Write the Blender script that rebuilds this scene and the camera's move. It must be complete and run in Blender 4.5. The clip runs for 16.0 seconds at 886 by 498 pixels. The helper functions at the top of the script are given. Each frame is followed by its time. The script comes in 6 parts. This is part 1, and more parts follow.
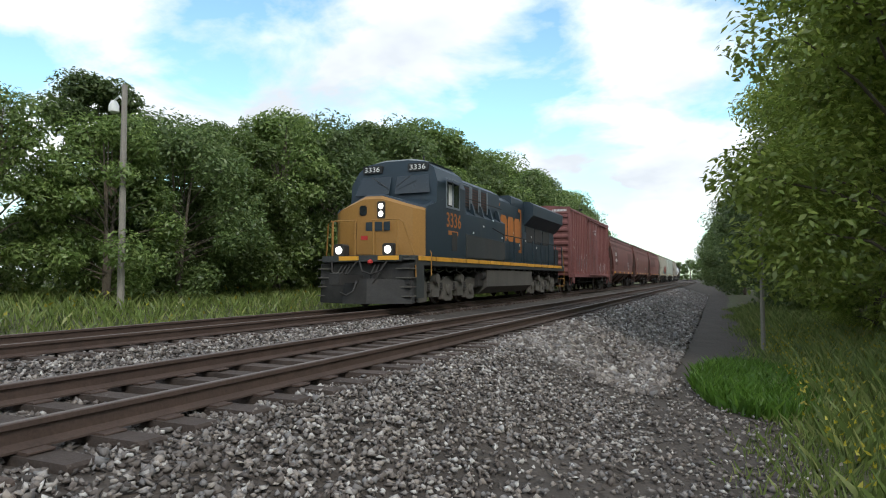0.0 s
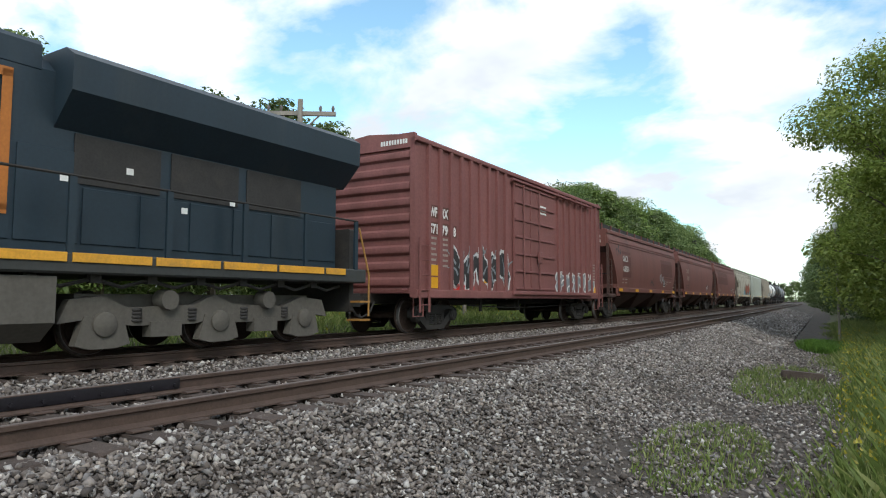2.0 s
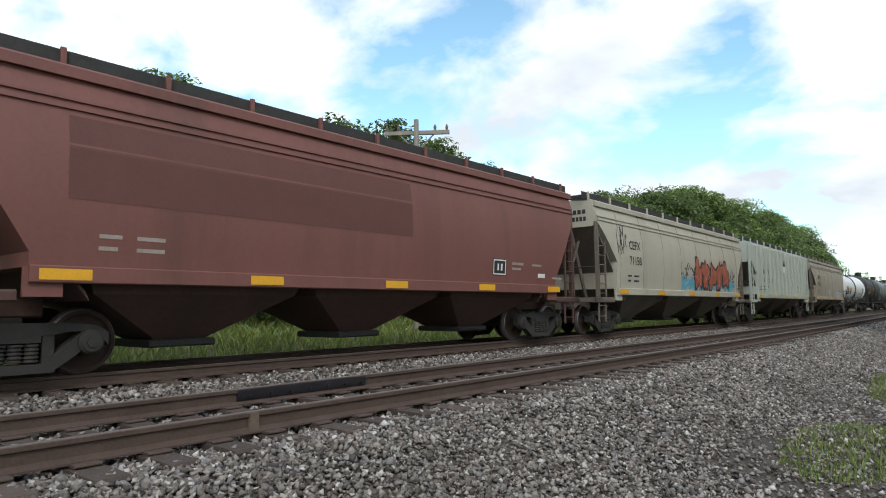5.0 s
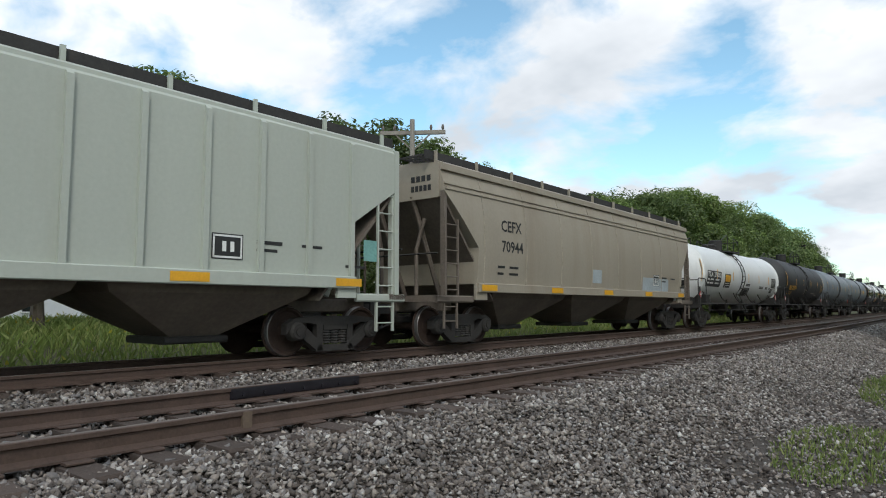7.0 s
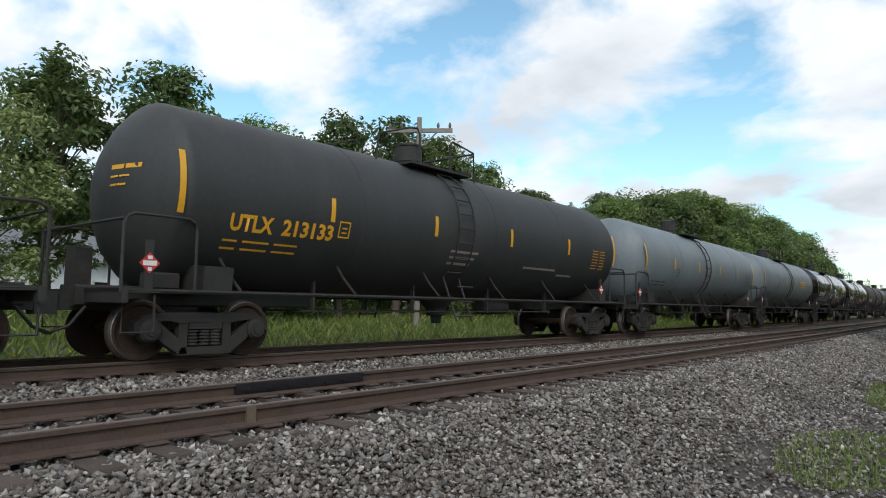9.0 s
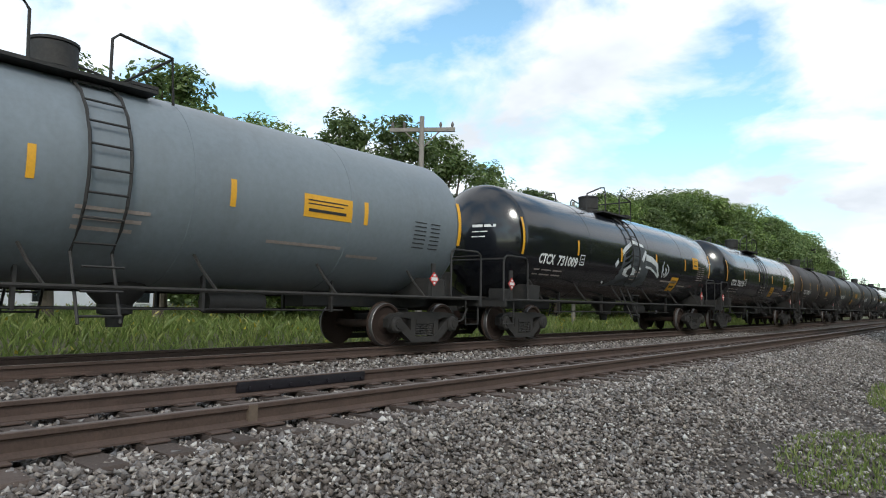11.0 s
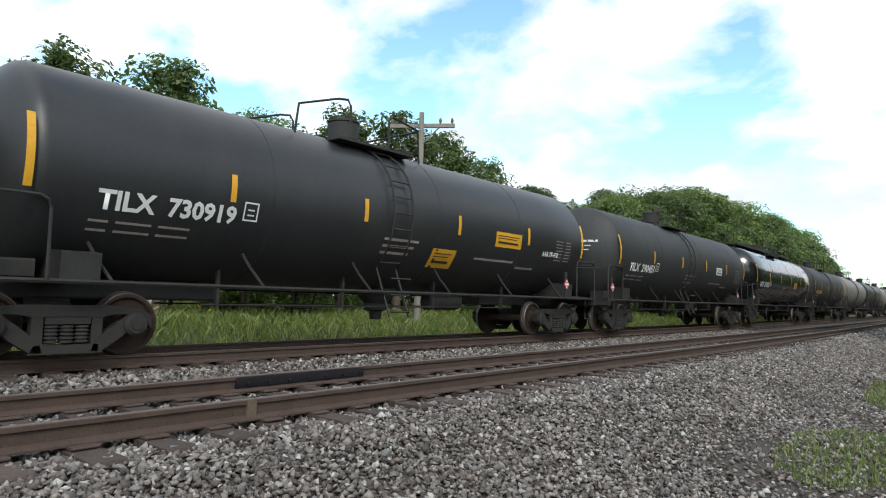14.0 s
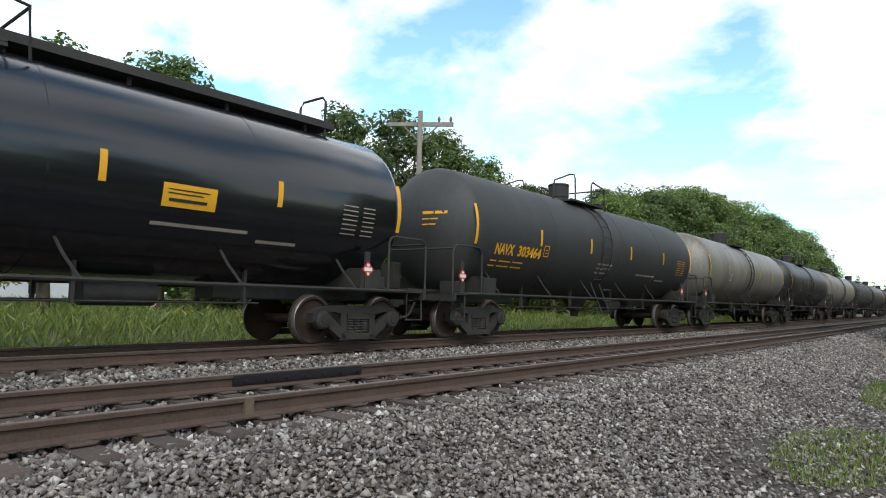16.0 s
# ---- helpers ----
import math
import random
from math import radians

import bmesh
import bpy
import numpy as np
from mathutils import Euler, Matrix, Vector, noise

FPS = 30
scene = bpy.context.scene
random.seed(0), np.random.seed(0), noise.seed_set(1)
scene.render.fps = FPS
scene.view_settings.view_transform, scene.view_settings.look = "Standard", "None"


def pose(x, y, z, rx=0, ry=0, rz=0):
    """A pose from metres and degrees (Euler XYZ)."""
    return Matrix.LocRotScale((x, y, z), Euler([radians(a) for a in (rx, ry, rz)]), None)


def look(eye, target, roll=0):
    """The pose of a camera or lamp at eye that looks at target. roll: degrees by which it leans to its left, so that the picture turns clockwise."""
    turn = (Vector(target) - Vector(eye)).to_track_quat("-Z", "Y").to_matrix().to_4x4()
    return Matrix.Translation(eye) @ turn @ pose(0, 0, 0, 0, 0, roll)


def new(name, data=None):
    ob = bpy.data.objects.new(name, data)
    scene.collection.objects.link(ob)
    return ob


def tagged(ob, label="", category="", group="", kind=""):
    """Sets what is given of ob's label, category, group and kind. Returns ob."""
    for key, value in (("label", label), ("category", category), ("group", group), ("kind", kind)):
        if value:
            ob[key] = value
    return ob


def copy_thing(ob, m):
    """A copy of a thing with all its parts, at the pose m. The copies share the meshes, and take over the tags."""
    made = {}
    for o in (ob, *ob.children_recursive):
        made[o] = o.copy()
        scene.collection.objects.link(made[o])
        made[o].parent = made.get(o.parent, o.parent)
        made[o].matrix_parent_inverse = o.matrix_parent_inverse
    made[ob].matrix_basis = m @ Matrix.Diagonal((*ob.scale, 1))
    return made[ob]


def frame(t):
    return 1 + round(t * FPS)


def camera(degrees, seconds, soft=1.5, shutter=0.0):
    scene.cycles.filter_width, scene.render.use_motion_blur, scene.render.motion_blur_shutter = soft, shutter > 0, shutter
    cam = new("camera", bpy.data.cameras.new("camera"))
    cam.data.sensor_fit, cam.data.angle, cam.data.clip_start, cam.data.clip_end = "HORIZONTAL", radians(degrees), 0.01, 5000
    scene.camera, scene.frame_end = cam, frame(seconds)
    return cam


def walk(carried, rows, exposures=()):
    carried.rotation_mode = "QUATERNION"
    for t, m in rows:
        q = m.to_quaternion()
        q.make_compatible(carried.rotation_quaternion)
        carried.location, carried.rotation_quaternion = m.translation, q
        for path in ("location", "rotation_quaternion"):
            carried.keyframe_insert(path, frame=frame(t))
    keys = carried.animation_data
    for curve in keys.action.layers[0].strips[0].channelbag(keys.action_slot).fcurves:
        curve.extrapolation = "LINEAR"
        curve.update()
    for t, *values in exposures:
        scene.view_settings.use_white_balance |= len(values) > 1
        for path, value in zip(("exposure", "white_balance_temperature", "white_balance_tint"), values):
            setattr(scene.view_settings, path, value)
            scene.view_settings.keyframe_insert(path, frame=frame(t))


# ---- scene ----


# ---- camera: a hand-held camera beside a double-track line, drawn back and swung left ----
EYE = 0.870
ROWS = [
    (0, -1.06, 17.7, 92.54, 0.11, 24.54), (0.5, -0.86, 11.4, 93.80, -0.05, 26.65), (1, -0.62, 6.7, 94.40, -0.45, 28.80),
    (1.5, -0.20, 3.75, 94.45, -0.05, 31.90), (2, 0.04, 1.25, 94.40, -0.05, 32.10), (2.5, 0, 0, 94.22, 0.36, 33.22), (3, 0, 0, 94.45, 0.49, 36.96),
    (5.5, 0, 0, 95.14, 0.48, 40.34), (6, 0, 0, 95.17, 0.20, 40.14), (6.5, 0, 0, 95.18, 0.12, 39.92), (7, 0, 0, 95.12, 0.09, 39.80),
    (7.5, 0, 0, 95.11, 0.11, 39.85), (8, 0, 0, 95.07, -0.09, 39.79), (8.5, 0, 0, 95.01, -0.45, 39.76), (9, 0, 0, 94.97, -0.73, 40.21),
    (11.5, 0, 0, 94.89, -0.99, 40.34), (12, 0, 0, 94.83, -1.01, 40.30), (12.5, 0, 0, 94.73, -0.86, 40.24), (13, 0, 0, 94.67, -1.04, 40.23),
    (13.5, 0, 0, 94.61, -1.03, 40.29), (14, 0, 0, 94.58, -1.17, 40.29), (14.5, 0, 0, 94.57, -1.24, 40.23), (15, 0, 0, 94.57, -1.26, 40.17),
    (15.5, 0, 0, 94.52, -1.34, 40.18), (16, 0, 0, 94.46, -1.37, 40.11),
]
cam = camera(68.11, 16.0, soft=1.05)
walk(cam, [(t, pose(x, y, EYE, rx, ry, rz)) for t, x, y, rx, ry, rz in ROWS],
     [(0, -0.05), (0.5, -0.18), (1, -0.28), (1.5, -0.15), (2, -0.03), (3, -0.02), (5.5, -0.12), (6, -0.26), (6.5, -0.32), (7, -0.32), (7.5, -0.32), (8, -0.36), (8.5, -0.42), (9, -0.29), (11.5, -0.06), (13, 0.04), (16, 0.10)])

# ---- world: bright broken cloud over a pale blue sky ----
SUN_EL, SUN_ROT = 41.0, 133.0
world = bpy.data.worlds.new("world")
scene.world = world
world.use_nodes = True
wt = world.node_tree
wt.nodes.clear()


def node(tree, kind, **values):
    n = tree.nodes.new(kind)
    for k, v in values.items():
        if k in n.inputs:
            n.inputs[k].default_value = v
    return n


w_out = node(wt, "ShaderNodeOutputWorld")
w_bg = node(wt, "ShaderNodeBackground", Strength=1.0)
w_sky = node(wt, "ShaderNodeTexSky")
w_sky.sky_type = "NISHITA"
w_sky.sun_disc = False
w_sky.sun_elevation, w_sky.sun_rotation = radians(SUN_EL), radians(SUN_ROT)
w_dim = node(wt, "ShaderNodeVectorMath")
w_dim.operation = "MULTIPLY"
w_dim.inputs[1].default_value = (0.235, 0.285, 0.26)
w_co = node(wt, "ShaderNodeTexCoord")
w_sep = node(wt, "ShaderNodeSeparateXYZ")
w_up = node(wt, "ShaderNodeMath")
w_up.operation = "MAXIMUM"
w_up.inputs[1].default_value = 0.0
w_add = node(wt, "ShaderNodeMath")
w_add.operation = "ADD"
w_add.inputs[1].default_value = 0.30
w_div = node(wt, "ShaderNodeVectorMath")
w_div.operation = "DIVIDE"
w_com = node(wt, "ShaderNodeCombineXYZ")
w_noise = node(wt, "ShaderNodeTexNoise", Scale=2.5, Detail=9.0, Roughness=0.54, Distortion=0.25)
w_map = node(wt, "ShaderNodeMapping")
w_map.inputs["Location"].default_value = (3.1, 1.7, 0.4)
w_ramp = node(wt, "ShaderNodeValToRGB")
w_ramp.color_ramp.elements[0].position, w_ramp.color_ramp.elements[1].position = 0.39, 0.53
w_n2 = node(wt, "ShaderNodeTexNoise", Scale=1.7, Detail=5.0, Roughness=0.55)
w_shade = node(wt, "ShaderNodeValToRGB")
w_shade.color_ramp.elements[0].position, w_shade.color_ramp.elements[1].position = 0.35, 0.62
w_shade.color_ramp.elements[0].color, w_shade.color_ramp.elements[1].color = (0.85, 0.92, 1.0, 1), (1.31, 1.36, 1.42, 1)
w_mix = node(wt, "ShaderNodeMixRGB")
wl = wt.links
wl.new(w_co.outputs["Generated"], w_sep.inputs[0])
wl.new(w_sep.outputs["Z"], w_up.inputs[0])
wl.new(w_up.outputs[0], w_add.inputs[0])
for k in ("X", "Y", "Z"):
    wl.new(w_add.outputs[0], w_com.inputs[k])
wl.new(w_co.outputs["Generated"], w_div.inputs[0])
wl.new(w_com.outputs[0], w_div.inputs[1])
wl.new(w_div.outputs[0], w_map.inputs[0])
wl.new(w_map.outputs[0], w_noise.inputs["Vector"])
wl.new(w_map.outputs[0], w_n2.inputs["Vector"])
wl.new(w_noise.outputs["Fac"], w_ramp.inputs[0])
wl.new(w_n2.outputs["Fac"], w_shade.inputs[0])
wl.new(w_sky.outputs[0], w_dim.inputs[0])
wl.new(w_ramp.outputs[0], w_mix.inputs[0])
wl.new(w_dim.outputs[0], w_mix.inputs[1])
wl.new(w_shade.outputs[0], w_mix.inputs[2])
wl.new(w_mix.outputs[0], w_bg.inputs[0])
wl.new(w_bg.outputs[0], w_out.inputs[0])

sun = new("sun", bpy.data.lights.new("sun", "SUN"))
sun.data.energy, sun.data.angle, sun.data.color = 1.5, radians(14), (1.0, 0.96, 0.9)
sun.matrix_world = look((36, -34, 46), (0, 0, 0))


# ---- materials ----
def mat(name, color, rough=0.7, metal=0.0, var=0.25, scale=2.0, fine=25.0, dirt=None, dirt_amount=0.0, bump=0.0, streak=False, spec=0.5, emit=None, coat=0.0, island=0.0, per_object=0.0):
    """A surface with colour drift at two scales, patches of dirt and fine relief."""
    m = bpy.data.materials.new(name)
    m.use_nodes = True
    t = m.node_tree
    b = t.nodes["Principled BSDF"]
    b.inputs["Roughness"].default_value, b.inputs["Metallic"].default_value = rough, metal
    b.inputs["Specular IOR Level"].default_value = spec
    b.inputs["Coat Weight"].default_value = coat
    b.inputs["Coat Roughness"].default_value = 0.08
    co = t.nodes.new("ShaderNodeTexCoord")
    mp = t.nodes.new("ShaderNodeMapping")
    mp.inputs["Scale"].default_value = (1, 1, 0.12) if streak else (1, 1, 1)
    t.links.new(co.outputs["Object"], mp.inputs[0])
    n1 = node(t, "ShaderNodeTexNoise", Scale=scale, Detail=5.0, Roughness=0.6)
    n2 = node(t, "ShaderNodeTexNoise", Scale=fine, Detail=4.0, Roughness=0.6)
    t.links.new(mp.outputs[0], n1.inputs["Vector"])
    t.links.new(co.outputs["Object"], n2.inputs["Vector"])
    su = t.nodes.new("ShaderNodeMath")
    su.operation = "ADD"
    t.links.new(n1.outputs["Fac"], su.inputs[0])
    t.links.new(n2.outputs["Fac"], su.inputs[1])
    mr = node(t, "ShaderNodeMapRange")
    mr.inputs["From Min"].default_value, mr.inputs["From Max"].default_value = 0.65, 1.35
    mr.inputs["To Min"].default_value, mr.inputs["To Max"].default_value = 1 - var, 1 + var
    t.links.new(su.outputs[0], mr.inputs["Value"])
    value = mr.outputs[0]
    for amount, source in ((island, "ShaderNodeNewGeometry"), (per_object, "ShaderNodeObjectInfo")):
        if amount:
            g = t.nodes.new(source)
            r2 = node(t, "ShaderNodeMapRange")
            r2.inputs["To Min"].default_value, r2.inputs["To Max"].default_value = 1 - amount, 1 + amount
            t.links.new(g.outputs["Random Per Island" if source.endswith("Geometry") else "Random"], r2.inputs["Value"])
            mu = t.nodes.new("ShaderNodeMath")
            mu.operation = "MULTIPLY"
            t.links.new(value, mu.inputs[0])
            t.links.new(r2.outputs[0], mu.inputs[1])
            value = mu.outputs[0]
    sc = t.nodes.new("ShaderNodeVectorMath")
    sc.operation = "SCALE"
    sc.inputs[0].default_value = color
    t.links.new(value, sc.inputs["Scale"])
    result = sc.outputs[0]
    if dirt:
        n3 = node(t, "ShaderNodeTexNoise", Scale=scale * 0.6, Detail=6.0, Roughness=0.7)
        t.links.new(mp.outputs[0], n3.inputs["Vector"])
        rp = t.nodes.new("ShaderNodeValToRGB")
        rp.color_ramp.elements[0].position, rp.color_ramp.elements[1].position = 0.62 - 0.3 * dirt_amount, 0.80 - 0.2 * dirt_amount
        rp.color_ramp.elements[1].color = (min(1, dirt_amount * 1.6),) * 3 + (1,)
        t.links.new(n3.outputs["Fac"], rp.inputs[0])
        mx = t.nodes.new("ShaderNodeMixRGB")
        mx.inputs[2].default_value = (*dirt, 1)
        t.links.new(rp.outputs[0], mx.inputs[0])
        t.links.new(result, mx.inputs[1])
        result = mx.outputs[0]
    t.links.new(result, b.inputs["Base Color"])
    if bump:
        bp = node(t, "ShaderNodeBump", Strength=bump, Distance=0.02)
        t.links.new(n2.outputs["Fac"], bp.inputs["Height"])
        t.links.new(bp.outputs[0], b.inputs["Normal"])
    if emit:
        b.inputs["Emission Color"].default_value, b.inputs["Emission Strength"].default_value = (*emit[:3], 1), emit[3]
    return m


def leaf_mat(name, color, tint):
    """Thin leaves that pass some light; colour differs from leaf to leaf."""
    m = bpy.data.materials.new(name)
    m.use_nodes = True
    t = m.node_tree
    t.nodes.clear()
    out = t.nodes.new("ShaderNodeOutputMaterial")
    g = t.nodes.new("ShaderNodeNewGeometry")
    oi = t.nodes.new("ShaderNodeObjectInfo")
    rp = t.nodes.new("ShaderNodeValToRGB")
    rp.color_ramp.elements[0].color, rp.color_ramp.elements[1].color = (*[c * 0.62 for c in color], 1), (*tint, 1)
    e = rp.color_ramp.elements.new(0.6)
    e.color = (*color, 1)
    t.links.new(g.outputs["Random Per Island"], rp.inputs[0])
    hs = t.nodes.new("ShaderNodeHueSaturation")
    mr = node(t, "ShaderNodeMapRange")
    mr.inputs["To Min"].default_value, mr.inputs["To Max"].default_value = 0.75, 1.2
    t.links.new(oi.outputs["Random"], mr.inputs["Value"])
    t.links.new(mr.outputs[0], hs.inputs["Value"])
    t.links.new(rp.outputs[0], hs.inputs["Color"])
    d = node(t, "ShaderNodeBsdfDiffuse")
    tr = node(t, "ShaderNodeBsdfTranslucent")
    gl = node(t, "ShaderNodeBsdfGlossy", Roughness=0.45)
    mx = t.nodes.new("ShaderNodeMixShader")
    mx.inputs[0].default_value = 0.45
    m2 = t.nodes.new("ShaderNodeMixShader")
    m2.inputs[0].default_value = 0.04
    t.links.new(hs.outputs[0], d.inputs[0])
    t.links.new(hs.outputs[0], tr.inputs[0])
    t.links.new(d.outputs[0], mx.inputs[1])
    t.links.new(tr.outputs[0], mx.inputs[2])
    t.links.new(mx.outputs[0], m2.inputs[1])
    t.links.new(gl.outputs[0], m2.inputs[2])
    t.links.new(m2.outputs[0], out.inputs[0])
    return m


DUST = (0.055, 0.047, 0.041)


def stone_mat(name):
    """Crushed stone of mixed rock: dark, brown, blue-grey, tan and a few pale pieces."""
    m = bpy.data.materials.new(name)
    m.use_nodes = True
    t = m.node_tree
    b = t.nodes["Principled BSDF"]
    b.inputs["Roughness"].default_value = 0.85
    g = t.nodes.new("ShaderNodeNewGeometry")
    rp = t.nodes.new("ShaderNodeValToRGB")
    rp.color_ramp.elements[0].color = (0.060, 0.050, 0.045, 1)
    rp.color_ramp.elements[1].color = (0.52, 0.49, 0.46, 1)
    for at, c in ((0.22, (0.118, 0.096, 0.084)), (0.42, (0.165, 0.140, 0.124)), (0.60, (0.195, 0.182, 0.178)), (0.78, (0.265, 0.222, 0.190)), (0.92, (0.35, 0.32, 0.295))):
        e = rp.color_ramp.elements.new(at)
        e.color = (*c, 1)
    t.links.new(g.outputs["Random Per Island"], rp.inputs[0])
    co = t.nodes.new("ShaderNodeTexCoord")
    n = node(t, "ShaderNodeTexNoise", Scale=45.0, Detail=5.0, Roughness=0.65)
    n2 = node(t, "ShaderNodeTexNoise", Scale=0.9, Detail=3.0, Roughness=0.6)
    t.links.new(co.outputs["Object"], n.inputs["Vector"])
    t.links.new(co.outputs["Object"], n2.inputs["Vector"])
    su = t.nodes.new("ShaderNodeMath")
    su.operation = "ADD"
    t.links.new(n.outputs["Fac"], su.inputs[0])
    t.links.new(n2.outputs["Fac"], su.inputs[1])
    mr = node(t, "ShaderNodeMapRange")
    mr.inputs["From Min"].default_value, mr.inputs["From Max"].default_value = 0.6, 1.4
    mr.inputs["To Min"].default_value, mr.inputs["To Max"].default_value = 0.68, 1.32
    t.links.new(su.outputs[0], mr.inputs["Value"])
    sc = t.nodes.new("ShaderNodeVectorMath")
    sc.operation = "SCALE"
    t.links.new(rp.outputs[0], sc.inputs[0])
    t.links.new(mr.outputs[0], sc.inputs["Scale"])
    t.links.new(sc.outputs[0], b.inputs["Base Color"])
    return m


M_STONE = stone_mat("crushed_stone")
M_BED = mat("ballast_bed", (0.066, 0.053, 0.044), 0.95, var=0.45, scale=1.2, fine=18, dirt=(0.068, 0.058, 0.048), dirt_amount=0.35, bump=1.0)
M_SOIL = mat("soil_and_grass", (0.085, 0.092, 0.040), 0.95, var=0.4, scale=0.5, fine=9, dirt=(0.105, 0.088, 0.062), dirt_amount=0.5, bump=0.8)
M_RAIL = mat("rusty_rail", (0.078, 0.050, 0.039), 0.8, 0.1, var=0.3, scale=4, fine=40, dirt=(0.07, 0.045, 0.035), dirt_amount=0.3, bump=0.2)
M_HEAD = mat("worn_rail_head", (0.17, 0.14, 0.125), 0.55, 0.5, var=0.15, scale=3, fine=30)
M_TIE = mat("weathered_tie", (0.072, 0.052, 0.043), 0.95, var=0.35, scale=5, fine=50, dirt=(0.12, 0.098, 0.082), dirt_amount=0.35, bump=0.6, per_object=0.25)
M_STEEL = mat("dusty_truck_steel", (0.028, 0.025, 0.023), 0.85, 0.0, var=0.3, scale=3, fine=30, dirt=DUST, dirt_amount=0.22, bump=0.2)
M_DARK = mat("grimy_black_steel", (0.028, 0.026, 0.025), 0.75, var=0.35, scale=3, fine=25, dirt=(0.06, 0.05, 0.042), dirt_amount=0.35)
M_WHEEL = mat("rusty_wheel", (0.042, 0.028, 0.023), 0.9, 0.0, spec=0.2, var=0.3, scale=4, fine=30)
M_TREAD = mat("polished_tread", (0.22, 0.21, 0.21), 0.45, 0.7, var=0.15)
M_BLUE = mat("navy_engine_paint", (0.013, 0.027, 0.040), 0.5, var=0.2, scale=1.2, fine=20, dirt=(0.05, 0.055, 0.055), dirt_amount=0.3, streak=True)
M_GREYB = mat("dusty_lower_paint", (0.036, 0.039, 0.038), 0.75, var=0.25, scale=1.5, fine=15, dirt=DUST, dirt_amount=0.4, streak=True)
M_GOLD = mat("gold_engine_paint", (0.31, 0.155, 0.036), 0.55, var=0.16, scale=1.5, fine=22, dirt=(0.20, 0.10, 0.035), dirt_amount=0.3, streak=True)
M_YEL = mat("yellow_stripe", (0.68, 0.33, 0.03), 0.6, var=0.2, scale=3, fine=25, dirt=(0.22, 0.14, 0.06), dirt_amount=0.35)
M_TANKG = mat("dusty_fuel_tank", (0.095, 0.086, 0.074), 0.85, var=0.25, scale=1.2, fine=15, dirt=(0.075, 0.07, 0.062), dirt_amount=0.4, streak=True)
M_GLASS = mat("dark_glass", (0.02, 0.024, 0.026), 0.08, var=0.1, spec=0.8)
M_LAMP = mat("lit_lamp", (0.9, 0.9, 0.85), 0.3, emit=(1.0, 0.93, 0.85, 5.0))
M_RED = mat("red_mark", (0.5, 0.035, 0.03), 0.55)
M_WHITE = mat("white_lettering", (0.72, 0.72, 0.70), 0.65, var=0.1)
M_BLACKP = mat("black_lettering", (0.02, 0.02, 0.02), 0.6)
M_ORANGE = mat("orange_marking", (0.42, 0.14, 0.022), 0.6, var=0.2)
M_FADED = mat("faded_lettering", (0.33, 0.27, 0.24), 0.7)
M_YSTRIP = mat("yellow_reflector", (0.72, 0.36, 0.02), 0.45, var=0.12)
M_BOX = mat("faded_red_boxcar_paint", (0.215, 0.082, 0.076), 0.72, var=0.2, scale=1.6, fine=14, dirt=(0.15, 0.060, 0.054), dirt_amount=0.40, streak=True)
M_BROWN = mat("brown_hopper_paint", (0.175, 0.066, 0.054), 0.6, var=0.10, scale=1.0, fine=14, dirt=(0.085, 0.040, 0.032), dirt_amount=0.4, streak=True)
M_BROWN_D = mat("repainted_brown_patch", (0.112, 0.040, 0.032), 0.65, var=0.15)
M_BEIGE = mat("dirty_beige_hopper_paint", (0.41, 0.378, 0.308), 0.65, var=0.07, scale=1.0, fine=14, dirt=(0.30, 0.25, 0.19), dirt_amount=0.35, streak=True)
M_TAN = mat("grimy_tan_hopper_paint", (0.315, 0.275, 0.218), 0.65, var=0.08, scale=1.0, fine=14, dirt=(0.24, 0.19, 0.14), dirt_amount=0.4, streak=True)
M_GREYH = mat("pale_grey_hopper_paint", (0.42, 0.445, 0.395), 0.65, var=0.06, scale=1.0, fine=14, dirt=(0.36, 0.35, 0.29), dirt_amount=0.3, streak=True)
M_BIRD = mat("sprayed_dark_grey_paint", (0.060, 0.066, 0.072), 0.6, var=0.45, scale=2.2, fine=12)
M_WORN_W = mat("worn_white_stencil_paint", (0.42, 0.42, 0.40), 0.8, var=0.3, scale=9, fine=40)
M_WORN = mat("worn_black_stencil_paint", (0.17, 0.17, 0.16), 0.8, var=0.35, scale=9, fine=40)
# hopper undersides: shade beneath the body is put into these dark colours
M_UNDER = mat("dusty_shaded_slope_sheet", (0.15, 0.122, 0.10), 0.8, var=0.25, scale=1.2, fine=14, dirt=(0.09, 0.07, 0.055), dirt_amount=0.4)
M_UNDER_B = mat("shaded_brown_slope_sheet", (0.082, 0.042, 0.034), 0.8, var=0.25, scale=1.2, fine=14, dirt=(0.05, 0.032, 0.028), dirt_amount=0.4)
# for weld seams, and for the shading painted beside the ribbed hopper's posts
M_SEAM_SHADE = mat("grimy_seam_and_shade", (0.31, 0.27, 0.215), 0.75, var=0.3, scale=3)
M_TBLACK = mat("satin_black_tank", (0.022, 0.022, 0.024), 0.42, var=0.25, scale=0.9, fine=12, dirt=(0.045, 0.042, 0.040), dirt_amount=0.3, streak=True)
M_TDULL = mat("dull_black_tank", (0.030, 0.031, 0.032), 0.62, var=0.25, scale=0.9, fine=12, dirt=(0.06, 0.056, 0.052), dirt_amount=0.35, streak=True)
M_TGLOSS = mat("glossy_black_tank", (0.009, 0.010, 0.013), 0.18, var=0.2, scale=0.9, fine=8, coat=0.3)
M_TWHITE = mat("white_tank", (0.72, 0.73, 0.73), 0.45, var=0.06, scale=1.0, fine=10, dirt=(0.45, 0.42, 0.38), dirt_amount=0.2, streak=True)
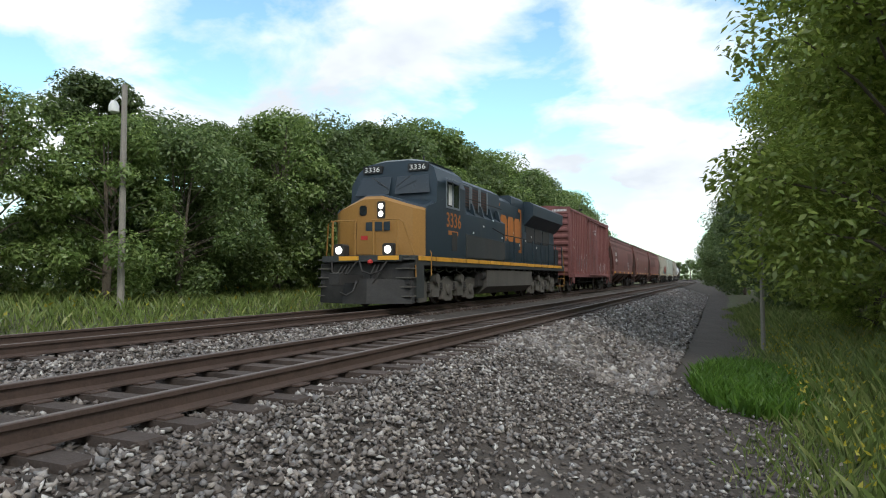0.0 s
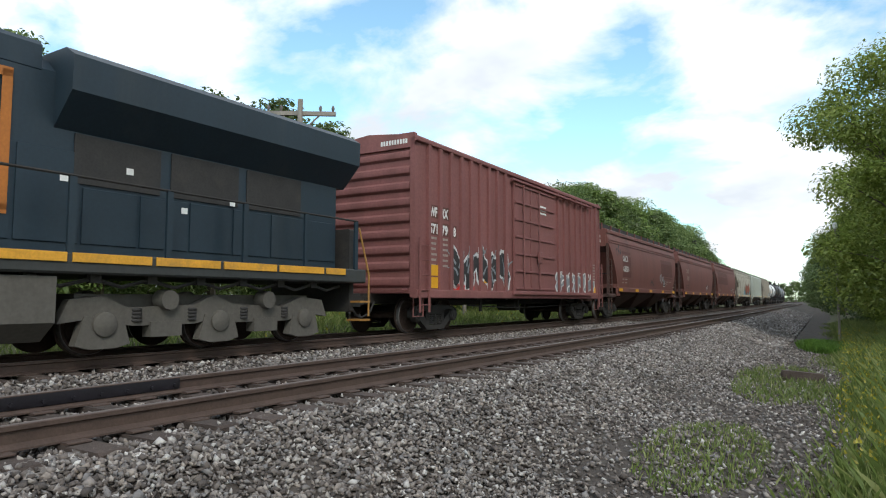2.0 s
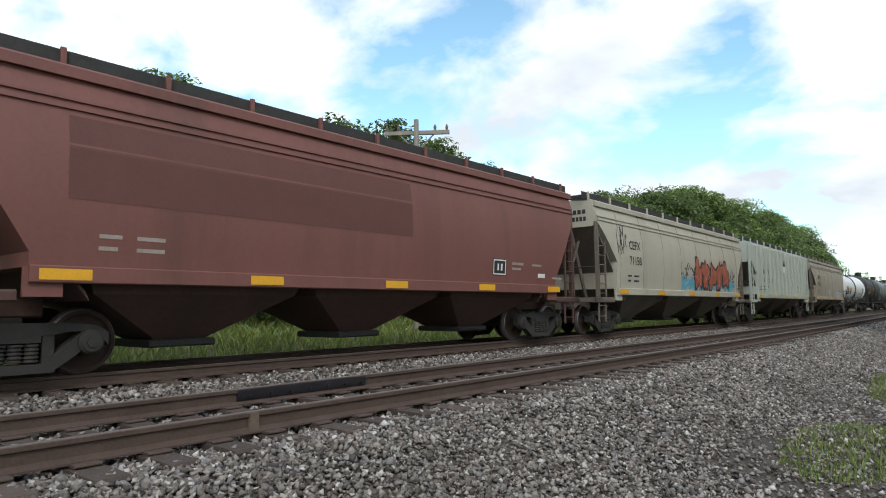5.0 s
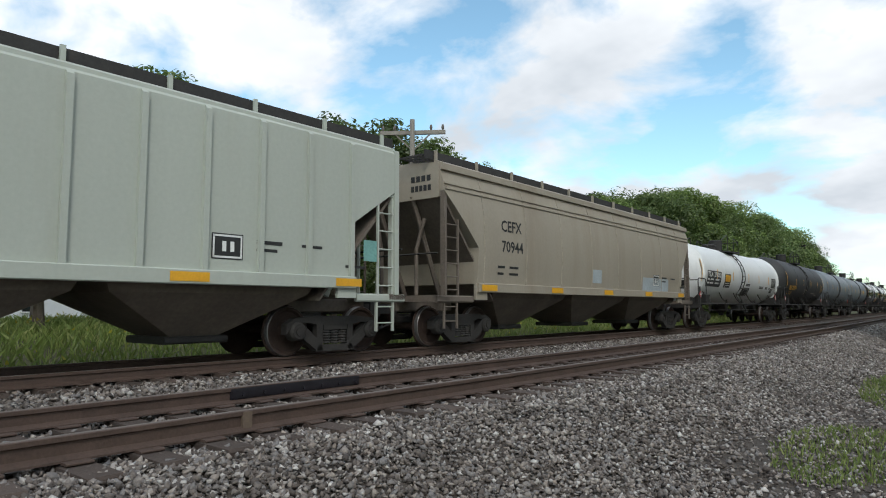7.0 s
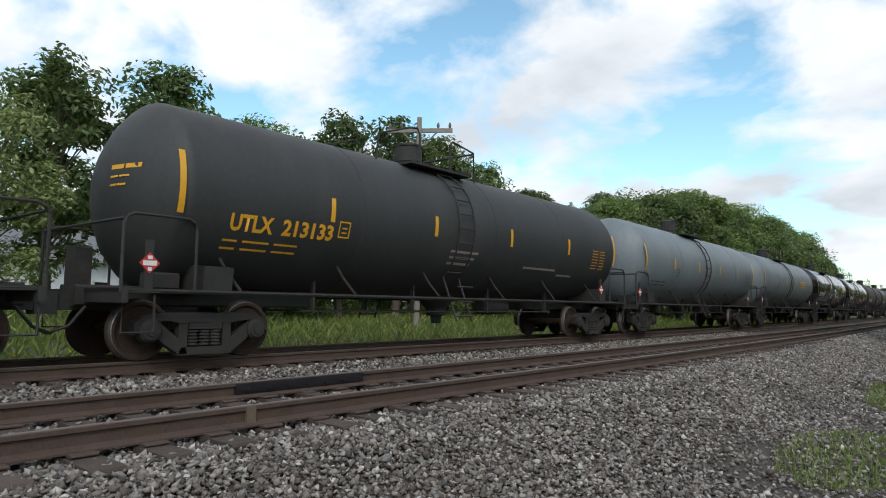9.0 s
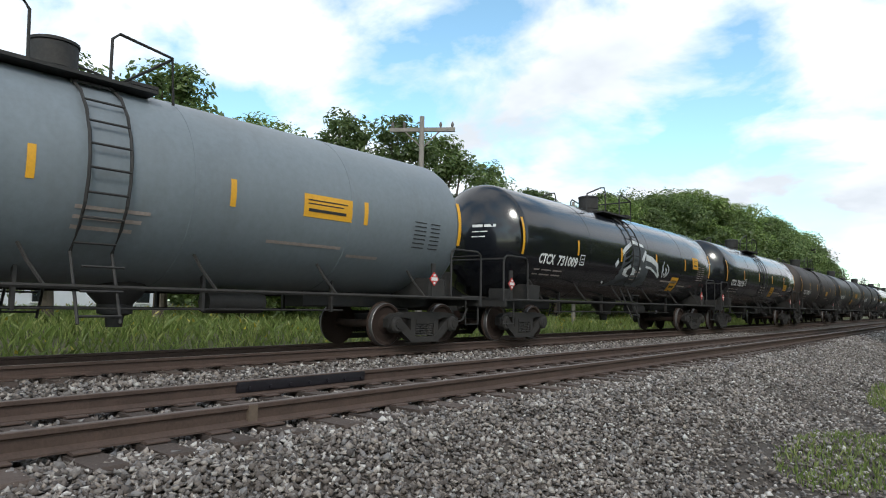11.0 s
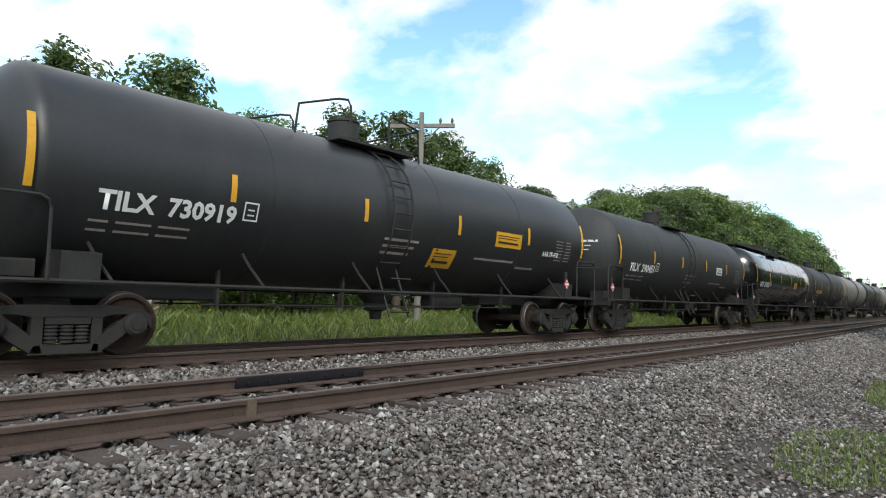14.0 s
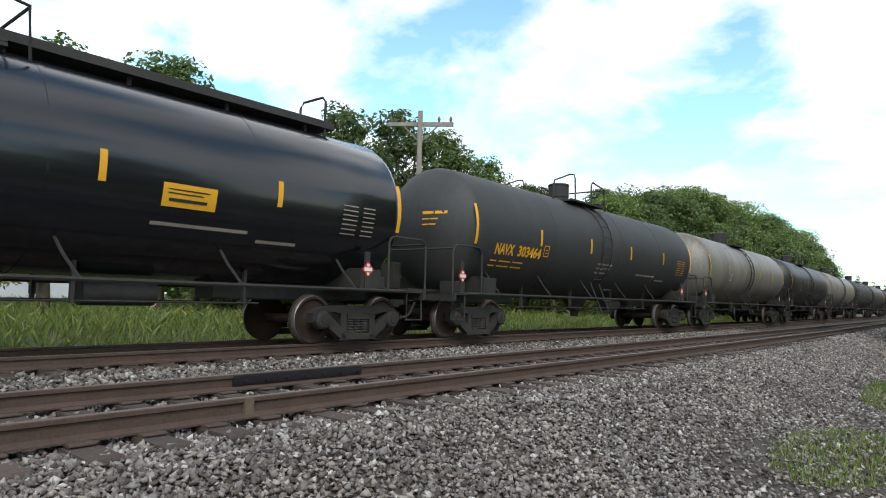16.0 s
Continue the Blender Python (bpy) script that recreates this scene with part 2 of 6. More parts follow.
M_TGREY = mat("grey_tank", (0.17, 0.195, 0.215), 0.5, var=0.12, scale=1.0, fine=10, dirt=(0.12, 0.125, 0.13), dirt_amount=0.35, streak=True)
M_TBROWN = mat("rusty_brown_tank", (0.034, 0.027, 0.025), 0.6, var=0.3, scale=0.9, fine=10, dirt=(0.085, 0.060, 0.046), dirt_amount=0.4, streak=True)
M_TSILVER = mat("weathered_silver_tank", (0.24, 0.225, 0.20), 0.5, 0.2, var=0.25, scale=0.9, fine=10, dirt=(0.09, 0.075, 0.06), dirt_amount=0.5, streak=True)
M_GRAF_W = mat("white_spray_paint", (0.58, 0.60, 0.60), 0.6, var=0.25, scale=4)
M_GRAF_K = mat("black_spray_paint", (0.03, 0.03, 0.032), 0.6)
M_GRAF_R = mat("red_brown_spray_paint", (0.33, 0.095, 0.05), 0.6, var=0.4, scale=3)
M_GRAF_B = mat("sky_blue_spray_paint", (0.10, 0.34, 0.46), 0.6, var=0.3, scale=3)
M_GRAF_P = mat("pink_spray_paint", (0.55, 0.17, 0.16), 0.6)
M_GRAF_G = mat("grey_spray_paint", (0.22, 0.25, 0.27), 0.6, var=0.4, scale=3)
M_PATCH = mat("grey_blue_patch", (0.36, 0.40, 0.42), 0.65)
M_TEAL = mat("teal_patch", (0.17, 0.36, 0.33), 0.65)
M_BARK = mat("bark", (0.13, 0.105, 0.08), 0.95, var=0.35, scale=5, fine=25, bump=0.8)
M_POLE = mat("weathered_pole_wood", (0.26, 0.235, 0.205), 0.9, var=0.25, scale=4, fine=30, streak=True)
M_INSUL = mat("insulator", (0.12, 0.10, 0.09), 0.4)
M_LEAF = [leaf_mat("leaf_mid_green", (0.165, 0.245, 0.062), (0.29, 0.36, 0.12)),
          leaf_mat("leaf_dark_green", (0.120, 0.180, 0.055), (0.22, 0.28, 0.10)),
          leaf_mat("leaf_bright_green", (0.165, 0.235, 0.048), (0.29, 0.34, 0.09)),
          leaf_mat("leaf_sunny_green", (0.245, 0.325, 0.055), (0.40, 0.45, 0.11)),
          leaf_mat("leaf_pale_green", (0.235, 0.290, 0.105), (0.38, 0.43, 0.19))]
M_GRASS = leaf_mat("grass_blade", (0.19, 0.26, 0.065), (0.34, 0.36, 0.13))
M_LUSH = leaf_mat("lush_grass_blade", (0.12, 0.25, 0.03), (0.19, 0.33, 0.05))
M_FLOWER = leaf_mat("yellow_weed_flower", (0.42, 0.36, 0.03), (0.55, 0.48, 0.05))
M_HOUSE = mat("white_siding", (0.72, 0.74, 0.76), 0.7, var=0.08)
M_ROOF = mat("grey_shingles", (0.16, 0.16, 0.17), 0.9)


# ---- mesh helpers ----
class Shape:
    """Collects boxes, tubes and prisms into one mesh."""

    def __init__(self):
        self.v, self.f = [], []

    def add(self, verts, faces):
        n = len(self.v)
        self.v += [tuple(p) for p in verts]
        self.f += [tuple(i + n for i in q) for q in faces]
        return self

    def box(self, x0, x1, y0, y1, z0, z1):
        return self.add([(x, y, z) for z in (z0, z1) for y in (y0, y1) for x in (x0, x1)],
                        [(0, 2, 3, 1), (4, 5, 7, 6), (0, 1, 5, 4), (2, 6, 7, 3), (0, 4, 6, 2), (1, 3, 7, 5)])

    def slab(self, x0, x1, y0, y1, z0, z1, b=0.03):
        """A box with its long edges chamfered, seen from the ends (section in x and z)."""
        return self.prism([(x0 + b, z0), (x1 - b, z0), (x1, z0 + b), (x1, z1 - b), (x1 - b, z1), (x0 + b, z1), (x0, z1 - b), (x0, z0 + b)], y0, y1)

    def prism(self, section, y0, y1):
        n = len(section)
        vs = [(x, y0, z) for x, z in section] + [(x, y1, z) for x, z in section]
        fs = [tuple(range(n)), tuple(range(2 * n - 1, n - 1, -1))] + [(i, i + n, (i + 1) % n + n, (i + 1) % n) for i in range(n)]
        return self.add(vs, fs)

    def plate(self, outline, x0, x1):
        """A plate whose outline lies in y and z, between x0 and x1."""
        n = len(outline)
        vs = [(x0, y, z) for y, z in outline] + [(x1, y, z) for y, z in outline]
        fs = [tuple(range(n - 1, -1, -1)), tuple(range(n, 2 * n))] + [(i, (i + 1) % n, (i + 1) % n + n, i + n) for i in range(n)]
        return self.add(vs, fs)

    def loft(self, rings, closed=True, caps=True):
        n = len(rings[0])
        vs = [p for r in rings for p in r]
        fs = []
        for k in range(len(rings) - 1):
            for i in range(n if closed else n - 1):
                j = (i + 1) % n
                fs.append((k * n + i, k * n + j, (k + 1) * n + j, (k + 1) * n + i))
        if caps:
            fs += [tuple(range(n - 1, -1, -1)), tuple((len(rings) - 1) * n + i for i in range(n))]
        return self.add(vs, fs)

    def tube(self, points, r, n=6, r1=None):
        pts = [Vector(p) for p in points]
        rings = []
        for i, p in enumerate(pts):
            d = (pts[min(i + 1, len(pts) - 1)] - pts[max(i - 1, 0)]).normalized()
            a = d.orthogonal().normalized()
            if abs(d.z) < 0.9:
                a = d.cross(Vector((0, 0, 1))).normalized()
            b = d.cross(a)
            rr = r if r1 is None else r + (r1 - r) * i / max(1, len(pts) - 1)
            rings.append([p + rr * (math.cos(2 * math.pi * k / n) * a + math.sin(2 * math.pi * k / n) * b) for k in range(n)])
        return self.loft(rings)

    def lathe_x(self, profile, y, z, n=24):
        """A turned shape about an axis along x through (y, z): profile of (x, radius)."""
        rings = [[(x, y + r * math.cos(2 * math.pi * k / n), z + r * math.sin(2 * math.pi * k / n)) for k in range(n)] for x, r in profile]
        return self.loft(rings)

    def lathe_z(self, profile, x, y, n=16):
        rings = [[(x + r * math.cos(2 * math.pi * k / n), y + r * math.sin(2 * math.pi * k / n), z) for z, r in [pr] for k in range(n)] for pr in profile]
        return self.loft(rings)

    def mesh(self, name, material, smooth=35):
        me = bpy.data.meshes.new(name)
        me.from_pydata(self.v, [], self.f)
        bm = bmesh.new()
        bm.from_mesh(me)
        bmesh.ops.recalc_face_normals(bm, faces=bm.faces)
        bm.to_mesh(me)
        bm.free()
        me.materials.append(material)
        if smooth:
            me.shade_smooth()
            me.set_sharp_from_angle(angle=radians(smooth))
        return me


CACHE = {}


def link(name, me, parent=None, label="", at=None):
    ob = new(name, me)
    if parent:
        ob.parent = parent
    if at is not None:
        ob.matrix_basis = at if isinstance(at, Matrix) else Matrix.Translation(at)
    return tagged(ob, label)


def part(name, shape, material, parent, label="", smooth=35, at=None):
    return link(name, shape.mesh(name, material, smooth), parent, label, at)


def shared(key, make, material):
    k = (key, material.name)
    if k not in CACHE:
        CACHE[k] = make().mesh(key, material)
    return CACHE[k]


def thing(name, label, category, group="", at=None):
    ob = new(name)
    ob.empty_display_size = 0.3
    if at is not None:
        ob.matrix_basis = at
    return tagged(ob, label, category, group)


def lettering(parent, text, height, y, z, surf, material, name="lettering", width=None, bold=0.007):
    """Raised paint lettering on a flank; surf(y, z) gives the flank's x there."""
    cu = bpy.data.curves.new("letters", "FONT")
    cu.body, cu.size, cu.resolution_u, cu.offset = text, height * 1.37, 2, bold
    tmp = bpy.data.objects.new("letters", cu)
    me = bpy.data.meshes.new_from_object(tmp)
    bpy.data.objects.remove(tmp)
    xs = [v.co.x for v in me.vertices]
    k = (width / (max(xs) - min(xs))) if width else 1.0
    for v in me.vertices:
        yy, zz = y + (v.co.x - min(xs)) * k, z + v.co.y
        v.co = (surf(yy, zz) + 0.008, yy, zz)
    me.materials.clear()
    me.materials.append(material)
    return link(name, me, parent)


def bars(parent, rows, surf, material, name="stencil_print"):
    """Small print that cannot be read, as plain bars: rows of (y, z, length, height)."""
    s = Shape()
    for y, z, w, h in rows:
        x = surf(y, z)
        x2 = surf(y, z + h)
        s.add([(x + 0.007, y, z), (x + 0.007, y + w, z), (x2 + 0.007, y + w, z + h), (x2 + 0.007, y, z + h)], [(0, 1, 2, 3)])
    return tagged(part(name, s, material, parent, smooth=0), kind="stuff")


def panel(parent, name, y0, y1, z0, z1, surf, material, lift=0.006, n=4, label="", shear=0.0):
    """A painted or taped patch that follows the flank."""
    s = Shape()
    for k in range(n):
        a, b = z0 + (z1 - z0) * k / n, z0 + (z1 - z0) * (k + 1) / n
        sa, sb = shear * k / n, shear * (k + 1) / n
        s.add([(surf(y0, a) + lift, y0 + sa, a), (surf(y1, a) + lift, y1 + sa, a), (surf(y1, b) + lift, y1 + sb, b), (surf(y0, b) + lift, y0 + sb, b)], [(0, 1, 2, 3)])
    return part(name, s, material, parent, label, smooth=60)


def scrawl(parent, y0, y1, z0, z1, surf, layers, seed, label="spray-painted graffiti"):
    """Sprayed letters: slanted, bent strokes of uneven height; each colour is one layer."""
    rnd = random.Random(seed)
    for li, (material, wide, count) in enumerate(layers):
        s = Shape()
        step = (y1 - y0) / count
        for k in range(count):
            cy = y0 + step * (k + 0.5 + rnd.uniform(-0.35, 0.35))
            hi = z0 + (z1 - z0) * rnd.uniform(0.55, 1.0)
            lo = z0 + (z1 - z0) * rnd.uniform(0.0, 0.25)
            lean, bow = rnd.uniform(-0.7, 0.9) * step, rnd.choice((-1, 1)) * rnd.uniform(0.3, 1.1) * step
            pts = [(cy + lean * (u - 0.5) + bow * math.sin(math.pi * u), lo + (hi - lo) * u) for u in np.linspace(0, 1, 7)]
            if rnd.random() < 0.6:
                (ya, za), d = rnd.choice(pts[1:6]), rnd.choice((-1, 1))
                pts += [(ya + d * step * u, za + (z1 - z0) * 0.16 * math.sin(3 * u + k)) for u in (0.0, 0.5, 1.0, 1.4)]
            for i in range(len(pts) - 1):
                (ya, za), (yb, zb) = pts[i], pts[i + 1]
                d = math.hypot(yb - ya, zb - za)
                if d > (z1 - z0) * 0.6 or d < 1e-4:
                    continue
                wa, wb = wide * rnd.uniform(0.6, 1.1), wide * rnd.uniform(0.35, 1.0)
                ny, nz = -(zb - za) / d, (yb - ya) / d
                q = [(ya - ny * wa, za - nz * wa), (yb - ny * wb, zb - nz * wb), (yb + ny * wb, zb + nz * wb), (ya + ny * wa, za + nz * wa)]
                q = [(min(max(p, y0 - 0.1), y1 + 0.1), min(max(r, z0 - 0.04), z1 + 0.05)) for p, r in q]
                s.add([(surf(p, r) + 0.005 + 0.0018 * li + 0.0001 * (k % 5), p, r) for p, r in q], [(0, 1, 2, 3)])
        tagged(part("graffiti", s, material, parent, label, smooth=0), kind="stuff")


def throw_up(parent, y0, y1, z0, z1, surf, count, seed, edge, fill, inner):
    """Fat sprayed letters: a pale edge, a dark fill and pale strokes inside each."""
    rnd = random.Random(seed)
    step = (y1 - y0) / count
    blobs = []
    for k in range(count):
        cy, cz = y0 + step * (k + 0.5), (z0 + z1) / 2 + rnd.uniform(-0.10, 0.06) * (z1 - z0)
        hi = (z1 - z0) * rnd.uniform(0.40, 0.52)
        ph, lean = rnd.uniform(0, 6.28), rnd.uniform(-0.35, 0.35)
        ring = []
        for j in range(28):
            a = 2 * math.pi * j / 28
            rr = 1 + 0.20 * math.sin(3 * a + ph) + 0.14 * math.sin(5 * a + 2 * ph) + 0.08 * math.sin(9 * a + ph)
            dz = hi * rr * math.sin(a)
            ring.append((step * 0.58 * rr * math.cos(a) + lean * dz, dz))
        blobs.append((cy, cz, ring))
    for li, (material, grow) in enumerate(((edge, 1.0), (fill, 0.82))):
        s = Shape()
        for i, (cy, cz, ring) in enumerate(blobs):
            for j in range(28):
                tri = [(0.0, 0.0), ring[j], ring[(j + 1) % 28]]
                pts = [(cy + grow * a, min(max(cz + grow * b, z0), z1)) for a, b in tri]
                s.add([(surf(p, q) + 0.005 + 0.004 * li + 0.0004 * i, p, q) for p, q in pts], [(0, 1, 2)])
        tagged(part("graffiti", s, material, parent, "fat spray-painted graffiti letters", smooth=0), kind="stuff")
    s = Shape()
    for i, (cy, cz, ring) in enumerate(blobs):
        for _ in range(3):
            p = [(cy + step * rnd.uniform(-0.32, 0.32), cz + (z1 - z0) * rnd.uniform(-0.34, 0.34))]
            ang = rnd.uniform(0.9, 2.2)
            for _k in range(4):
                ang += rnd.uniform(-0.7, 0.7)
                p.append((p[-1][0] + 0.16 * math.cos(ang), min(max(p[-1][1] + 0.16 * math.sin(ang), z0 + 0.05), z1 - 0.05)))
            for j in range(4):
                (ya, za), (yb, zb) = p[j], p[j + 1]
                d = math.hypot(yb - ya, zb - za) or 1
                w0, w1 = 0.045 * (1 - j / 5), 0.045 * (1 - (j + 1) / 5)
                ny, nz = -(zb - za) / d, (yb - ya) / d
                s.add([(surf(a, b) + 0.016, a, b) for a, b in ((ya - ny * w0, za - nz * w0), (yb - ny * w1, zb - nz * w1), (yb + ny * w1, zb + nz * w1), (ya + ny * w0, za + nz * w0))], [(0, 1, 2, 3)])
    tagged(part("graffiti", s, inner, parent, "thin sprayed strokes inside the letters", smooth=0), kind="stuff")


# ---- the line ----
NEAR, FAR, HALF = 5.709, 10.512, 0.75     # centre lines beside the camera, half the rail spacing


def bend(y):
    m = min(max(y, -20.0), 45.0)
    return -0.38e-3 * m * m - 0.0342 * max(y - 45, 0) - 0.4e-3 * max(y - 150, 0) ** 2


def on_line(lateral, y, z=0.0):
    return (-lateral + bend(y), y, z)


LINE_Y = list(np.arange(-24, 60, 1.5)) + list(np.arange(60, 170, 4.0)) + list(np.arange(170, 420, 10.0))


def rail_shape(lateral):
    prof = [(-0.075, -0.175), (0.075, -0.175), (0.075, -0.160), (0.012, -0.130), (0.012, -0.050), (0.036, -0.038), (0.036, -0.006), (0.028, -0.001),
            (-0.028, -0.001), (-0.036, -0.006), (-0.036, -0.038), (-0.012, -0.050), (-0.012, -0.130), (-0.075, -0.160)]
    s = Shape()
    s.loft([[(-lateral + bend(y) + px, y, pz) for px, pz in prof] for y in LINE_Y])
    return s


def build_track(name, centre, label):
    tr = thing(name, label, "railway track")
    tr["kind"] = "structure"
    for lat in (centre - HALF, centre + HALF):
        rail = part("rail", rail_shape(lat), M_RAIL, tr)
        top = Shape()
        top.loft([[(-lat + bend(y) - 0.024, y, -0.001), (-lat + bend(y) + 0.024, y, -0.001), (-lat + bend(y) + 0.020, y, 0.003), (-lat + bend(y) - 0.020, y, 0.003)] for y in LINE_Y])
        part("rail_head", top, M_HEAD, rail, "worn bright running surface")
    return tr


track_near = build_track("railway_track", NEAR, "empty rusty railway track on wooden sleepers and ballast")
track_far = build_track("railway_track", FAR, "rusty railway track under the passing freight train")

part("rail_stain", Shape().box(-NEAR + HALF + 0.005, -NEAR + HALF + 0.040, 3.26, 3.35, -0.15, -0.008), mat("tan_stain", (0.12, 0.086, 0.062), 0.8), track_near, "tan mark on the rail")

M_GREASE = mat("black_grease", (0.014, 0.012, 0.016), 0.45, var=0.4, scale=6, fine=40)
joint = part("joint_bar", Shape().loft([[(-NEAR - HALF + bend(y) + a, y, z) for a, z in ((0.012, -0.135), (0.034, -0.128), (0.042, -0.09), (0.040, -0.012), (0.012, -0.040))] for y in (4.1, 4.6, 5.1, 5.6, 6.0)]), M_GREASE, track_near, "greasy black joint bar")
for y in np.arange(4.25, 6.0, 0.28):
    part("bolt", Shape().lathe_x([(-NEAR - HALF + bend(y) + 0.03, 0.022), (-NEAR - HALF + bend(y) + 0.065, 0.020)], y, -0.085, 6), M_GREASE, joint)
# ---- ground ----
rng = np.random.default_rng(5)


def bed_z(l):
    return float(np.interp(l, [-2.5, 0.3, 1.6, 2.6, 4.0, 4.4, 7.0, 7.7, 8.5, 9.2, 11.8, 12.3, 13.5, 14.6],
                           [-1.25, -1.02, -0.93, -0.82, -0.30, -0.235, -0.235, -0.30, -0.30, -0.235, -0.235, -0.32, -0.85, -1.05]))


def sheet(name, lats, ys, height, material, rough=0.02, seed=1):
    r = np.random.default_rng(seed)
    vs, fs = [], []
    for y in ys:
        for l in lats:
            vs.append((-l + bend(min(y, 300)) , y, height(l, y) + r.normal() * rough))
    n = len(lats)
    for j in range(len(ys) - 1):
        for i in range(n - 1):
            a = j * n + i
            fs.append((a, a + 1, a + n + 1, a + n))
    me = bpy.data.meshes.new(name)
    me.from_pydata(vs, [], fs)
    me.materials.append(material)
    me.shade_smooth()
    return tagged(new(name, me), kind="structure")


def soil_z(l, y):
    if l < 2.2:
        base = np.interp(l, [-400, -40, -8, -2, 0.0, 1.2, 2.2], [0.3, -0.2, -0.7, -0.95, -1.04, -1.12, -1.2])
    elif l < 13.0:
        base = -1.1
    else:
        base = np.interp(l, [13.0, 13.6, 14.4, 16, 18.5, 22, 60, 400], [-1.0, -0.80, -0.50, -0.10, 0.12, 0.22, 0.4, 0.8])
    return float(base) + 0.06 * noise.noise(Vector((l * 0.35, y * 0.3, 2.0)))


ground_lats = [-600, -200, -80, -40, -20, -12] + list(np.arange(-9, 2.4, 0.35)) + [3, 6, 9, 12, 13.0] + list(np.arange(13.3, 20, 0.5)) + [22, 25, 30, 40, 60, 100, 200, 700]
ground_ys = [-400, -150, -60, -30] + list(np.arange(-20, 60, 0.8)) + [65, 75, 90, 110, 140, 180, 240, 320, 500, 900, 1600]
tagged(sheet("ground", ground_lats, ground_ys, soil_z, M_SOIL, 0.012), "rough grassy ground with bare soil beside the tracks")
bed_lats = list(np.arange(-2.4, 14.7, 0.18))
bed_ys = list(np.arange(-22, 30, 0.3)) + list(np.arange(30, 110, 1.5)) + list(np.arange(112, 420, 8.0))
tagged(sheet("railbed", bed_lats, bed_ys, lambda l, y: bed_z(l) - 0.022 + 0.02 * noise.noise(Vector((l * 0.7, y * 0.5, 7.0))), M_BED, 0.008, 2), "grey crushed-stone ballast bed under both tracks")


def bulk(name, verts, tris, material, label, category, smooth=False):
    """One mesh from arrays: verts (n, 3) and faces (m, 3 or 4)."""
    me = bpy.data.meshes.new(name)
    k = tris.shape[1]
    me.vertices.add(len(verts))
    me.vertices.foreach_set("co", verts.astype(np.float32).ravel())
    me.loops.add(tris.size)
    me.loops.foreach_set("vertex_index", tris.astype(np.int32).ravel())
    me.polygons.add(len(tris))
    me.polygons.foreach_set("loop_start", (np.arange(len(tris)) * k).astype(np.int32))
    me.update(calc_edges=True)
    me.materials.append(material)
    return tagged(new(name, me), label, category, kind="stuff") if label else me


OCT_V = np.array([(1, 0, 0), (-1, 0, 0), (0, 1, 0), (0, -1, 0), (0, 0, 1), (0, 0, -1)], float)
OCT_F = np.array([(0, 2, 4), (2, 1, 4), (1, 3, 4), (3, 0, 4), (2, 0, 5), (1, 2, 5), (3, 1, 5), (0, 3, 5)])


def bends(y):
    m = np.clip(y, -20, 45)
    return -0.38e-3 * m * m - 0.0342 * np.maximum(y - 45, 0)


def gravel(name, l, y, z, size, label):
    n = len(l)
    v = OCT_V[None] * (0.55 + 0.75 * rng.random((n, 6, 1))) + rng.normal(0, 0.22, (n, 6, 3))
    v *= size[:, None, None] * (0.7 + 0.6 * rng.random((n, 1, 3))) * np.array([1, 1, 0.75])
    a = rng.random(n) * 6.283
    c, s = np.cos(a)[:, None], np.sin(a)[:, None]
    x2, y2 = v[..., 0] * c - v[..., 1] * s, v[..., 0] * s + v[..., 1] * c
    tilt = rng.normal(0, 0.5, (n, 1))
    y3, z3 = y2 * np.cos(tilt) - v[..., 2] * np.sin(tilt), y2 * np.sin(tilt) + v[..., 2] * np.cos(tilt)
    out = np.stack([x2 - l[:, None] + bends(y)[:, None], y3 + y[:, None], z3 + z[:, None]], -1).reshape(-1, 3)
    f = (OCT_F[None] + 6 * np.arange(n)[:, None, None]).reshape(-1, 3)
    return bulk(name, out, f, M_STONE, label, "gravel")


def scatter(l0, l1, y0, y1, n, power=1.0):
    return l0 + (l1 - l0) * rng.random(n), y0 + (y1 - y0) * rng.random(n) ** power


bedz = np.vectorize(bed_z)
gl, gy = scatter(-0.5, 4.75, 0.3, 30, 125000, 1.6)
keep = rng.random(len(gl)) < np.clip((gl - 1.5 + 0.5 * np.sin(gy * 1.3) + 0.35 * np.sin(gy * 3.1 + 1)) * 0.62, 0.24, 1)
gl, gy = gl[keep], gy[keep]
gravel("gravel", gl, gy, bedz(gl) + rng.normal(0.005, 0.012, len(gl)), 0.020 + 0.020 * rng.random(len(gl)) ** 1.5, "loose grey crushed stones on the ballast shoulder")
gl, gy = scatter(7.1, 9.4, -3, 34, 26000, 1.4)
gravel("gravel", gl, gy, bedz(gl) + rng.normal(0.01, 0.014, len(gl)), 0.030 + 0.018 * rng.random(len(gl)), "loose grey crushed stones between the two tracks")
gl, gy = scatter(4.7, 7.1, -4, 22, 13000, 1.2)
gravel("gravel", gl, gy, bedz(gl) + rng.normal(0.0, 0.012, len(gl)), 0.026 + 0.016 * rng.random(len(gl)), "crushed stones between the sleepers of the near track")
gl, gy = scatter(9.3, 13.4, -8, 40, 14000, 1.3)
gravel("gravel", gl, gy, bedz(gl) + rng.normal(0.0, 0.014, len(gl)), 0.032 + 0.02 * rng.random(len(gl)), "crushed stones round the far track")
gl, gy = scatter(1.9, 4.7, 28, 90, 22000, 1.5)
gravel("gravel", gl, gy, bedz(gl) + rng.normal(0.0, 0.015, len(gl)), 0.045 + 0.03 * rng.random(len(gl)), "crushed stones along the distant shoulder")


